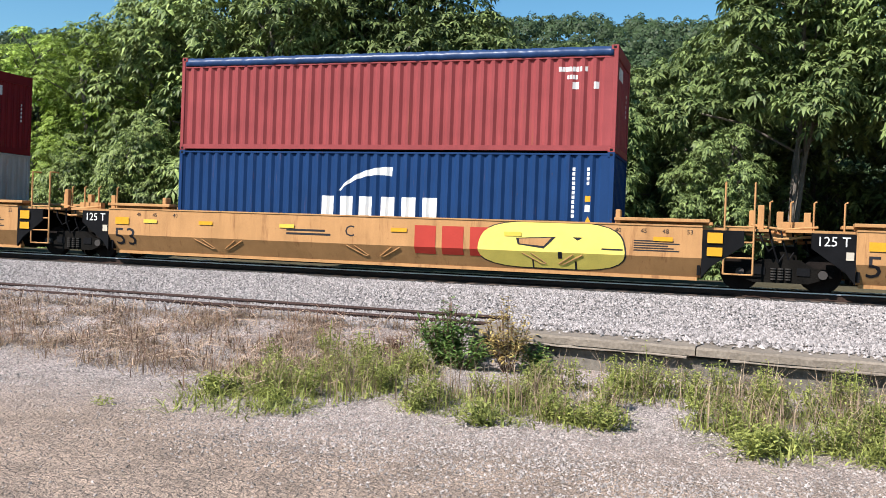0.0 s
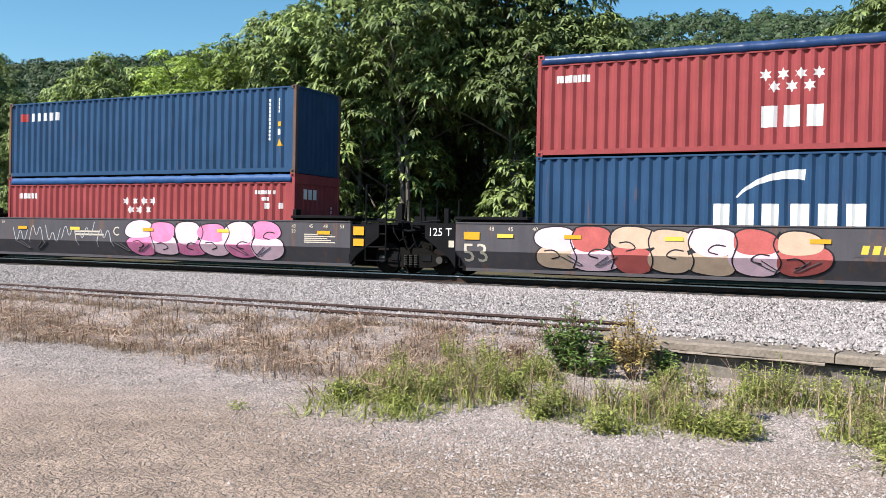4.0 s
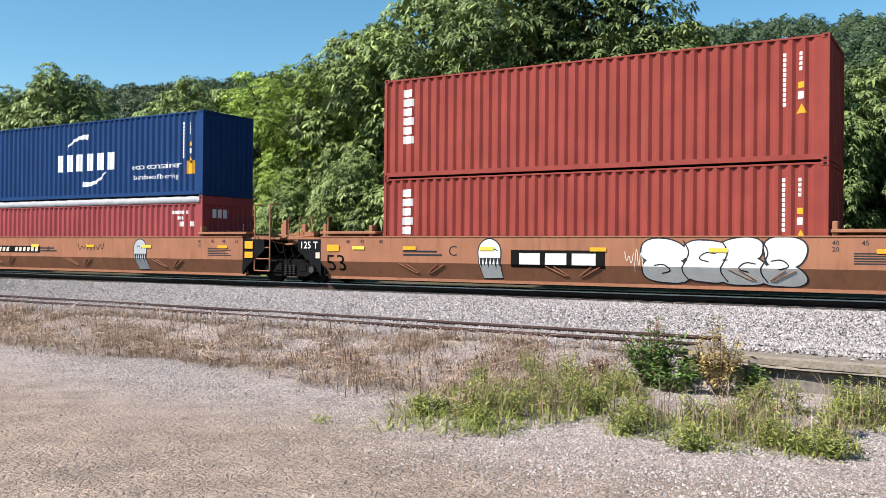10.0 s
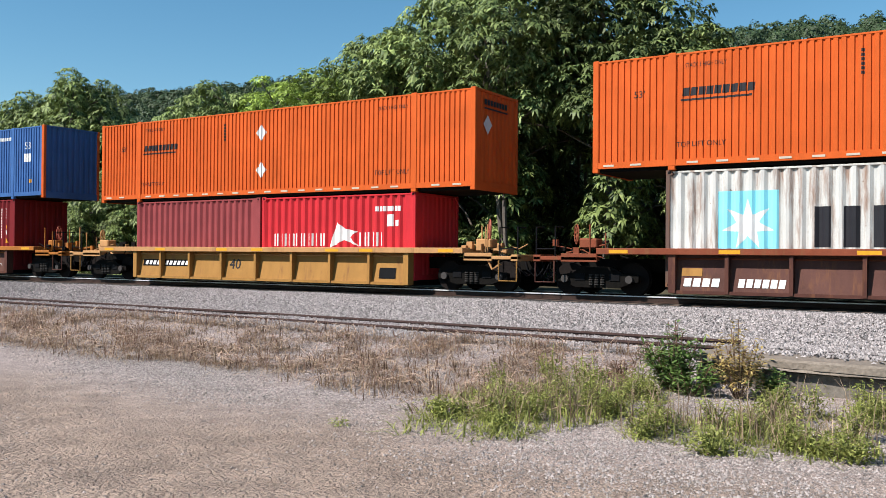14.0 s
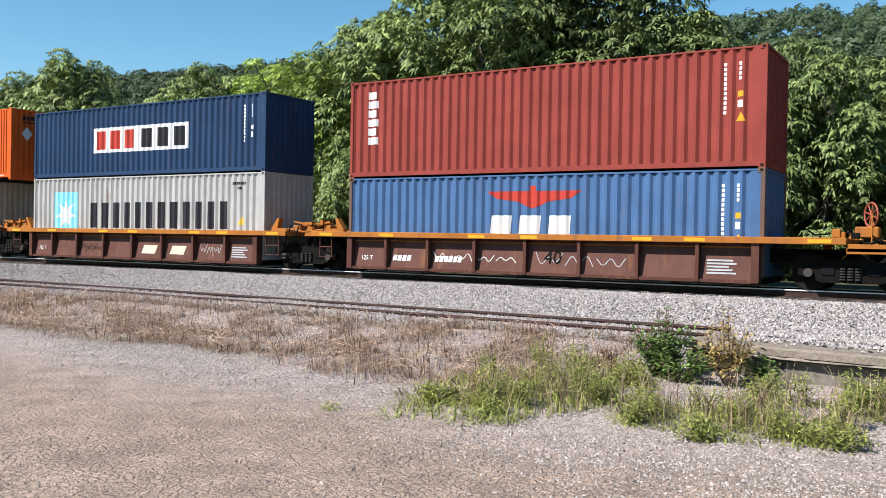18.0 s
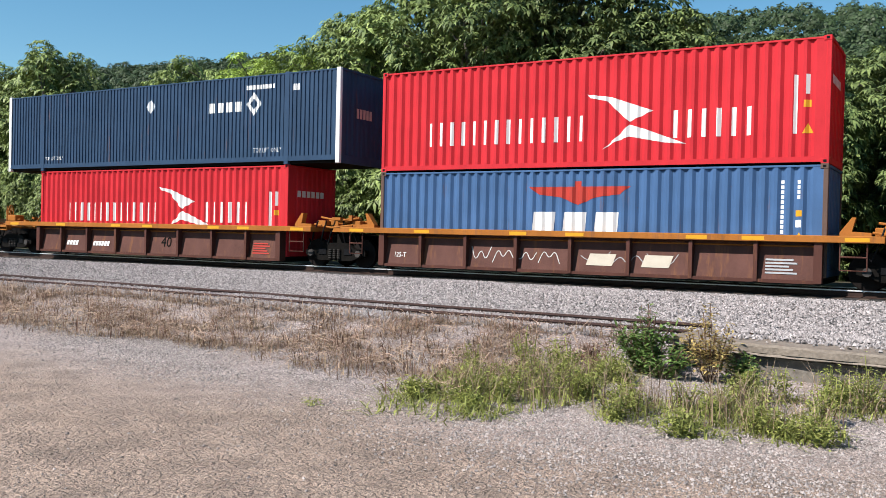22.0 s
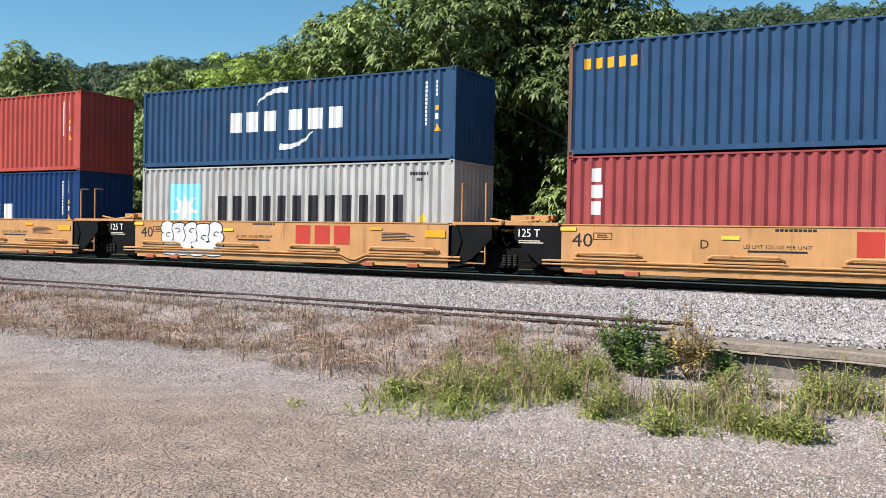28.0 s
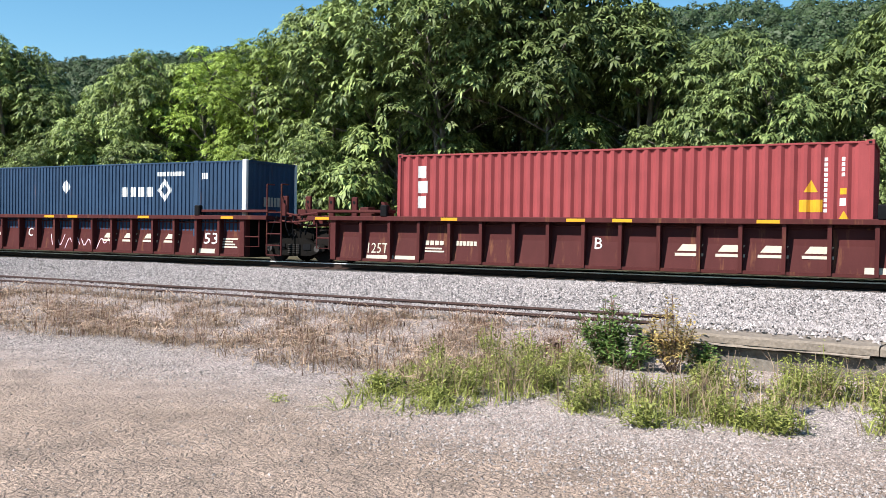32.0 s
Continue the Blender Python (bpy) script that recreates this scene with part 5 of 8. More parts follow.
def piped_unit(c, body, label, group, left, right, letter):
    """A yellow 40-foot well with pipes along its foot."""
    u = unit_root(c, label, group)
    top = 1.36
    for s in (-1, 1):
        al = 0.0 if left == "joint" else -2.15
        br = L40 + (0.1 if right == "joint" else 2.15)
        pts = [(-0.02, 0.26), (L40 + 0.1, 0.26)]
        if right == "outer":
            pts += [(12.9, 0.4), (13.4, 0.72), (br, 0.72)]
        pts += [(br, top), (al, top)]
        if left == "outer":
            pts += [(al, 0.72), (-1.2, 0.72), (-0.7, 0.4)]
        p = part("side_panel", prism(pts, *sorted((s * SIDE, s * (SIDE - 0.06)))), body, u)
        part("bottom_chord", boxes((0.1, L40, *sorted((s * 1.5, s * 1.3)), 0.16, 0.27)), body, u)
        if s < 0:
            for z, r in ((0.45, 0.03), (0.36, 0.022)):
                ends = [(-0.5, -1.54, z), (L40 + 0.4, -1.54, z)]
                if left == "outer":
                    ends = [(-2.0, -1.54, z + 0.36), (-1.1, -1.54, z + 0.33), (-0.55, -1.54, z)] + ends[1:]
                if letter == "E":
                    ends = ends[:-1] + [(8.6, -1.54, z), (8.95, -1.54, z - 0.14), (9.15, -1.54, z - 0.14), (9.5, -1.54, z)] + ends[-1:]
                part("air_pipe", rod(ends, r), body, u)
            for x0, x1 in ((0.4, 2.1), (3.7, 5.4), (6.7, 8.5), (9.6, 11.9)):
                part("tie_down_bar", rod([(x0, -1.52, 0.6), (x0 + 0.12, -1.6, 0.66), (x1 - 0.12, -1.6, 0.66), (x1, -1.52, 0.6)], 0.038), body, u)
            for x0 in (0.35, 3.6, 6.6, 9.6):
                part("pipe_guard", prism([(x0, 0.50), (x0 + 1.9, 0.50), (x0 + 1.8, 0.55), (x0 + 0.1, 0.55)], -1.58, -1.5), body, u)
            for x0 in (0.6, 1.7, 9.4, 10.9):
                part("jacking_pad", boxes((x0, x0 + 0.36, -1.57, -1.42, 0.12, 0.24), bevel=0.012), surface("red-brown pad paint", (0.33, 0.09, 0.05)), u)
    part("top_flange", boxes((0, L40, -1.52, -1.3, top, top + 0.03), (0, L40, 1.3, 1.52, top, top + 0.03)), body, u)
    part("well_floor", boxes((0.0, L40, -1.25, 1.25, 0.14, 0.24)), UNDER, u)
    for x in (0.0, L40):
        part("bulkhead", boxes((x - 0.06, x + 0.06, -1.4, 1.4, 0.2, 1.3)), body, u)
    half = L40 / 2
    for side, kind in ((0, left), (1, right)):
        flip = side == 1
        if kind == "joint":
            pts = mirrored([(-1.32, 1.32), (-1.32, 0.98), (-0.75, 0.45), (-0.3, 0.2), (-0.0, 0.2), (-0.0, 1.32)], flip)
            for y in (-1.5, 1.42):
                part("end_plate", prism(pts, y, y + 0.08), BLACK, u)
            part("end_deck", boxes((*span(-1.9, 0.0, flip), -1.3, 1.3, 1.26, 1.34), (*span(-1.6, -0.1, flip), -1.5, -1.2, 1.34, 1.42)), body, u)
            if not flip:
                mark("lettering", written("125 T", 0.22, -1.26, 1.04, 0.66), WHITE, FLAT_SKIN, u)
                mark("small_print", shape(*line_bars(-1.2, -0.5, 0.86, 0.96, 2)), CREAM, FLAT_SKIN, u)
                truck(u, half - 7.72)
                joint_clutter(u, body, False, half - 7.72)
            else:
                ladder(u, 12.58, 13.3, 0.3, 2.46, (0.3, 0.62, 0.98, 1.3), body)
                part("drain_pipe", rod([(12.45, -1.52, 1.3), (12.6, -1.52, 0.9), (12.5, -1.52, 0.55), (12.3, -1.54, 0.45)], 0.025), BLACK, u)
        else:
            ax = half - 7.95 if not flip else half + 7.95
            truck(u, ax)
            coupler(u, *((half + 9.7, 1) if flip else (half - 9.7, -1)))
            end_clutter(u, *((half + 9.4, 1) if flip else (half - 9.4, -1)), body, int(-c * 3) + flip)
            part("end_platform", boxes((*span(-3.3, 0.0, flip), -0.45, 0.45, 0.85, 1.2), (*span(-3.4, -3.2, flip), -1.45, 1.45, 0.85, 1.02), (*span(-3.2, -2.1, flip), -1.45, -0.9, 0.98, 1.05), bevel=0.01), body, u)
            x0, x1 = span(-3.38, -2.95, flip)
            bm = rod([(x0, -1.46, 0.95), (x0, -1.46, 0.35), (x1, -1.46, 0.35), (x1, -1.46, 0.95)], 0.022)
            part("step", bm, body, u)
            hand_posts(u, [span(x, x, flip)[0] for x in (-3.35, -3.0, -2.75, -2.2, -1.8)], 1.0, 1.95, body, -1.25)
            bm = rod([(span(-1.5, -1.5, flip)[0], -0.9, 1.62), (span(-0.75, -0.75, flip)[0], -0.9, 1.62)], 0.16, 12)
            part("air_reservoir", bm, body, u)
            part("valve_gear", boxes((*span(-2.0, -1.6, flip), -1.2, -0.8, 1.36, 1.66), (*span(-2.5, -2.1, flip), -1.1, -0.7, 1.1, 1.5), bevel=0.03), body, u)
            part("apparatus_box", boxes((*span(-2.1, -1.35, flip), -1.53, -1.45, 0.9, 1.28), bevel=0.012), body, u)
            brake_wheel(u, span(-2.4, -2.4, flip)[0], 1.62, surface("red brake wheel", (0.45, 0.06, 0.04), rough=0.5), 0.28)
            mark("reflector", shape(bar(*span(-1.25, -0.8, flip)[:1], 1.08, span(-1.25, -0.8, flip)[1], 1.24)), AMBER, FLAT_SKIN, u)
    mark("size_mark", written("40", 0.36, 0.28, 0.82, 0.56), INK, FLAT_SKIN, u)
    for x, z in ((-0.02, 1.22), (4.0, 1.06), (9.6, 1.16)):
        mark("reflector", shape(bar(x, z, x + 0.42, z + 0.09)), AMBER if x > 9 else YELLOW, FLAT_SKIN, u)
    mark("reflector", shape(bar(11.45, 0.98, 12.1, 1.18)), AMBER, FLAT_SKIN, u)
    ld = {"A": 8.2, "B": 2.3}.get(letter, 4.5)
    mark("lettering", written("LD LMT 123,100 PER UNIT", 0.09, ld, 0.86, 1.5), INK, FLAT_SKIN, u)
    mark("small_print", shape(bar(ld + 0.1, 0.77, ld + 1.4, 0.82)), INK, FLAT_SKIN, u)
    mark("small_print", shape(*line_bars(10.0, 11.1, 0.84, 1.1, 6)), INK, FLAT_SKIN, u)
    mark("number_bars", shape(*letter_bars(5.2, 6.1, 1.26, 1.32, 9, stems=False)), INK, FLAT_SKIN, u)
    mark("small_print", shape(bar(0.85, 1.0, 1.35, 1.02), bar(0.85, 1.16, 1.35, 1.18), bar(0.85, 1.02, 0.87, 1.16), bar(1.33, 1.02, 1.35, 1.16), *line_bars(0.95, 1.25, 1.04, 1.14, 2)), INK, FLAT_SKIN, u)
    return u


def number_plate(u, skin, x0, x1, z0, z1, ground=INK, ink=WHITE):
    """The painted car number, as a panel with bars."""
    h = z1 - z0
    mark("number_panel", shape(bar(x0, z0, x1, z1)), ground, skin, u)
    w = x1 - x0
    mark("number_bars", shape(*letter_bars(x0 + 0.05 * w, x0 + 0.38 * w, z0 + 0.2 * h, z1 - 0.2 * h, 4, gap=0.36, stems=False, lean=0.04), *letter_bars(x0 + 0.48 * w, x0 + 0.98 * w, z0 + 0.2 * h, z1 - 0.2 * h, 6, gap=0.36, stems=False, lean=0.04)), ink, skin, u, lift=0.008)


def owner_bars(u, skin, x0, x1, z0, z1, mat):
    """The owner's large initials, as three plain blocks."""
    w, h = x1 - x0, z1 - z0
    mark("owner_bars", shape(*[bar(x0 + k * 0.35 * w, z0 + 0.04 * h, x0 + (k * 0.35 + 0.27) * w, z1 - 0.04 * h) for k in range(3)]), mat, skin, u)

# ---------------------------------------------------------------- the train, from its first visible unit to its last
CAR_YELLOW = paint("faded yellow car paint", (0.42, 0.225, 0.095), 0.32)
CAR_YELLOW2 = paint("yellow car paint", (0.42, 0.222, 0.094), 0.26)
CAR_GREY = paint("dark grey car paint", (0.072, 0.068, 0.075), 0.3)
CAR_BROWN = paint("faded orange-brown car paint", (0.265, 0.118, 0.068), 0.36)
CAR_RUST = paint("rust-brown car paint", (0.083, 0.035, 0.027), 0.35, spread=0.2)
CAR_RUSTPANEL = paint("worn brown panel paint", (0.106, 0.049, 0.039), 0.4, spread=0.25)
CHORD = paint("worn yellow-orange chord paint", (0.33, 0.121, 0.025), 0.4, spread=0.2)
CHORD_RED = paint("red-brown chord paint", (0.198, 0.055, 0.028), 0.4, spread=0.2)
CAR_TAN = paint("tan-yellow car paint", (0.317, 0.164, 0.047), 0.35, spread=0.15)
CAR_MAROON = paint("maroon car paint", (0.069, 0.019, 0.018), 0.25, spread=0.15)
SPRAY_W = surface("white spray paint", (0.5, 0.5, 0.485), rough=0.6, spread=0.12, scale=4)
SPRAY_C = surface("cream spray paint", (0.5, 0.36, 0.26), rough=0.6, spread=0.12, scale=4)
SPRAY_P = surface("pink spray paint", (0.66, 0.20, 0.36), rough=0.6, spread=0.25, scale=3)
SPRAY_LP = surface("pale pink spray paint", (0.70, 0.48, 0.55), rough=0.6, spread=0.15, scale=3)
SPRAY_Y = surface("yellow spray paint", (0.72, 0.58, 0.13), rough=0.6, spread=0.1, scale=3)
SPRAY_T = surface("turquoise spray paint", (0.16, 0.45, 0.37), rough=0.6, spread=0.15, scale=3)
SPRAY_S = surface("grey spray paint", (0.33, 0.34, 0.35), rough=0.6, spread=0.12, scale=3)
SPRAY_R = surface("dark red spray paint", (0.42, 0.10, 0.09), rough=0.6, spread=0.2, scale=3)
FLOOR = 0.26           # container floor over the rail

UNITS = {"S0": 4.55, "S1": -15.11, "S2": -34.77, "S3": -58.65, "S4": -78.31, "S5": -97.88, "S6": -121.60, "S7": -141.09, "S8": -160.69,
         "S9": -182.31, "S10": -201.97, "S11": -221.65, "S12": -241.35, "S13": -256.98, "S14": -272.64, "S15": -288.28, "S16": -303.99,
         "S17": -323.72, "S18": -339.13, "S19": -354.52, "S20": -370.02, "S21": -385.41, "S22": -407.08, "S23": -426.70}
U = UNITS

# --- yellow three-unit car
G1 = "units of the faded yellow 53-foot well car"
u = smooth_unit(U["S0"], CAR_YELLOW, "faded yellow 53-foot well car unit, end of a three-unit set", G1, "joint", "outer", "A")
u = smooth_unit(U["S1"], CAR_YELLOW, "faded yellow 53-foot well car unit with yellow graffiti", G1, "joint", "joint", "C")
owner_bars(u, WELL_SKIN, 7.25, 9.35, 0.5, 1.28, REDMARK)
g = blob(10.75, 0.86, 1.75, 0.58, 3, 40, 0.05, 3.2)
mark("spray_outline", shape(grow(g, 0.04)), INK, WELL_SKIN, u)
mark("spray_fill", shape(g), SPRAY_Y, WELL_SKIN, u, lift=0.008)
mark("spray_stroke", shape([(9.9, 1.02), (10.9, 1.08), (10.75, 0.92), (10.6, 0.78), (9.95, 0.86)], bar(10.95, 0.55, 11.05, 0.72), bar(10.3, 0.3, 10.34, 0.5), bar(11.35, 0.28, 11.4, 0.5), [(11.3, 1.08), (11.55, 1.08), (11.42, 1.0)], bar(12.0, 0.8, 12.5, 0.84)), INK, WELL_SKIN, u, lift=0.012)
mark("spray_fill", shape([(9.98, 1.0), (10.78, 1.05), (10.6, 0.84), (10.0, 0.88)]), CAR_YELLOW, WELL_SKIN, u, lift=0.016)
u = smooth_unit(U["S2"], CAR_YELLOW, "faded yellow 53-foot well car unit with a black number panel", G1, "outer", "joint", "B")
number_plate(u, WELL_SKIN, 0.85, 3.9, 0.86, 1.12, BLACK)
mark("small_print", shape([(8.9, 0.86), (9.05, 0.86), (9.35, 1.12), (9.2, 1.12)], [(9.2, 0.86), (9.35, 0.86), (9.16, 1.0), (9.08, 0.94)], [(8.9, 1.12), (9.05, 1.12), (9.1, 1.04), (9.04, 0.98)]), REDMARK, WELL_SKIN, u)

# --- dark grey three-unit car
G2 = "units of the dark grey 53-foot well car"
u = smooth_unit(U["S3"], CAR_GREY, "dark grey 53-foot well car unit with cream and red graffiti", G2, "joint", "outer", "", CREAM, True, BLACK, CREAM)
graffiti(u, WELL_SKIN, 0.2, 6.9, 0.28, 1.36, 7, (SPRAY_C, SPRAY_LP, SPRAY_R, SPRAY_C), INK, 11)
number_plate(u, WELL_SKIN, 7.5, 10.2, 0.78, 1.1, CAR_GREY, YELLOW)
u = smooth_unit(U["S4"], CAR_GREY, "dark grey 53-foot well car unit with pink graffiti", G2, "joint", "joint", "C", CREAM, True, BLACK, CREAM)
scrawl(u, WELL_SKIN, 0.6, 5.3, 0.5, 1.36, 6, SPRAY_S, 4, 0.03)
graffiti(u, WELL_SKIN, 6.0, 11.9, 0.3, 1.38, 6, (SPRAY_P, SPRAY_LP, SPRAY_P, SPRAY_LP), INK, 21)
u = smooth_unit(U["S5"], CAR_GREY, "dark grey 53-foot well car unit with cream, white and turquoise graffiti", G2, "outer", "joint", "", CREAM, True, BLACK, CREAM)
number_plate(u, WELL_SKIN, 1.0, 3.5, 0.82, 1.1, CAR_GREY, YELLOW)
graffiti(u, WELL_SKIN, 3.6, 8.0, 0.26, 1.36, 6, (SPRAY_C,), INK, 31, SPRAY_W)
graffiti(u, WELL_SKIN, 8.2, 9.9, 0.3, 1.36, 2, (SPRAY_W,), UNDER, 41)
graffiti(u, WELL_SKIN, 9.9, 11.2, 0.3, 1.36, 2, (SPRAY_T,), UNDER, 44)
graffiti(u, WELL_SKIN, 11.2, 12.4, 0.3, 1.3, 2, (SPRAY_S,), INK, 47)

# --- orange-brown three-unit car
G3 = "units of the faded orange-brown 53-foot well car"
u = smooth_unit(U["S6"], CAR_BROWN, "faded orange-brown 53-foot well car unit with black outlined graffiti", G3, "joint", "outer", "B", INK, True, None, UNDER)
graffiti(u, WELL_SKIN, 1.2, 3.3, 0.44, 1.3, 4, (SPRAY_W,), CREAM, 51)
number_plate(u, WELL_SKIN, 7.3, 10.3, 0.86, 1.14, UNDER, CREAM)
graffiti(u, WELL_SKIN, 10.6, 13.6, 0.44, 1.38, 4, (SPRAY_S,), INK, 55, SPRAY_W)
u = smooth_unit(U["S7"], CAR_BROWN, "faded orange-brown 53-foot well car unit with white bubble graffiti", G3, "joint", "joint", "C", INK, True, None, UNDER, 2.4, 0.9)
standing_form(u, WELL_SKIN, 3.3, 4.1, 0.3, 1.38, SPRAY_W)
mark("owner_panel", shape(bar(4.35, 0.62, 7.0, 1.08)), UNDER, WELL_SKIN, u)
mark("owner_bars", shape(bar(4.6, 0.7, 5.2, 1.0), bar(5.35, 0.7, 5.95, 1.0), bar(6.1, 0.7, 6.75, 1.0)), SPRAY_W, WELL_SKIN, u, lift=0.008)
graffiti(u, WELL_SKIN, 8.1, 11.75, 0.3, 1.38, 4, (SPRAY_W,), INK, 64)
scrawl(u, WELL_SKIN, 7.5, 8.0, 0.5, 1.3, 2, CREAM, 8, 0.02)
u = smooth_unit(U["S8"], CAR_BROWN, "faded orange-brown 53-foot well car unit with a pale number panel", G3, "outer", "joint", "", INK, True, None, UNDER)
graffiti(u, WELL_SKIN, -2.7, -0.2, 0.62, 1.36, 5, (SPRAY_W,), INK, 71)
number_plate(u, WELL_SKIN, 0.9, 3.9, 0.84, 1.1, UNDER, CREAM)
mark("unit_letter", written("A", 0.26, 4.3, 0.86), INK, WELL_SKIN, u)
standing_form(u, WELL_SKIN, 9.1, 9.85, 0.3, 1.36, SPRAY_S)
scrawl(u, WELL_SKIN, 6.1, 7.6, 0.85, 1.3, 3, UNDER, 9, 0.02)

# --- single 40-foot cars and the brown five-unit car, all with posts along the side
RIBS = (0.25, 1.57, 3.02, 4.55, 6.1, 7.65, 9.2, 10.7, 12.05)


def brown_unit(key, label, group, left, right, deck, body=CAR_RUST, chord=CHORD, panel=CAR_RUSTPANEL):
    u = ribbed_unit(U[key], body, chord, label, group, left, right, RIBS, 0.2, 12.1, (1.06, 1.22), deck, panel_mat=panel)
    sk = Skin(-1.57, lambda x, z: 0.0)
    for x in (deck[0] + 0.35, 1.4, 4.4, 6.0, 9.1, 10.4, deck[1] - 0.8):
        mark("reflector", shape(bar(x, 1.09, x + 0.5, 1.18)), AMBER, sk, u, lift=-0.005)
    return u, Skin(-1.40, lambda x, z: -max(0.0, (0.8 - z)) * 0.0)


PANEL = Skin(-1.29, lambda x, z: -max(0.0, 0.80 - z) * 0.15, (), (0.80,))

SINGLE = (-1.7, 14.0)
JOINED = (-1.2, 13.4)
u, k = brown_unit("S9", "rust-brown 40-foot well car with a red-brown top chord", "single 40-foot well cars", "outer", "outer", SINGLE, chord=CHORD_RED)
mark("number_bars", shape(*letter_bars(0.5, 1.4, 0.3, 0.5, 4, stems=False, lean=0.03), *letter_bars(1.8, 2.9, 0.3, 0.5, 6, stems=False, lean=0.03)), WHITE, PANEL, u, lift=0.012)
mark("size_mark", written("40", 0.4, 5.0, 0.42, 0.6), BLACK, PANEL, u, lift=0.012)
mark("faded_patch", shape(bar(10.85, 0.4, 11.5, 0.72)), CAR_TAN, PANEL, u, lift=0.012)
mark("faded_patch", shape(bar(0.45, 0.55, 0.95, 0.74), bar(9.4, 0.45, 9.6, 0.62), bar(10.25, 0.35, 10.6, 0.62)), CAR_TAN, PANEL, u, lift=0.012)
u, k = brown_unit("S10", "tan-yellow 40-foot well car with posts along its side", "single 40-foot well cars", "outer", "outer", SINGLE, CAR_TAN, CAR_YELLOW, CAR_TAN)
number_plate(u, PANEL, 0.5, 2.9, 0.55, 0.78, BLACK)
mark("size_mark", written("40", 0.34, 4.8, 0.5, 0.5), INK, PANEL, u, lift=0.012)
mark("small_print", shape(bar(11.0, 0.3, 11.6, 0.62)), BLACK, PANEL, u, lift=0.012)
u, k = brown_unit("S11", "rust-brown 40-foot well car with worn orange chord and pale scrawls", "single 40-foot well cars", "outer", "outer", SINGLE)
mark("number_bars", shape(*letter_bars(0.5, 1.4, 0.3, 0.48, 4, stems=False, lean=0.03), *letter_bars(1.8, 2.9, 0.3, 0.48, 6, stems=False, lean=0.03)), WHITE, PANEL, u, lift=0.012)
mark("owner_bars", shape(bar(6.5, 0.36, 7.2, 0.66, 0.1), bar(7.95, 0.36, 8.65, 0.66, 0.1)), CREAM, PANEL, u, lift=0.012)
scrawl(u, PANEL, 7.9, 9.0, 0.32, 0.72, 3, SPRAY_S, 12, 0.02)
scrawl(u, PANEL, 9.4, 11.6, 0.3, 0.7, 4, SPRAY_W, 13, 0.018)
scrawl(u, PANEL, 3.2, 5.8, 0.3, 0.72, 4, SPRAY_S, 14, 0.018)
G5 = "units of the rust-brown five-unit well car"
for key, (lft, rgt), tagno in (("S12", ("joint", "outer"), 1), ("S13", ("joint", "joint"), 0), ("S14", ("joint", "joint"), 0), ("S15", ("joint", "joint"), 0), ("S16", ("outer", "joint"), 1)):
    deck = (SINGLE[0] if lft == "outer" else JOINED[0], SINGLE[1] if rgt == "outer" else JOINED[1])
    u, k = brown_unit(key, "rust-brown 40-foot well car unit with worn orange top chord", G5, lft, rgt, deck)
    if tagno:
        mark("number_bars", shape(*letter_bars(1.75, 2.4, 0.4, 0.56, 4, stems=False, lean=0.03), *letter_bars(3.2, 4.1, 0.4, 0.56, 6, stems=False, lean=0.03)), WHITE, PANEL, u, lift=0.012)
        mark("size_mark", written("40", 0.36, 6.7 if key == "S16" else 6.6, 0.44, 0.5), UNDER, PANEL, u, lift=0.012)
    else:
        mark("owner_bars", shape(bar(6.5, 0.36, 7.2, 0.66, 0.1), bar(7.95, 0.36, 8.65, 0.66, 0.1)), CREAM, PANEL, u, lift=0.012)
    if lft == "joint":
        mark("lettering", written("125-T", 0.14, 0.6, 0.4, 0.42), WHITE, PANEL, u, lift=0.012)
    if key in ("S12", "S13", "S14", "S15"):
        i = int(key[1:])
        scrawl(u, PANEL, 3.1, 5.8 if key != "S13" else 4.4, 0.34, 0.76, 4, SPRAY_W if key != "S13" else UNDER, i, 0.022)
        scrawl(u, PANEL, 9.4 if key == "S13" else 6.3, 10.4 if key == "S13" else 8.9, 0.34, 0.74, 3, SPRAY_S, i + 40, 0.02)
    mark("small_print", shape(*line_bars(10.9, 11.6, 0.3, 0.68, 5)), SPRAY_S if key != "S16" else REDMARK, PANEL, u, lift=0.012)

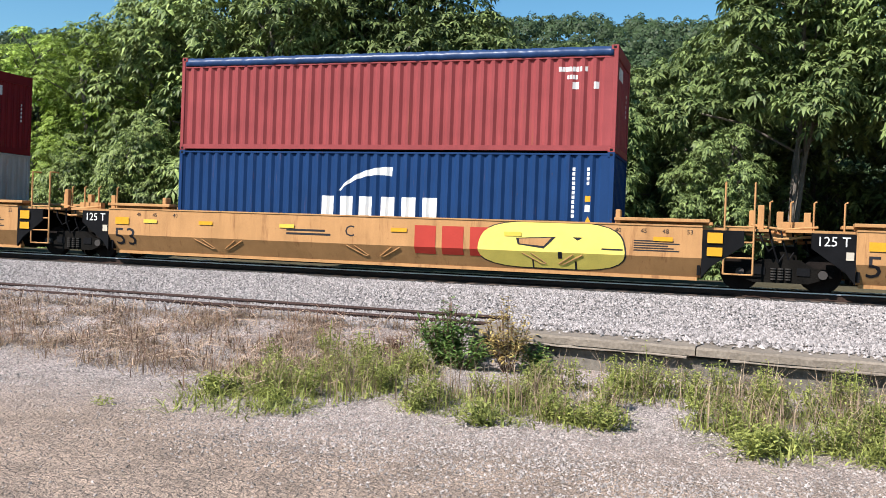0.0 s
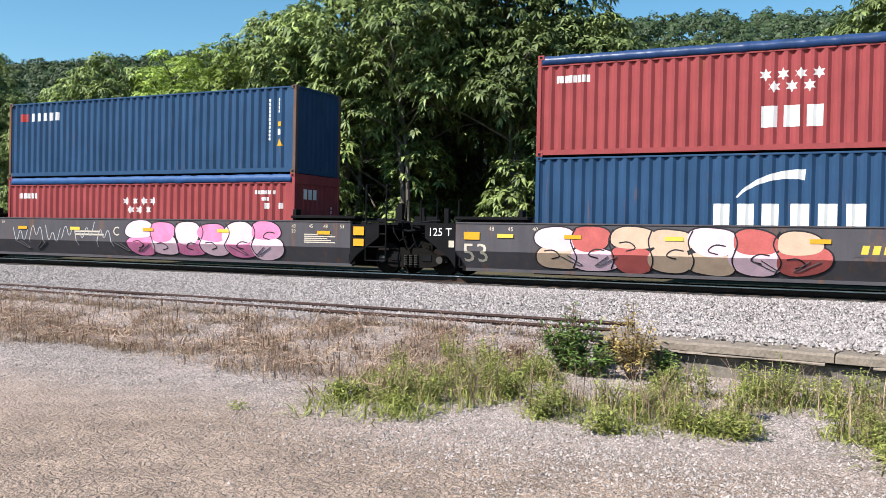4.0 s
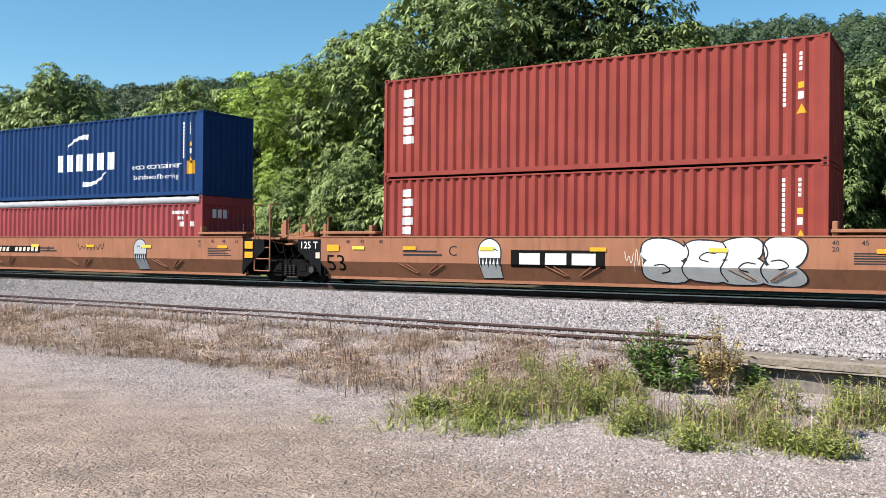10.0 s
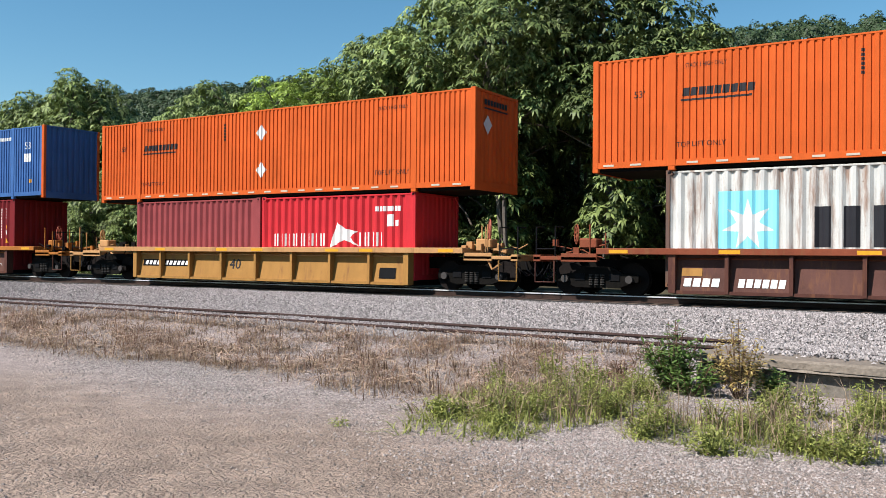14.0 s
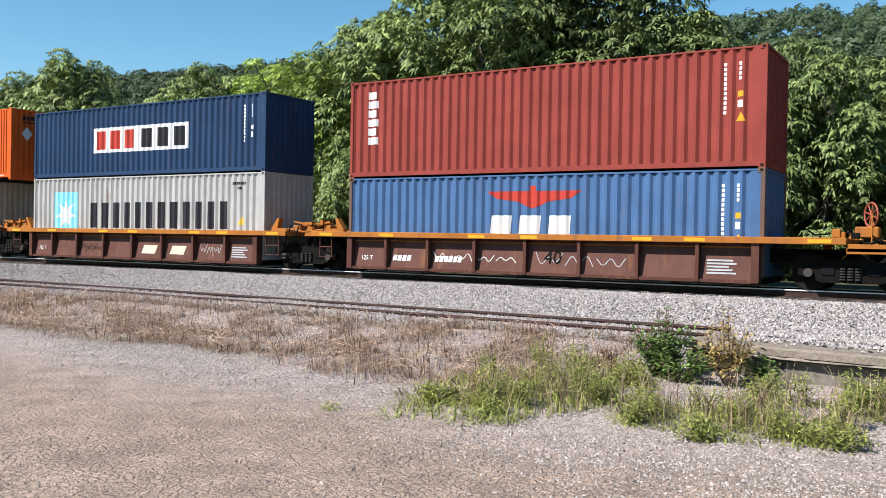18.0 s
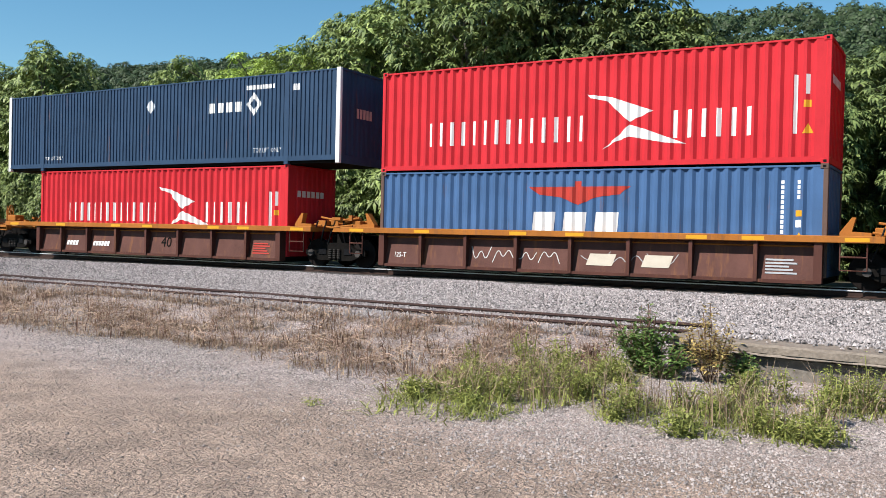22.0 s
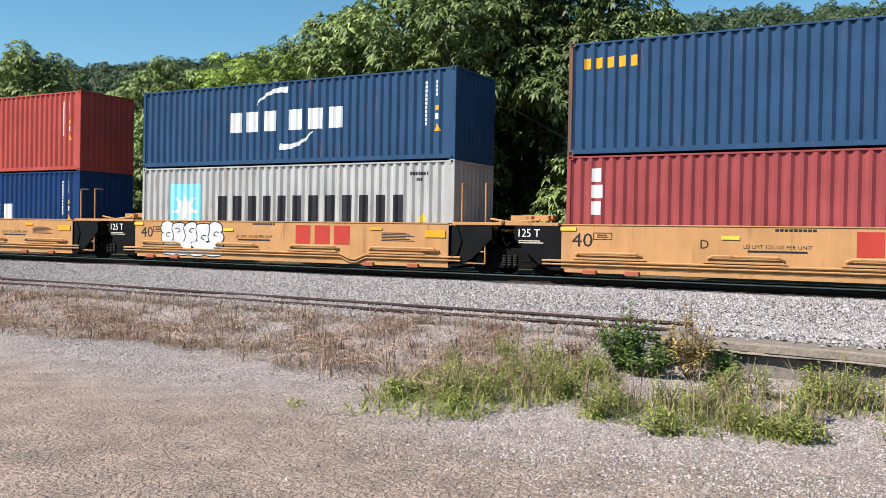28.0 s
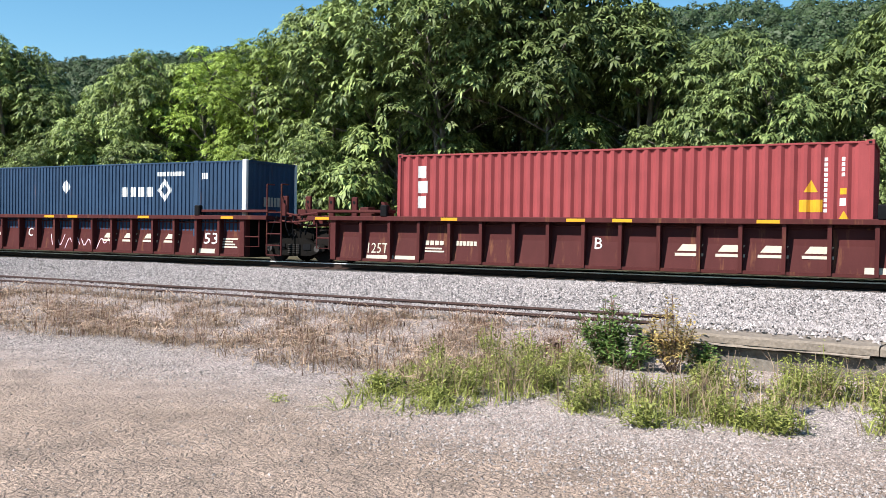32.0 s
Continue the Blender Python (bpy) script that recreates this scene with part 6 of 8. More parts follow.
# --- yellow five-unit car with pipes
G6 = "units of the yellow five-unit 40-foot well car"
for key, lft, rgt, ltr in (("S17", "joint", "outer", "B"), ("S18", "joint", "joint", "C"), ("S19", "joint", "joint", "D"), ("S20", "joint", "joint", "E"), ("S21", "outer", "joint", "A")):
    note = {"S17": "with a black number panel and white scrawl", "S18": "with white scrawls beside the size mark", "S19": "with red owner shapes", "S20": "with white bubble graffiti", "S21": "with a black number panel"}[key]
    u = piped_unit(U[key], CAR_YELLOW2, "yellow 40-foot well car " + note, G6, lft, rgt, ltr)
    if key == "S17":
        number_plate(u, FLAT_SKIN, 6.0, 9.1, 0.84, 1.12, BLACK)
        scrawl(u, FLAT_SKIN, 9.7, 11.9, 0.84, 1.14, 5, SPRAY_W, 5, 0.018)
        mark("lettering", written("REEFER CLEARANCE", 0.08, 10.1, 1.2, 1.5), INK, FLAT_SKIN, u)
        mark("unit_letter", written("B", 0.22, 5.1, 0.86), INK, FLAT_SKIN, u)
    elif key == "S21":
        number_plate(u, FLAT_SKIN, 2.6, 5.4, 0.84, 1.12, BLACK)
        mark("lettering", written("REEFER CLEARANCE", 0.08, 0.55, 1.24, 1.3), INK, FLAT_SKIN, u)
        mark("unit_letter", written("A", 0.24, 6.0, 0.86), INK, FLAT_SKIN, u)
    else:
        x0 = {"S18": 6.7, "S19": 6.9, "S20": 6.9}[key]
        owner_bars(u, FLAT_SKIN, x0, x0 + 2.05, 0.7, 1.3, REDMARK)
        if key == "S19":
            mark("unit_letter", written("D", 0.22, 3.5, 0.84), INK, FLAT_SKIN, u)
        if key == "S18":
            scrawl(u, FLAT_SKIN, 0.4, 4.4, 0.7, 1.2, 7, SPRAY_W, 6, 0.02)
            mark("unit_letter", written("C", 0.2, 3.2, 0.84), INK, FLAT_SKIN, u)
        if key == "S20":
            graffiti(u, FLAT_SKIN, 1.25, 3.9, 0.66, 1.32, 5, (SPRAY_W,), INK, 91)
            graffiti(u, FLAT_SKIN, 1.35, 3.9, 0.24, 0.72, 4, (SPRAY_W,), INK, 96, None, False)
    if key in ("S17", "S21"):
        x0 = 4.2 if key == "S17" else 7.0
        mark("small_print", shape([(x0, 0.86), (x0 + 0.1, 0.86), (x0 + 0.34, 1.08), (x0 + 0.24, 1.08)], [(x0 + 0.24, 0.86), (x0 + 0.34, 0.86), (x0 + 0.2, 0.97), (x0 + 0.13, 0.93)]), REDMARK, FLAT_SKIN, u)

# --- maroon 53-foot car with many posts
G7 = "units of the maroon 53-foot well car"
MANY = [-2.0 + i * (16.2 / 17) for i in range(18)]
MPANEL = Skin(-1.29, lambda x, z: -max(0.0, 0.80 - z) * 0.15, (), (0.80,))
for key, lft, rgt, ltr in (("S22", "joint", "outer", "B"), ("S23", "joint", "joint", "C")):
    u = ribbed_unit(U[key], CAR_MAROON, CAR_MAROON, "maroon 53-foot well car unit with close-set posts" + (" and scrawl" if key == "S23" else ""), G7, lft, rgt, MANY, -2.05, 14.25, (1.27, 1.40), (-2.9, 15.2), big=True)
    sk = Skin(-1.57, lambda x, z: 0.0)
    for x in (-2.6, 1.6, 5.2, 6.4, 9.8, 13.4):
        mark("reflector", shape(bar(x, 1.29, x + 0.5, 1.37)), AMBER, sk, u, lift=-0.005)
    for x0, x1 in ((-2.6, -0.1), (L40 + 0.1, 15.2)):
        part("walkway", boxes((x0, x1, -1.5, -1.1, 1.5, 1.58), bevel=0.01), CAR_MAROON, u)
        part("corner_guide", boxes((x1 - 0.25 if x0 < 0 else x0, x1 - 0.02 if x0 < 0 else x0 + 0.23, -1.58, -1.4, 1.38, 1.72), bevel=0.03), BLACK, u)
    mark("lettering", written("125T", 0.3, -0.95, 0.36, 0.75), CREAM, MPANEL, u, lift=0.012)
    mark("size_mark", written("53", 0.36, 12.47, 0.5, 0.6), WHITE, MPANEL, u, lift=0.012)
    mark("unit_letter", written(ltr, 0.3, 5.85 if ltr == "B" else 4.0, 0.62), WHITE, MPANEL, u, lift=0.012)
    for i in range(4):
        x0 = 7.95 + i * 0.953
        mark("owner_bars", shape(bar(x0, 0.62, x0 + 0.5, 0.78, 0.12), bar(x0 - 0.05, 0.5, x0 + 0.62, 0.57)), CREAM, MPANEL, u, lift=0.012)
    mark("number_bars", shape(*letter_bars(1.0, 1.6, 0.62, 0.74, 4, stems=False), *letter_bars(1.95, 2.6, 0.62, 0.74, 6, stems=False), *line_bars(1.0, 1.6, 0.4, 0.56, 2)), CREAM, MPANEL, u, lift=0.012)
    mark("small_print", shape(bar(-0.9, 0.2, 0.0, 0.3), bar(0.05, 0.2, 0.7, 0.3), bar(12.05, 0.2, 13.0, 0.34), *line_bars(13.1, 13.9, 0.36, 0.7, 4)), CREAM, MPANEL, u, lift=0.012)
    if key == "S23":
        scrawl(u, MPANEL, 5.2, 8.4, 0.2, 0.7, 4, SPRAY_LP, 15, 0.03)

# --- the load
F, T1, T0 = FLOOR, FLOOR + HIGH, FLOOR + LOW
swoosh_container(U["S1"], F, "navy 40-foot container with white bars and stroke, lower")
open_top(U["S1"], T1, "faded red open-top container under a dark blue tarpaulin", P_RED, T_NAVY, logo=False, web=False)
grey_container(U["S2"], F, "light grey 40-foot container with black bars and blue square")
open_top(U["S2"], T1, "faded red open-top container with white stars, dark tarpaulin", P_MAROON, T_NAVY)
swoosh_container(U["S3"], F, "navy 40-foot container with white bars and stroke, lower", mat=P_SLATE)
open_top(U["S3"], T1, "faded red open-top container with white stars, dark tarpaulin", P_RED, T_NAVY)
open_top(U["S4"], F, "red open-top container with white stars under a blue tarpaulin", P_RED, T_BLUE)
c, s, m = container(U["S4"], T0, P_SLATE, "dented slate blue 40-foot container with small white and red bars", height=LOW, post=P_CORNER)
mark("name_bars", shape(*letter_bars(0.58, 1.0, 1.93, 2.2, 2, stems=False)), REDMARK, s, c)
mark("name_bars", shape(*letter_bars(1.04, 2.5, 1.93, 2.2, 5, stems=True)), WHITE, s, c)
id_column(c, s, L40, LOW)
swoosh_container(U["S5"], F, "navy 40-foot container with white bars and stroke, lower", mat=P_NAVY)
c, s, m = container(U["S5"], T1, P_BLUE, "bright blue 40-foot container with white slogan", post=P_CORNER)
mark("name_bars", shape(*letter_bars(5.1, 7.02, 1.46, 2.38, 3, gap=0.06)), WHITE, s, c)
mark("logo_panel", shape(bar(5.1, 1.04, 6.98, 1.36)), WHITE, s, c)
mark("lettering", written("TRANSPORT", 0.2, 5.16, 1.1, 1.72), P_BLUE, s, c, lift=0.008)
mark("lettering", written("YOUR INTRA ASIA PARTNER", 0.24, 3.47, 0.56, 5.2), WHITE, s, c)
id_column(c, s, L40, HIGH)
id_lines(c, s, 11.0, HIGH - 0.45, WHITE, 0.8)
c, s, m = container(U["S6"], F, P_BLUE2, "faded blue 40-foot container with small white and red bars")
mark("name_bars", shape(*letter_bars(0.57, 1.45, 2.1, 2.5, 2, stems=False)), REDMARK, s, c)
mark("name_bars", shape(*letter_bars(1.48, 3.7, 2.1, 2.5, 5)), WHITE, s, c)
mark("sticker", shape(bar(11.0, 2.35, 11.75, 2.5)), WHITE, s, c)
c, s, m = container(U["S6"], T1, P_FADED, "weathered maroon 40-foot container with a small white panel")
mark("logo_panel", shape(bar(0.62, 2.05, 1.84, 2.62)), WHITE, s, c)
mark("name_bars", shape(*letter_bars(0.75, 1.85, 2.16, 2.52, 3, gap=0.3)), SPRAY_S, s, c, lift=0.008)
id_column(c, s, L40, HIGH)
upright_bars_container(U["S7"], F, P_BROWN, "brown-red 40-foot container with upright white bars, lower")
upright_bars_container(U["S7"], T1, P_BROWN, "brown-red 40-foot container with upright white bars, upper")
open_top(U["S8"], F, "red open-top container under a white tarpaulin", P_RED, T_WHITE, logo=False, web=False)
c, s, m = swoosh_container(U["S8"], T0, "navy 40-foot container with white bars and small slogan", "high")
mark("lettering", written("eco container", 0.22, 8.6, 0.99, 2.55), WHITE, s, c)
mark("lettering", written("bamboo flooring", 0.18, 8.74, 0.63, 2.25), WHITE, s, c)
mark("sticker", shape(bar(11.4, 0.75, 11.75, 1.2)), AMBER, s, c)
grey_container(U["S9"], F, "rust-streaked light grey 40-foot container with black bars", P_GREYWORN, P_CORNER)
orange_53(U["S9"] - 1.92, T1, "orange 53-foot container with black lettering, upper")
for k, (dx, mat, lab) in enumerate(((0.0, P_RED, "faded brown-red 20-foot container beside a bright red one"), (L40 - L20, P_SCARLET, "bright red 20-foot container with white bars and flag shape"))):
    c, s, m = container(U["S10"] + dx, F, mat, lab, length=L20, height=LOW)
    if k:
        mark("name_bars", shape(*letter_bars(0.5, 2.75, 1.0, 1.4, 14, gap=0.62), *letter_bars(4.0, 4.95, 1.0, 1.42, 6, gap=0.58)), WHITE, s, c)
        mark("logo_flag", shape([(2.85, 0.95), (3.1, 1.75), (3.4, 1.55), (3.9, 1.45), (3.6, 1.28), (3.95, 1.0), (3.4, 1.2)]), WHITE, s, c)
        mark("number_bars", shape(*letter_bars(4.6, 5.55, 2.05, 2.2, 7, stems=False), bar(5.0, 1.6, 5.25, 1.95), bar(5.3, 1.6, 5.45, 1.78)), WHITE, s, c)
orange_53(U["S10"] - 1.92, T0, "orange 53-foot container with black lettering, upper")
c, s, m = upright_bars_container(U["S11"], F, P_MAROON, "maroon 40-foot container with three upright white bars", 3, 1.3, 0.42, 0.3)
mark("warning_triangle", shape([(10.75, 1.0), (11.05, 1.0), (10.9, 1.28)], bar(10.65, 0.5, 11.1, 0.78)), YELLOW, s, c)
c, s, m = band_53(U["S11"] - 1.95, T1, P_MIDBLUE, "blue 53-foot container with white bars and orange ends", P_ORANGE, False)
mark("logo_shape", shape(blob(2.85, 2.1, 0.36, 0.36, 1, 20, 0.02, 1.6)), WHITE, s, c)
mark("logo_shape", shape(*[bar(3.05, 1.76 + i * 0.1, 3.93 - abs(i - 3) * 0.06, 1.81 + i * 0.1) for i in range(7)]), WHITE, s, c, lift=0.008)
mark("name_bars", shape(*letter_bars(5.07, 7.05, 1.2, 1.66, 5, gap=0.2)), CREAM, s, c)
mark("name_bars", shape(*letter_bars(7.2, 10.95, 1.2, 1.72, 10, gap=0.2)), WHITE, s, c)
mark("size_mark", written("53", 0.3, 14.87, 1.98, 0.4), WHITE, s, c)
mark("sticker", shape(bar(14.81, 1.47, 15.29, 1.8)), WHITE, s, c)
mark("sticker", shape(bar(15.2, 0.62, 15.35, 0.76)), AMBER, s, c)
mark("number_bars", shape(*letter_bars(13.0, 14.0, 2.38, 2.52, 9, stems=False), bar(7.65, 2.45, 8.05, 2.65)), WHITE, s, c)


def wing_container(x, z, label):
    """Blue containers with a red winged shape over white bars."""
    c, s, m = container(x, z, P_BLUE2, label, height=LOW, post=P_CORNER)
    mark("logo_shape", shape([(4.77, 2.12), (7.57, 2.12), (7.3, 1.92), (6.65, 1.84), (6.17, 1.64), (5.7, 1.84), (5.05, 1.92)], bar(6.07, 2.12, 6.27, 2.26)), REDMARK, s, c)
    mark("name_bars", shape(*letter_bars(4.8, 7.4, 0.7, 1.46, 3, gap=0.12, lean=0.05)), WHITE, s, c)
    id_column(c, s, L40, LOW)
    return c, s, m


def flag_container(x, z, label):
    """Bright red containers with white bars and a flag shape."""
    c, s, m = container(x, z, P_SCARLET, label)
    z0 = 0.7 if z > 1 else 1.04
    mark("name_bars", shape(*letter_bars(1.6, 6.5, z0, z0 + 0.66, 14, gap=0.66), *letter_bars(8.6, 10.7, z0, z0 + 0.68, 6, gap=0.62)), WHITE, s, c)
    mark("logo_flag", shape([(6.35, z0 + 1.2), (7.0, z0 + 1.1), (8.1, z0 + 0.7), (7.5, z0 + 0.45), (7.3, z0 + 0.62), (6.9, z0 + 1.0), (6.45, z0 + 1.1)], [(6.8, z0 - 0.24), (7.2, z0 + 0.1), (7.5, z0 + 0.38), (7.9, z0 + 0.25), (8.95, z0 - 0.15), (8.4, z0 - 0.1), (7.5, z0 + 0.08), (7.1, z0 - 0.06)]), WHITE, s, c)
    mark("number_bars", shape(bar(11.4, 0.7, 11.48, 2.05), bar(11.66, 1.6, 11.74, 2.05)), WHITE, s, c)
    end_bars(c, L40, 0.5, 1.9, 1.9, 2.1, 6)
    mark("sticker", shape(bar(11.62, 1.3, 11.78, 1.46), [(11.6, 0.7), (11.84, 0.7), (11.72, 0.93)]), AMBER, s, c)
    return c, s, m


wing_container(U["S12"], F, "blue 40-foot container with red wing shape, lower")
upright_bars_container(U["S12"], T0, P_BROWN, "brown-red 40-foot container with upright white bars, upper")
grey_container(U["S13"], F, "light grey 40-foot container with black bars and blue square")
swoosh_container(U["S13"], T1, "dark slate 40-foot container with a white name panel", "panel", P_NIGHT, height=LOW)
grey_container(U["S14"], F, "light grey 40-foot container with black bars and blue square")
orange_53(U["S14"] - 1.92, T1, "orange 53-foot container with black lettering, upper")
wing_container(U["S15"], F, "blue 40-foot container with red wing shape, lower")
flag_container(U["S15"], T0, "bright red 40-foot container with white bars and flag shape, upper")


def indigo_53(x, z, label):
    c, s, m = band_53(x, z, P_INDIGO, label, WHITE, False)
    mark("name_bars", shape(*letter_bars(10.7, 12.25, 1.75, 2.07, 4, gap=0.16)), WHITE, s, c)
    d = [(12.7, 2.34), (13.02, 1.96), (12.7, 1.58), (12.38, 1.96)]
    mark("logo_diamond", shape(d), WHITE, s, c)
    mark("logo_diamond", shape([(12.7, 2.14), (12.86, 1.96), (12.7, 1.78), (12.54, 1.96)]), P_INDIGO, s, c, lift=0.008)
    mark("diamond_placard", shape([(7.72, 2.12), (7.95, 1.86), (8.18, 2.12), (7.95, 2.38)]), SILVER, s, c)
    mark("lettering", written("TOP LIFT ONLY", 0.15, 12.7, 0.4, 1.18), WHITE, s, c)
    mark("lettering", written("TOP LIFT ONLY", 0.13, 2.2, 0.4, 1.1), WHITE, s, c)
    end_bars(c, L53, 0.9, 1.75, 1.45, 1.75, 5, CREAM, 2.59)
    mark("number_bars", shape(*letter_bars(12.38, 13.6, 2.42, 2.56, 9, stems=False), *letter_bars(14.3, 14.6, 2.3, 2.5, 3, stems=False)), WHITE, s, c)
    return c, s, m


flag_container(U["S16"], F, "bright red 40-foot container with white bars and flag shape, lower")
indigo_53(U["S16"] - 1.94, T1, "dark indigo 53-foot container with white edges, upper")
open_top(U["S17"], F, "red open-top container with white stars under a blue tarpaulin", P_MAROON, T_BLUE)
grey_container(U["S17"], T0, "grimy light grey 40-foot container with black bars, upper", None, P_CORNER)
upright_bars_container(U["S18"], F, P_TOMATO, "pale red 40-foot container with upright white bars, lower")
grey_container(U["S18"], T1, "light grey 40-foot container with black bars, upper")
c, s, m = upright_bars_container(U["S19"], F, P_RED, "faded red 40-foot container with three upright white bars", 3, 1.3, 0.42, 0.3)
mark("warning_triangle", shape([(10.7, 1.3), (11.0, 1.3), (10.85, 1.58)], bar(10.6, 0.9, 11.05, 1.2)), AMBER, s, c)
c, s, m = container(U["S19"], T1, P_SLATE, "slate blue 40-foot container with amber bars, upper", post=P_CORNER)
mark("name_bars", shape(*letter_bars(0.38, 1.9, 2.2, 2.47, 5)), AMBER, s, c)
id_column(c, s, L40, HIGH)
grey_container(U["S20"], F, "light grey 40-foot container with black bars, lower")
swoosh_container(U["S20"], T1, "navy 40-foot container with white bars and two strokes", "high", P_SLATE, True, height=LOW)
swoosh_container(U["S21"], F, "navy 40-foot container with white bars and stroke, lower", broad=True)
upright_bars_container(U["S21"], T1, P_TOMATO, "pale red 40-foot container with upright white bars, upper")
c, s, m = upright_bars_container(U["S22"], F, P_RED, "faded red 40-foot container standing alone in its well", 3, 1.3, 0.42, 0.3)
mark("warning_triangle", shape([(10.75, 1.75), (11.05, 1.75), (10.9, 2.03)], bar(10.65, 1.3, 11.15, 1.58)), AMBER, s, c)
indigo_53(U["S23"] - 1.98, F, "dark indigo 53-foot container standing alone in its well")

# ---------------------------------------------------------------- ground, tracks, platform


def smooth(a, b, x):
    t = min(1.0, max(0.0, (x - a) / (b - a)))
    return t * t * (3 - 2 * t)


def ground_z(x, y):
    """Height of the ground: a level lot, the ballast bed, an added low bank of soil behind it, then level."""
    z = 0.24 * smooth(10.9, 12.8, y) + 0.27 * smooth(15.3, 19.7, y) - 0.04 * smooth(19.9, 21.2, y) - 0.35 * smooth(25.3, 29.0, y)
    z += 0.02 * noise.noise((x * 0.5, y * 0.5, 0.0)) + 0.03 * noise.noise((x * 0.13, y * 0.13, 4.0)) * smooth(2, 8, y)
    # bank added behind the train so no lit leaves show beneath the cars
    z += 0.42 * smooth(26.6, 28.4, y) * (1 - smooth(30.5, 33.5, y))
    if y > 26:
        z += 0.25 * noise.noise((x * 0.05, y * 0.05, 9.0)) * smooth(27, 40, y)
    return z


xs = sorted(set([-2500, -1200, -600, -300, -200, -150, -120] + [-100 + i for i in range(0, 60)] + [-40 + 0.5 * i for i in range(0, 121)] + [22, 26, 32, 40, 60, 90, 150, 300, 700, 2500]))
ys = sorted(set([-2500, -800, -300, -120, -60, -30, -15, -8, -4] + [-2 + 0.4 * i for i in range(0, 80)] + [30 + 2 * i for i in range(0, 16)] + [70, 90, 130, 200, 400, 900, 2500]))
vs = [(x, y, ground_z(x, y)) for x in xs for y in ys]
ny = len(ys)
fs = [(i * ny + j, (i + 1) * ny + j, (i + 1) * ny + j + 1, i * ny + j + 1) for i in range(len(xs) - 1) for j in range(ny - 1)]
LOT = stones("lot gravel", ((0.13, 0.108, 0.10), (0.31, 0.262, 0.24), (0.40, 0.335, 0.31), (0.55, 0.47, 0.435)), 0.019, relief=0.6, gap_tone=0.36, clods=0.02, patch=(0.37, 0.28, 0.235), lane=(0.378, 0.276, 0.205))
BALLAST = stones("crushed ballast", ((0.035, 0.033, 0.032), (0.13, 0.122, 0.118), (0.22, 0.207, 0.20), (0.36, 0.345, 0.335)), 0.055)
# oily ballast, its tones lowered further for the shade under the cars
FOULED_SHADE = stones("oily shaded ballast", ((0.012, 0.011, 0.01), (0.035, 0.031, 0.028), (0.05, 0.045, 0.04), (0.09, 0.08, 0.074)), 0.055)
STONE = surface("ballast stone", (0.36, 0.325, 0.312), rough=0.9, spread=0.2, scale=9, fine=60, mixed=(0.4, 1.25))
EARTH = surface("dark woodland soil", (0.07, 0.06, 0.035), rough=0.95, spread=0.3, scale=0.6, fine=9, bump=0.5, bump_scale=0.05)
ground = raw("ground", vs, fs, LOT)
ground.data.materials.append(BALLAST)
ground.data.materials.append(EARTH)
ground.data.materials.append(FOULED_SHADE)
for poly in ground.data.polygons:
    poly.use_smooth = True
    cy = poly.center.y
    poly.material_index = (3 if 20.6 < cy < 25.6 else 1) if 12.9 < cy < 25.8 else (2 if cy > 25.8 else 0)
tagged(ground, "grey-brown gravel lot rising to a ballast bed", "ground", kind="structure")

TIE = surface("weathered tie wood", (0.10, 0.075, 0.06), rough=0.9, spread=0.3, scale=3, fine=30, bump=0.4, bump_scale=0.01)
RAILSTEEL = surface("rusty rail steel", (0.045, 0.026, 0.02), rough=0.7, metal=0.2, spread=0.3, scale=4)
SHINE = surface("polished rail head", (0.60, 0.60, 0.60), rough=0.4, metal=0.25, spread=0.05)
OLDRAIL = surface("rusted siding rail", (0.07, 0.042, 0.036), rough=0.85, spread=0.3, scale=5)


def rail_bm(x0, x1):
    prof = [(-0.07, 0), (0.07, 0), (0.07, 0.012), (0.012, 0.035), (0.012, 0.12), (0.036, 0.135), (0.036, 0.168), (-0.036, 0.168), (-0.036, 0.135), (-0.012, 0.12), (-0.012, 0.035), (-0.07, 0.012)]
    bm = bmesh.new()
    a = [bm.verts.new((x0, y, z)) for y, z in prof]
    b = [bm.verts.new((x1, y, z)) for y, z in prof]
    for i in range(len(a)):
        j = (i + 1) % len(a)
        bm.faces.new((a[i], a[j], b[j], b[i]))
    bm.faces.new(a)
    bm.faces.new(b[::-1])
    bmesh.ops.recalc_face_normals(bm, faces=bm.faces[:])
    return bm


track = new("railway_track")
tagged(track, "main railway track with polished rails on wooden ties", "railway track", kind="structure")
for s in (-0.7525, 0.7525):
    r = part("rail", rail_bm(-1500, 600), RAILSTEEL, track, at=(0, TRACK + s, RAIL - 0.168))
    part("rail_head", boxes((-1500, 600, -0.0375, 0.0375, 0.142, 0.1695)), SHINE, r, "polished running surface")
tie_me = bpy.data.meshes.new("tie")
tb = boxes((-0.115, 0.115, -1.3, 1.3, -0.18, 0.0), bevel=0.01)
tb.to_mesh(tie_me)
tb.free()
tie_me.materials.append(TIE)
for i in range(150):
    share("tie", tie_me, track, (-62 + i * 0.54, TRACK, RAIL - 0.172))

siding = new("siding_track")
tagged(siding, "rusted siding rails sunk in ballast and dry grass", "railway track", kind="structure")
SLOPE = math.degrees(math.atan(-0.03))
for s in (0.0, 1.18):
    part("rail", rail_bm(-75, 1.35), OLDRAIL, siding, at=(-5, 13.78 + s, 0.15)).rotation_euler = (0, 0, radians(SLOPE))
for i in range(36):
    share("tie", tie_me, siding, (-40 + i * 1.08, 14.4 + 0.03 * (35 - i * 1.08), 0.12), (0, 0, SLOPE))

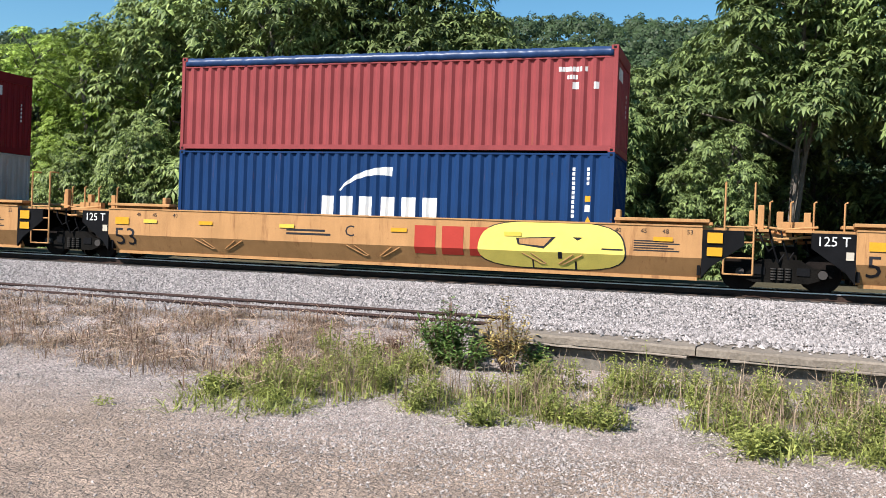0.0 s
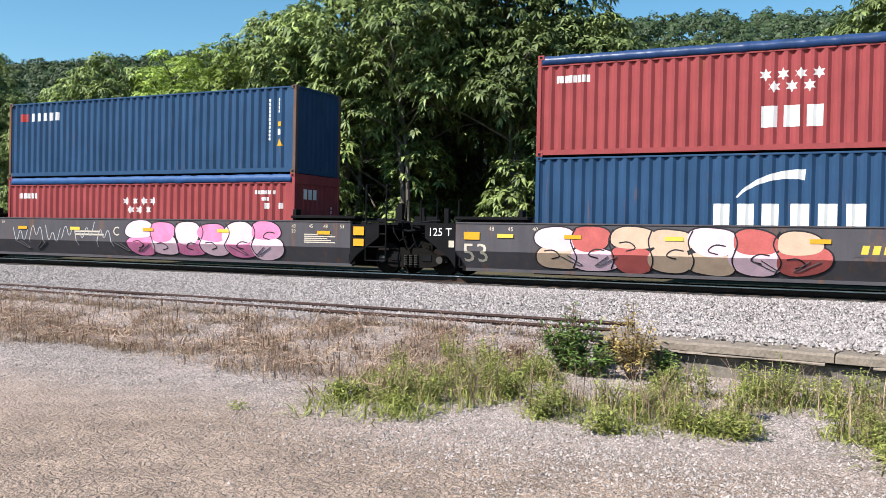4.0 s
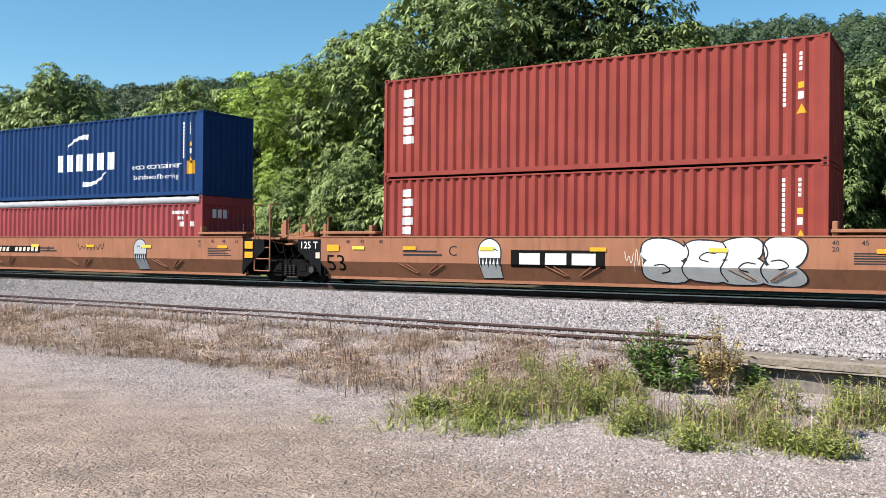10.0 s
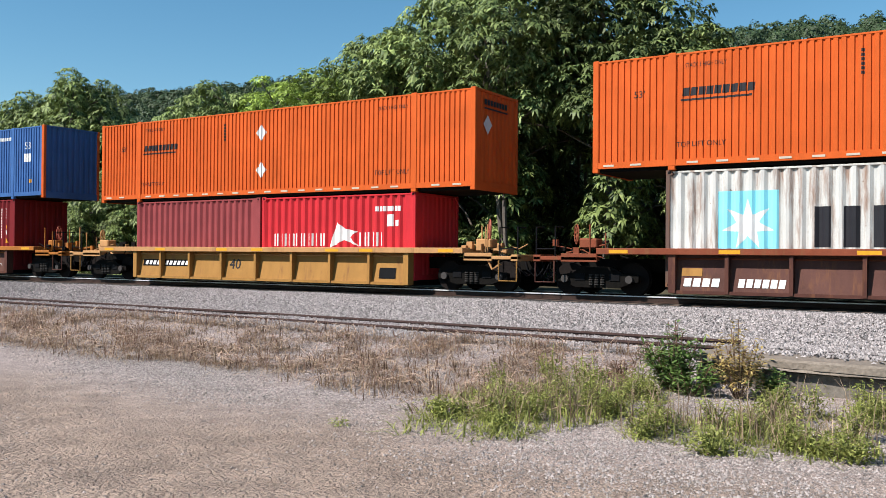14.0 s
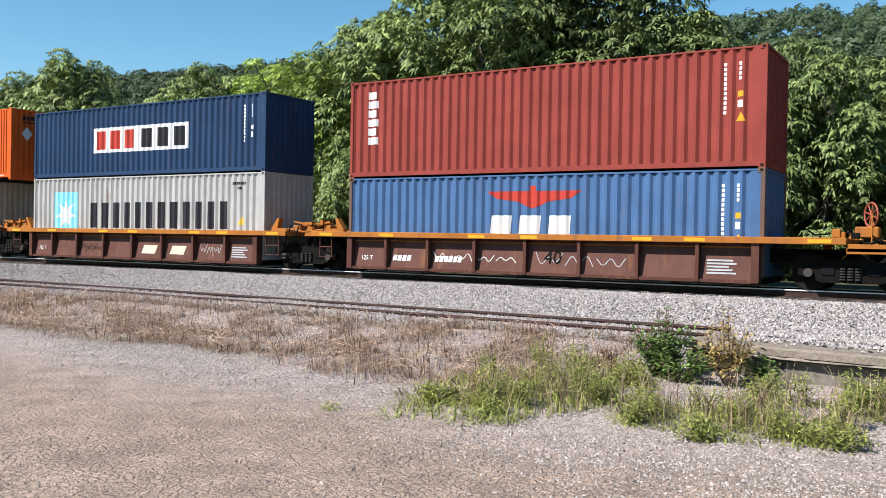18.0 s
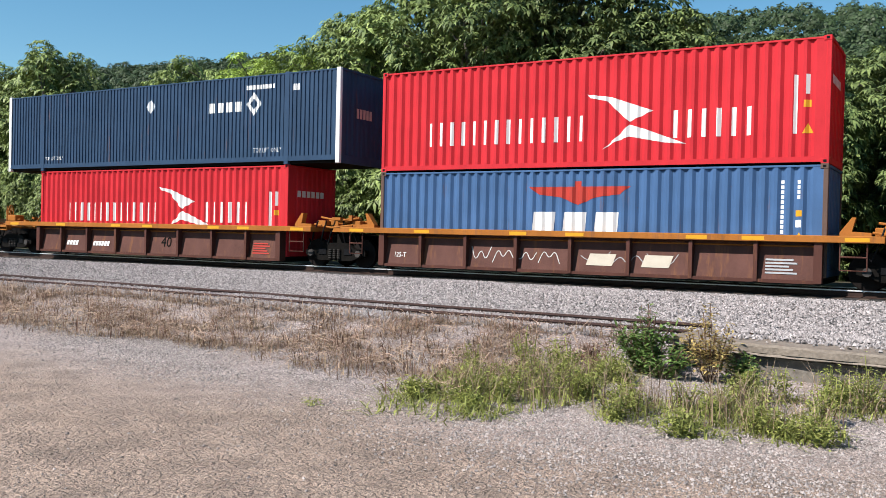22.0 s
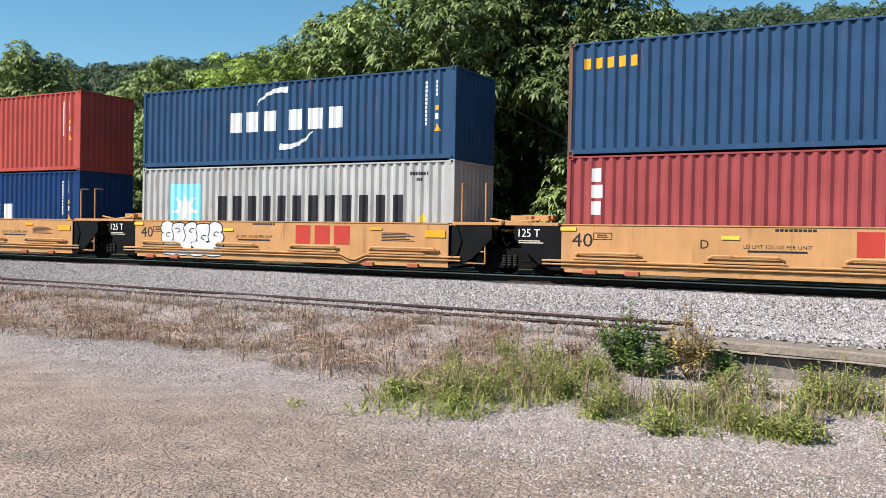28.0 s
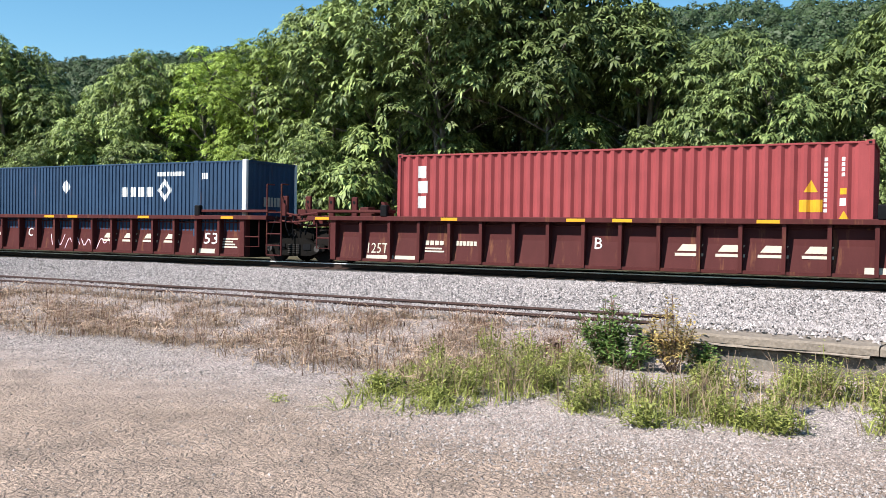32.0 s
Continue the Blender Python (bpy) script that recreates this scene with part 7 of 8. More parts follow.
CONCRETE = surface("weathered platform concrete", (0.215, 0.18, 0.145), rough=0.92, spread=0.26, scale=1.3, fine=24, bump=0.6, bump_scale=0.02)
CONCRETE_D = surface("stained wall concrete", (0.14, 0.125, 0.105), rough=0.94, spread=0.36, scale=1.1, fine=14, bump=0.6, bump_scale=0.03)
plat = new("loading_platform")
plat.location, plat.rotation_euler = (-3.4, 11.48, 0), (0, 0, radians(-8))
tagged(plat, "low weathered concrete platform edge beside the siding", "platform", kind="structure")


def worn_slab(x0, x1, y0, y1, z0, z1, step, jit, seed):
    rng = random.Random(seed)
    bm = bmesh.new()
    n = int((x1 - x0) / step)
    ring = []
    for i in range(n + 1):
        x = x0 + (x1 - x0) * i / n
        j = [rng.uniform(-jit, jit) for _ in range(4)]
        ring.append([bm.verts.new(p) for p in ((x, y0 + j[0], z0), (x, y1, z0), (x, y1 + j[1], z1), (x, y0 + 0.02 + abs(j[2]), z1 + j[3] * 0.3), (x, y0 + j[0] * 0.5, z1 - 0.02 - abs(j[3])))])
    for a, b in zip(ring, ring[1:]):
        for k in range(5):
            bm.faces.new((a[k], a[(k + 1) % 5], b[(k + 1) % 5], b[k]))
    bm.faces.new(ring[0])
    bm.faces.new(ring[-1][::-1])
    bmesh.ops.recalc_face_normals(bm, faces=bm.faces[:])
    return bm


for i in range(5):
    part("slab", worn_slab(i * 3.0 + 0.008, i * 3.0 + 2.992, 0.0, 1.3, 0.335, 0.44, 0.15, 0.016, i), CONCRETE, plat)
    part("ledge", worn_slab(i * 3.0 + 0.4, i * 3.0 + 2.9, -0.015, 0.05, 0.315, 0.33, 0.2, 0.012, 40 + i), CONCRETE, plat)
    part("wall", worn_slab(i * 3.0, i * 3.0 + 3.0, 0.11, 1.2, -0.2, 0.30, 0.2, 0.014, 20 + i), CONCRETE_D, plat)

# ---------------------------------------------------------------- loose stones, grass and weeds


def scatter(name, n, place, make, mat, label, cat, seed):
    rng = np.random.default_rng(seed)
    pos = place(rng, n)
    v, f = make(rng, pos)
    me = bpy.data.meshes.new(name)
    me.from_pydata(v.tolist(), [], f.tolist())
    me.materials.append(mat)
    ob = new(name, me)
    tagged(ob, label, cat, kind="stuff")
    return ob


def ground_of(p):
    return np.array([ground_z(x, y) for x, y in p])


def pebbles(lo, hi):
    def make(rng, pos):
        n = len(pos)
        base = np.array([(1, 0, 0), (0, 1, 0), (-1, 0, 0), (0, -1, 0), (0, 0, 1.0)], float)
        fc = np.array([(0, 1, 4), (1, 2, 4), (2, 3, 4), (3, 0, 4)])
        s = rng.uniform(lo, hi, (n, 1, 1)) * rng.uniform(0.6, 1.2, (n, 1, 3))
        a = rng.uniform(0, 6.28, n)
        tilt = rng.uniform(-0.6, 0.6, n)
        v = base[None] * s + rng.normal(0, 0.12, (n, 5, 3)) * s
        x, y, z = v[..., 0].copy(), v[..., 1].copy(), v[..., 2].copy()
        x, z = x * np.cos(tilt)[:, None] - z * np.sin(tilt)[:, None], x * np.sin(tilt)[:, None] + z * np.cos(tilt)[:, None]
        v[..., 0], v[..., 1], v[..., 2] = x * np.cos(a)[:, None] - y * np.sin(a)[:, None], x * np.sin(a)[:, None] + y * np.cos(a)[:, None], z
        v += pos[:, None, :]
        return v.reshape(-1, 3), (fc[None] + 5 * np.arange(n)[:, None, None]).reshape(-1, 3)
    return make


def area(x0, x1, y0, y1, keep=None, lift=0.0):
    def place(rng, n):
        p = np.stack([rng.uniform(x0, x1, n), rng.uniform(y0, y1, n)], 1)
        if keep:
            p = p[[keep(x, y, r) for (x, y), r in zip(p, rng.random(len(p)))]]
        return np.column_stack([p, ground_of(p) + lift])
    return place


scatter("ballast_stones", 125000, area(-32, 4, 12.7, 20.4, lambda x, y, r: r < 1.0 - 0.8 * smooth(-16, -30, x), 0.006), pebbles(0.019, 0.04), STONE, "pale crushed stone ballast lying loose along the track", "ballast", 1)
GRIT = surface("lot grit", (0.375, 0.33, 0.305), rough=0.95, spread=0.2, scale=20, fine=90, mixed=(0.4, 1.2))


def on_lot(x, y, r):
    """Gravel lies thick towards the grass and in drifts, thin where wheels run."""
    drift = smooth(-0.25, 0.25, noise.noise((x * 0.25, y * 0.6, 2.0)))
    return r < (0.25 + 0.75 * drift) * (0.05 + 0.95 * smooth(5.4, 7.4, y + 0.25 * x + 1.0)) * (1 if -1.85 * y - 0.5 < x < 0.2 * y + 0.6 else 0)


scatter("gravel", 210000, area(-19, 3.0, 3.3, 11.5, on_lot), pebbles(0.006, 0.018), GRIT, "loose grey gravel scattered over the lot", "gravel", 2)


def on_slab(rng, n):
    u = rng.uniform(0.4, 6.5, n)
    v = 1.25 - np.abs(rng.normal(0, 0.33, n))
    v = np.clip(v, 0.06, 1.3)
    a = radians(-8)
    return np.column_stack([-3.4 + u * math.cos(a) - v * math.sin(a), 11.48 + u * math.sin(a) + v * math.cos(a), np.full(n, 0.452) + 0.05 * smooth(0, 1, 0.5) * (v > 0.9)])


scatter("platform_ballast", 5200, on_slab, pebbles(0.018, 0.042), STONE, "loose ballast stones spilled over the platform", "ballast", 12)


def blades(h0, h1, w, lean, stem_faces=2):
    """Grass blades: each a bent tapering strip."""
    def make(rng, pos):
        n = len(pos)
        h = rng.uniform(h0, h1, n)
        a = rng.uniform(0, 6.28, n)
        b = rng.uniform(0.15, lean, n)
        wd = w * rng.uniform(0.6, 1.3, n)
        dx, dy = np.cos(a), np.sin(a)
        px, py = -dy, dx
        rows = []
        for t, ww in ((0.0, 1.0), (0.55, 0.8), (1.0, 0.12)):
            cx = pos[:, 0] + dx * b * h * t * t
            cy = pos[:, 1] + dy * b * h * t * t
            cz = pos[:, 2] - 0.01 + h * t * (1 - 0.35 * b * t)
            for sgn in (-1, 1):
                rows.append(np.stack([cx + sgn * px * wd * ww * 0.5, cy + sgn * py * wd * ww * 0.5, cz], 1))
        v = np.stack(rows, 1)
        fc = np.array([(0, 1, 3, 2), (2, 3, 5, 4)])
        return v.reshape(-1, 3), (fc[None] + 6 * np.arange(n)[:, None, None]).reshape(-1, 4)
    return make


def in_dry(x, y, r):
    """The band of dry grass along the siding."""
    front = float(np.interp(x, (-13, -10, -7.7, -5.6, -4.4), (8.8, 8.8, 8.4, 7.8, 7.1))) + 0.5 * noise.noise((x * 0.6, 1.0, 0.0))
    d = smooth(front, front + 0.8, y) * (1 - smooth(12.6, 13.4, y)) * (1 - smooth(-4.6, -3.9, x))
    clump = smooth(-0.2, 0.3, noise.noise((x * 1.1, y * 1.6, 7.0)) + 0.5 * noise.noise((x * 3.1, y * 3.1, 1.0)))
    return r < d * (0.12 + 0.88 * clump) * (0.45 + 0.55 * smooth(8.6, 10.0, y))


def in_green(x, y, r):
    """Patches of green weeds in front of the platform and beside the bush."""
    n = 0.35 * noise.noise((x * 1.3, y * 1.3, 3.0))
    p1 = 1 - smooth(0.75, 1.05, math.hypot((x + 4.35) / 1.15, (y - 8.9) / 2.1) + n)
    p2 = 1 - smooth(0.75, 1.05, math.hypot((x + 2.1) / 1.25, (y - 8.55) / 0.95) + n)
    p3 = 1 - smooth(0.75, 1.05, math.hypot((x - 0.75) / 1.15, (y - 8.55) / 1.35) + n)
    p4 = 1 - smooth(0.75, 1.05, math.hypot((x - 0.5) / 2.9, (y - 10.0) / 0.75) + n)
    return r < max(p1, p2 * 0.9, p3, p4 * 0.7) * (0.25 + 0.75 * smooth(-0.25, 0.2, noise.noise((x * 2.2, y * 2.2, 5.0))))


DRY = leafy("dry grass", (0.14, 0.09, 0.058), (0.44, 0.33, 0.22), 0.2, 1.2)
DRYRED = leafy("reddish dry stalks", (0.11, 0.06, 0.042), (0.25, 0.15, 0.105), 0.15, 1.2)
WEED = leafy("green weed leaves", (0.13, 0.15, 0.035), (0.39, 0.41, 0.12), 0.3, 1.5)
BUSH = leafy("bush leaves", (0.08, 0.14, 0.035), (0.22, 0.33, 0.09), 0.3, 2.0)
YELLOWLEAF = leafy("yellowed leaves", (0.34, 0.24, 0.09), (0.64, 0.5, 0.19), 0.3, 2.0)
scatter("dry_grass", 90000, area(-30, -3.8, 7.0, 13.4, in_dry), blades(0.05, 0.26, 0.012, 3.4), DRY, "dry straw-coloured grass along the siding", "dry grass", 3)


def straws(lo, hi, w):
    """Fallen stems that lie across one another."""
    def make(rng, pos):
        n = len(pos)
        a, ln = rng.uniform(0, 6.28, n), rng.uniform(lo, hi, n)
        d = np.stack([np.cos(a), np.sin(a), rng.uniform(-0.05, 0.25, n)], 1) * ln[:, None]
        side = np.stack([-np.sin(a), np.cos(a), rng.uniform(-0.6, 0.6, n)], 1) * w
        base = pos + np.stack([np.zeros(n), np.zeros(n), rng.uniform(0.02, 0.14, n)], 1)
        bend = np.stack([np.zeros(n), np.zeros(n), ln * rng.uniform(0.0, 0.2, n)], 1)
        v = np.stack([base - side, base + side, base + d * 0.5 + bend - side, base + d * 0.5 + bend + side, base + d - side * 0.4, base + d + side * 0.4], 1)
        fc = np.array([(0, 1, 3, 2), (2, 3, 5, 4)])
        return v.reshape(-1, 3), (fc[None] + 6 * np.arange(n)[:, None, None]).reshape(-1, 4)
    return make


STRAW = leafy("pale straw", (0.17, 0.11, 0.08), (0.43, 0.315, 0.225), 0.15, 1.0)
scatter("fallen_straw", 15000, area(-26, -3.9, 7.2, 12.9, in_dry), straws(0.15, 0.5, 0.005), STRAW, "pale fallen straw tangled among the dry grass", "straw", 14)
scatter("dry_stalks", 15000, area(-30, -3.4, 7.4, 13.0, in_dry), blades(0.12, 0.42, 0.010, 1.3), DRYRED, "reddish-brown dry weed stalks", "dry stalks", 4)
scatter("weeds", 34000, area(-5.9, 3.2, 6.6, 11.3, in_green), blades(0.04, 0.22, 0.015, 2.4), WEED, "green weeds growing through the gravel", "weeds", 5)
scatter("dry_weed_stalks", 8000, area(-5.0, 3.5, 7.9, 11.2, in_green), blades(0.2, 0.55, 0.008, 1.2), DRY, "dry stalks standing among green weeds", "dry stalks", 6)


def shrub(name, x, y, h, r, n, mat, label, seed, leaf=0.07):
    """A bush: stems from one root, each with many leaves."""
    rng = random.Random(seed)
    root = new(name)
    root.location = (x, y, ground_z(x, y))
    tagged(root, label, "bush")
    bm = bmesh.new()
    tips = []
    for i in range(n):
        a, q = rng.uniform(0, 6.28), r * math.sqrt(rng.random())
        hh = h * rng.uniform(0.55, 1.0) * (1 - 0.4 * q / r)
        p = [(0.1 * q * math.cos(a), 0.1 * q * math.sin(a), -0.03), (0.6 * q * math.cos(a), 0.6 * q * math.sin(a), hh * 0.5), (q * math.cos(a), q * math.sin(a), hh)]
        rod(p, 0.005, 4, bm)
        tips.append(p)
    twig = part("twig", bm, DRYRED if mat is not WEED else WEED, root)
    tagged(twig, kind="stuff")
    vs, fs = [], []
    for p in tips:
        for k in range(26 if mat is not YELLOWLEAF else 34):
            t = rng.uniform(0.2, 1.0) if mat is not YELLOWLEAF else rng.uniform(0.35, 1.05)
            a, b = (p[0], p[1]) if t < 0.5 else (p[1], p[2])
            u = t * 2 if t < 0.5 else t * 2 - 1
            c = Vector(a).lerp(Vector(b), u) + Vector((rng.gauss(0, 0.05), rng.gauss(0, 0.05), rng.gauss(0, 0.03)))
            d = Vector((rng.gauss(0, 1), rng.gauss(0, 1), rng.uniform(-0.3, 0.7))).normalized()
            w = d.cross(Vector((0, 0, 1))).normalized() * leaf * 0.24
            e = d * leaf * rng.uniform(0.7, 1.5)
            i0 = len(vs)
            vs += [tuple(c), tuple(c + e * 0.45 + w), tuple(c + e + Vector((0, 0, -0.015))), tuple(c + e * 0.45 - w)]
            fs.append((i0, i0 + 1, i0 + 2, i0 + 3))
    tagged(raw("foliage", vs, fs, mat, root), kind="stuff")
    return root


shrub("bush", -3.5, 11.0, 1.0, 0.36, 46, BUSH, "leafy green bush at the platform's end", 1, 0.1)
shrub("bush", -3.2, 10.75, 0.62, 0.36, 24, BUSH, "low green bush against the platform wall", 2, 0.085)
shrub("bush", -2.36, 10.95, 0.5, 0.2, 16, BUSH, "small dark bush against the platform wall", 5, 0.09)
shrub("bush", -2.66, 10.8, 1.06, 0.3, 24, YELLOWLEAF, "yellowing weed with dry reddish stems", 3, 0.07)
shrub("bush", -3.55, 11.2, 1.22, 0.16, 7, DRYRED, "thin dry seed stalks above the bush", 4, 0.045)
shrub("bush", -4.1, 10.9, 0.42, 0.35, 20, DRYRED, "withered reddish weed beside the bush", 6, 0.06)
shrub("weed", -5.46, 6.85, 0.07, 0.05, 3, WEED, "single small weed tuft in the gravel", 9, 0.04)
wrng = random.Random(77)
placed = 0
while placed < 105:
    x, y = wrng.uniform(-5.6, 2.6), wrng.uniform(7.2, 10.9)
    if not in_green(x, y, 0.3):
        continue
    back = smooth(7.5, 10.2, y)
    h = wrng.uniform(0.2, 0.36) + 0.34 * back * wrng.random()
    shrub("weed", x, y, h, wrng.uniform(0.08, 0.22), wrng.randint(6, 11), WEED, "tall narrow-leaved green weed" if h > 0.4 else "low leafy green weed among gravel", 20 + placed, 0.05)
    placed += 1

# ---------------------------------------------------------------- trees and hill
BARK = surface("grey-brown bark", (0.15, 0.13, 0.11), rough=0.9, spread=0.3, scale=6, fine=40, bump=0.5, bump_scale=0.02)
LEAF1 = leafy("tree leaves", (0.046, 0.074, 0.020), (0.28, 0.355, 0.112), 0.13, 0.5)
LEAF2 = leafy("bright tree leaves", (0.095, 0.15, 0.022), (0.31, 0.41, 0.08), 0.2, 0.5)
# leaf green with the wood's shade mixed into its tones
LEAF_SHADE = leafy("shade-toned tree leaves", (0.038, 0.062, 0.018), (0.185, 0.24, 0.078), 0.1, 0.5)
FAR = leafy("hill foliage", (0.026, 0.046, 0.019), (0.052, 0.084, 0.032), 0.08, 0.06)


def tree_meshes(seed, h, r, sprays, leaves, size, droop, low=0.12, lobes=34):
    """Stems with limbs, and a crown of swollen lobes; each lobe is covered with sprays of long drooping leaves."""
    rng = random.Random(seed)
    bm = bmesh.new()
    stems = []
    for i in range(3):
        a = rng.uniform(0, 6.28)
        top = (0.3 * r * math.cos(a), 0.3 * r * math.sin(a), h * rng.uniform(0.7, 0.85))
        mid = (0.12 * r * math.cos(a + 0.4), 0.12 * r * math.sin(a + 0.4), h * 0.35)
        rod([(0.1 * math.cos(a), 0.1 * math.sin(a), -0.3), mid, top], 0.10 - 0.02 * i, 7, bm)
        stems.append((Vector(mid), Vector(top)))
    lumps = []
    for i in range(lobes):
        f = low + (0.97 - low) * (i + rng.random()) / lobes
        # broad below, narrowing to an uneven top
        width = r * (0.55 + 0.45 * math.sin(math.pi * min(1.0, (f + 0.12) / 0.8))) if f < 0.55 else r * (1.0 - 0.75 * ((f - 0.55) / 0.45) ** 1.5)
        a = 2.4 * i + rng.uniform(-0.5, 0.5)
        q = width * rng.uniform(0.45, 0.95)
        c = Vector((q * math.cos(a), q * math.sin(a), f * h - 0.25))
        m, t = stems[i % 3]
        s0 = m.lerp(t, min(1.0, max(0.0, (c.z - m.z) / (t.z - m.z) - 0.25)))
        rod([tuple(s0), tuple(s0.lerp(c, 0.55) + Vector((0, 0, 0.25))), tuple(c)], 0.035, 5, bm)
        lumps.append((*c, rng.uniform(0.65, 1.2) * (0.75 + 0.5 * r / 4) * (1.0 if f < 0.8 else 0.75)))
    wood = bpy.data.meshes.new("trunk")
    bm.to_mesh(wood)
    bm.free()
    wood.materials.append(BARK)
    g = np.random.default_rng(seed)
    lumps = np.array(lumps)
    pick = g.choice(len(lumps), sprays, p=lumps[:, 3] ** 2 / (lumps[:, 3] ** 2).sum())
    n = g.normal(0, 1, (sprays, 3))
    n[:, 2] = n[:, 2] * 0.8 + 0.35
    n /= np.linalg.norm(n, axis=1, keepdims=True)
    rad = lumps[pick, 3][:, None] * np.where(g.random((sprays, 1)) < 0.8, g.uniform(0.85, 1.12, (sprays, 1)), g.uniform(0.3, 0.85, (sprays, 1)))
    c = lumps[pick, :3] + n * rad * np.array((1.0, 1.0, 0.8))
    # every spray grows up and outwards, its leaves stand round that way and hang over
    axis = n * 0.55 + np.array((0, 0, 0.75)) + g.normal(0, 0.22, n.shape)
    axis /= np.linalg.norm(axis, axis=1, keepdims=True)
    u = np.cross(axis, g.normal(0, 1, n.shape))
    u /= np.linalg.norm(u, axis=1, keepdims=True)
    v = np.cross(axis, u)
    ang = (np.arange(leaves) * 2 * math.pi / leaves)[None] + g.uniform(-0.3, 0.3, (sprays, leaves))
    d = np.cos(ang)[..., None] * u[:, None] + np.sin(ang)[..., None] * v[:, None] + axis[:, None] * g.uniform(0.0, 0.5, (sprays, leaves, 1))
    d /= np.linalg.norm(d, axis=2, keepdims=True)
    ln = size * g.uniform(0.65, 1.2, (sprays, leaves, 1)) * g.uniform(0.75, 1.2, (sprays, 1, 1))
    side = np.cross(d, axis[:, None])
    side /= np.linalg.norm(side, axis=2, keepdims=True) + 1e-6
    down = np.array((0, 0, -1.0))
    base = c[:, None] + d * ln * 0.08
    mid = c[:, None] + d * ln * 0.55 + down * ln * droop * 0.18
    tip = c[:, None] + d * ln * 0.98 + down * ln * droop * g.uniform(0.5, 1.1, (sprays, leaves, 1))
    w = ln * g.uniform(0.15, 0.20, (sprays, leaves, 1))
    vs = np.stack([base, mid + side * w, mid - side * w, tip], 2).reshape(-1, 3)
    k = 4 * np.arange(sprays * leaves)[:, None, None]
    fs = (np.array([(0, 1, 2), (1, 3, 2)])[None] + k).reshape(-1, 3)
    return wood, vs.tolist(), fs.tolist()


def crown_mesh(vs, fs, mat):
    me = bpy.data.meshes.new("crown")
    me.from_pydata(vs, [], fs)
    me.materials.append(mat)
    return me


KINDS = []
for seed, h, r, cl, lv, sz, dr, low, mat in (
        (1, 11.5, 3.4, 3600, 8, 0.31, 0.75, 0.07, LEAF1), (2, 10.5, 3.3, 3500, 8, 0.30, 0.75, 0.07, LEAF1), (3, 12.5, 3.5, 3800, 8, 0.25, 0.6, 0.07, LEAF2),
        (4, 12.0, 3.9, 3300, 8, 0.28, 0.7, 0.46, LEAF_SHADE), (5, 9.0, 3.0, 2800, 8, 0.33, 0.75, 0.07, LEAF1), (6, 11.0, 3.4, 1300, 7, 0.48, 0.6, 0.1, LEAF_SHADE),
        (7, 10.5, 3.4, 3400, 8, 0.31, 0.75, 0.07, LEAF_SHADE)):
    w, v, f = tree_meshes(seed, h, r, cl, lv, sz, dr, low)
    KINDS.append((w, crown_mesh(v, f, mat), h))


def tree(x, y, kind, k, turn, label):
    w, c, h = KINDS[kind]
    t = new("tree")
    t.location, t.rotation_euler, t.scale = (x, y, ground_z(x, y) - 0.05), (0, 0, turn), (k, k, k * (0.95 + 0.1 * ((x * 7) % 1)))
    tagged(t, label, "tree", "trees along the railway")
    share("trunk", w, t)
    share("crown", c, t)


rng = random.Random(5)
LABELS = ("leafy tree with drooping sprays of narrow leaves", "broad green tree with drooping leaf sprays", "bright yellow-green tree standing beside the railway", "green tree with dense small leaves, toned dark for shade", "low green tree at the edge of the wood", "tree standing deeper in the wood, leaves toned dark for shade", "green tree with drooping leaf sprays, toned dark for shade")


def tops(x):
    """Height of the wood's edge along the track."""
    return float(np.interp(x, (-140, -62, -57, -48, -46.5, -39, -37, -34, -29, -27, -25, -24, -14, -13, -9.6, -7.2, -5, -2.5, 0, 6, 40), (9, 9.6, 13.4, 13.6, 10.2, 10.2, 11.8, 12.4, 12.8, 13.4, 13.6, 14.8, 15.0, 12.4, 12.0, 10.4, 9.8, 10.0, 12.2, 14, 14)))


def hollow(x):
    """Where the tall trees stand on bare stems and leave a dark hollow beneath."""
    return -21.5 < x < -12.5 or x > 1.5


x = -92.0
while x < 26:
    kind = rng.choice((0, 1, 0, 1, 0)) if not -37.5 < x < -28.5 else 2
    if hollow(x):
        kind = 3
    elif x > -8.5:
        kind = 6
    h = tops(x + 0.5) * (rng.uniform(0.93, 1.03) if kind != 3 else rng.uniform(1.0, 1.08))
    tree(x, 37.0 + rng.uniform(-1.2, 1.2) - (0.8 if kind == 3 else 0), kind, h / KINDS[kind][2], rng.uniform(0, 6.28), LABELS[kind])
    low_x = x + rng.uniform(0.8, 2.4)
    if not hollow(low_x):
        tree(low_x, 33.4 + rng.uniform(-0.7, 0.7), 4 if low_x < -8 else 6, rng.uniform(0.5, 0.8), rng.uniform(0, 6.28), LABELS[4])
    x += rng.uniform(3.4, 4.4)
x = -100.0
while x < 30:
    tree(x, 42.5 + rng.uniform(-1, 1.5), 5, min(1.15, (tops(x * 0.87) - 0.4) / KINDS[5][2]), rng.uniform(0, 6.28), "tree standing deeper in the wood, leaves toned dark for shade")
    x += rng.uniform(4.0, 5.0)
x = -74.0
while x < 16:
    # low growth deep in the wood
    tree(x, 46.5 + rng.uniform(-0.8, 0.8), 5, rng.uniform(0.45, 0.62), rng.uniform(0, 6.28), "low tree deep in the wood, leaves toned dark for shade")
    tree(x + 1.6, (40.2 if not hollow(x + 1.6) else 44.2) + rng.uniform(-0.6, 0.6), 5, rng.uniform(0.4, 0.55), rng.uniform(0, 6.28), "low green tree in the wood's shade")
    x += rng.uniform(3.4, 4.4)


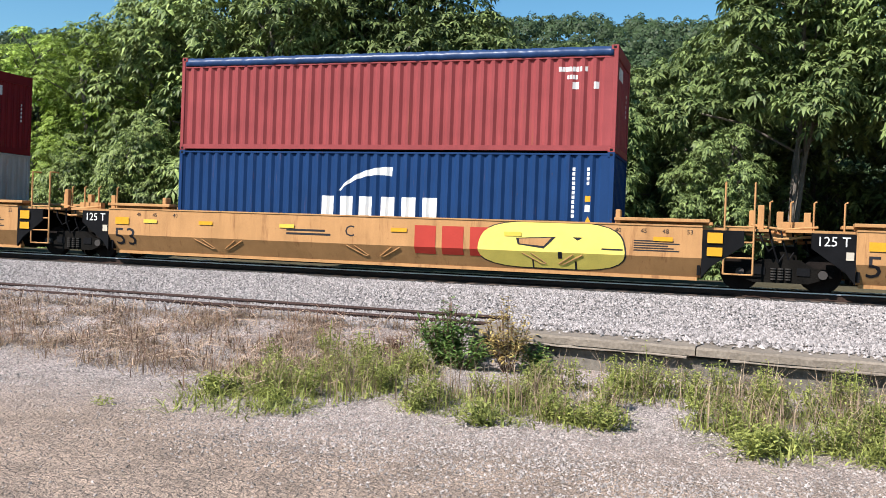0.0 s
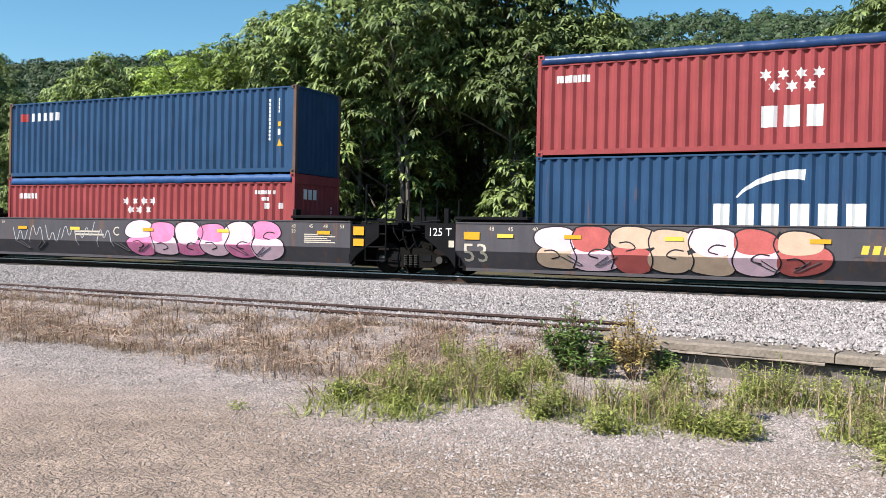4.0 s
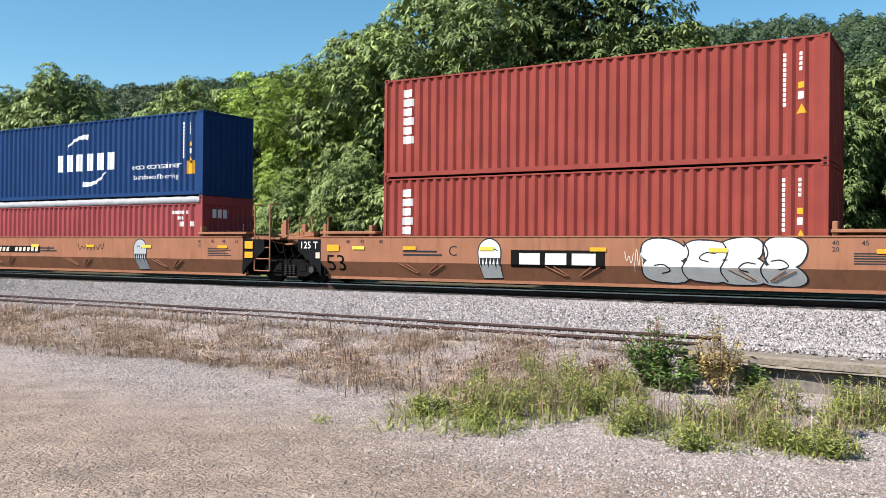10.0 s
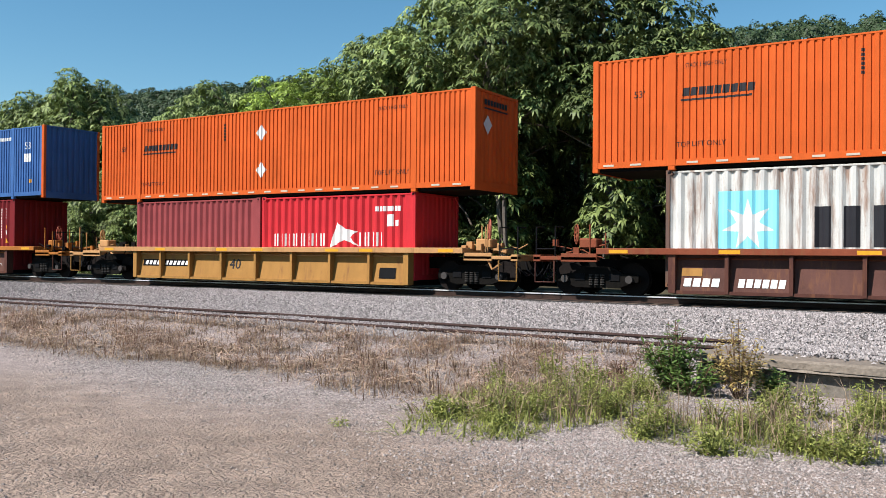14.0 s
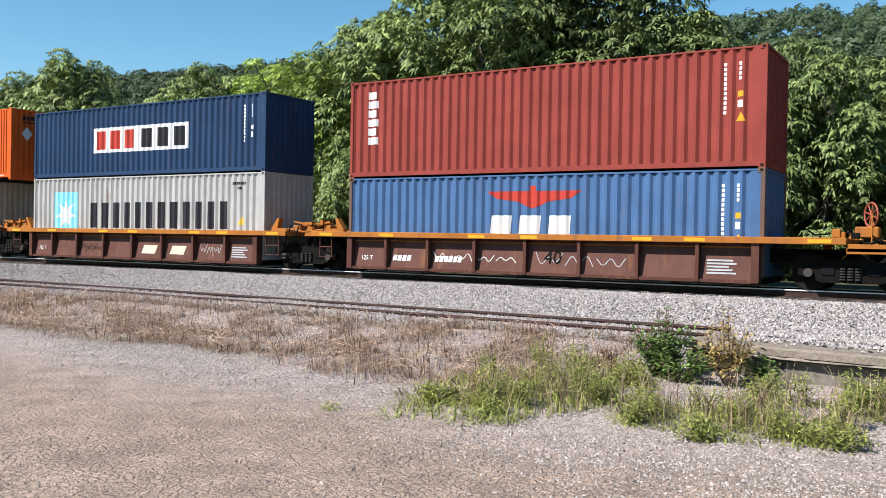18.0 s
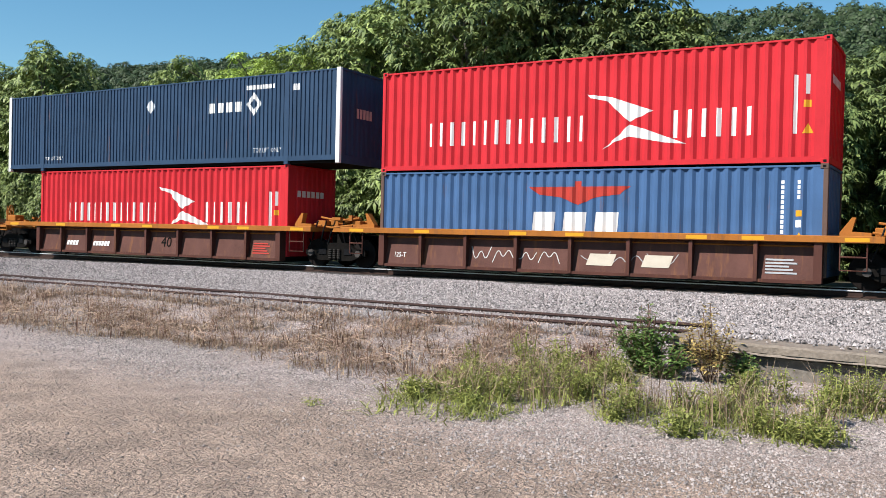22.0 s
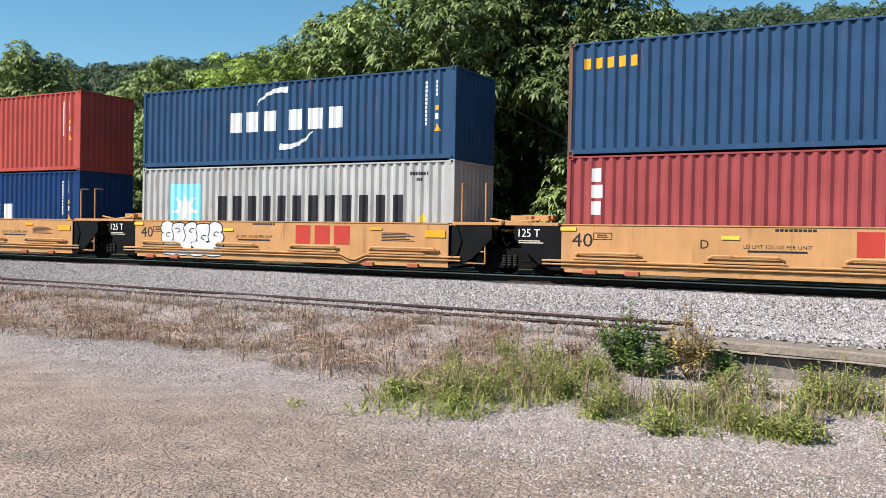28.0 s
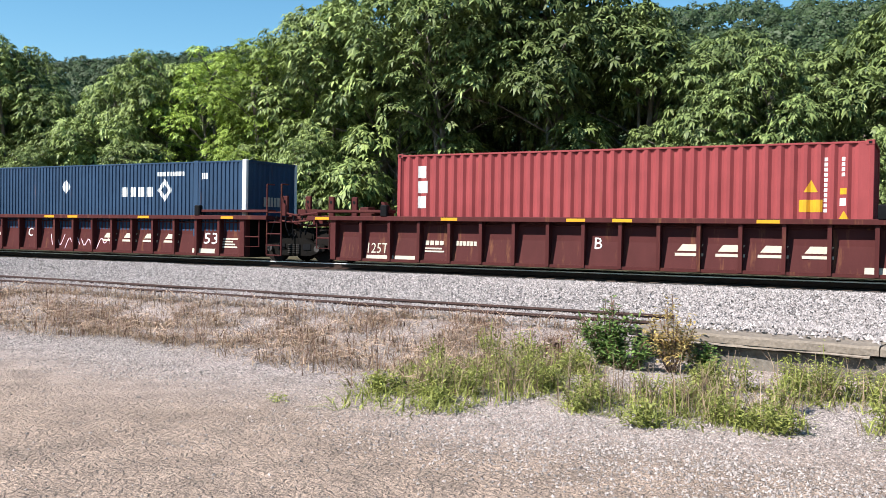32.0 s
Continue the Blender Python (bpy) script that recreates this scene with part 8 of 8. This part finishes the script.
def ridge(x):
    """Height of the wooded ridge behind the trees."""
    return float(np.interp(x, (-1500, -545, -490, -445, -395, -355, -80, -35, 400), (90, 100, 104, 102, 99, 99, 95, 91, 78))) + 4 * noise.noise((x * 0.012, 2.0, 0))


def hill_z(x, y):
    t = smooth(150, 430, y)
    return ridge(x) * t - 30 * smooth(480, 800, y)


hx = [-1500 + 40 * i for i in range(0, 62)]
hy = [110 + 25 * i for i in range(0, 30)]
vs = [(x, y, hill_z(x, y) + 3 * noise.noise((x * 0.02, y * 0.02, 0)) - 0.5) for x in hx for y in hy]
n2 = len(hy)
fs = [(i * n2 + j, (i + 1) * n2 + j, (i + 1) * n2 + j + 1, i * n2 + j + 1) for i in range(len(hx) - 1) for j in range(n2 - 1)]
hill = raw("hillside", vs, fs, surface("hill undergrowth", (0.02, 0.036, 0.011), rough=1.0, spread=0.3, scale=0.05, fine=0.5))
tagged(hill, "wooded ridge rising behind the railway", "hill", kind="structure")

nrng = np.random.default_rng(8)
sites = []
for row in range(25):
    for col in range(90):
        py = 225 + row * 9.0 + nrng.uniform(-3.2, 3.2)
        px = -760 + col * 10.0 + (row % 2) * 5 + nrng.uniform(-3.4, 3.4)
        if -1.75 * py - 40 < px < 0.2 * py + 30:
            sites.append((px, py, hill_z(px, py) + nrng.uniform(2.0, 6.5)))
sites = np.array(sites)
PER = 300
tr = nrng.uniform(4.4, 7.6, (len(sites), 1, 1))
d = nrng.normal(0, 1, (len(sites), PER, 3))
d /= np.linalg.norm(d, axis=2, keepdims=True)
d[..., 2] = np.abs(d[..., 2]) * 1.15 - 0.2
d[..., 1] = -np.abs(d[..., 1])
lump = 0.8 + 0.22 * np.sin(d[..., :1] * 5 + sites[:, None, :1]) * np.cos(d[..., 2:] * 6 + sites[:, None, 1:2])
c = sites[:, None, :] + d * tr * lump * nrng.uniform(0.9, 1.08, (len(sites), PER, 1))
tilt = d + nrng.normal(0, 0.24, d.shape)
e1 = np.cross(tilt, nrng.normal(0, 1, d.shape))
e1 /= np.linalg.norm(e1, axis=2, keepdims=True) + 1e-6
e2 = np.cross(tilt, e1)
e2 /= np.linalg.norm(e2, axis=2, keepdims=True) + 1e-6
sz = tr * nrng.uniform(0.045, 0.095, (len(sites), PER, 1))
quad = np.stack([c - e1 * sz, c + e2 * sz, c + e1 * sz * 0.9, c - e2 * sz * 1.1], 2).reshape(-1, 3)
wood = raw("hill_forest", quad.tolist(), np.arange(len(quad)).reshape(-1, 4).tolist(), FAR)
tagged(wood, "dense dark green forest covering the far ridge", "forest", kind="stuff")


# ---------------------------------------------------------------- what moves
def motions():
    for thing in TRAIN:
        x, y, z = thing.location
        walk(thing, [(t, pose(x + s, y, z)) for t, s in ROLLED])


motions()
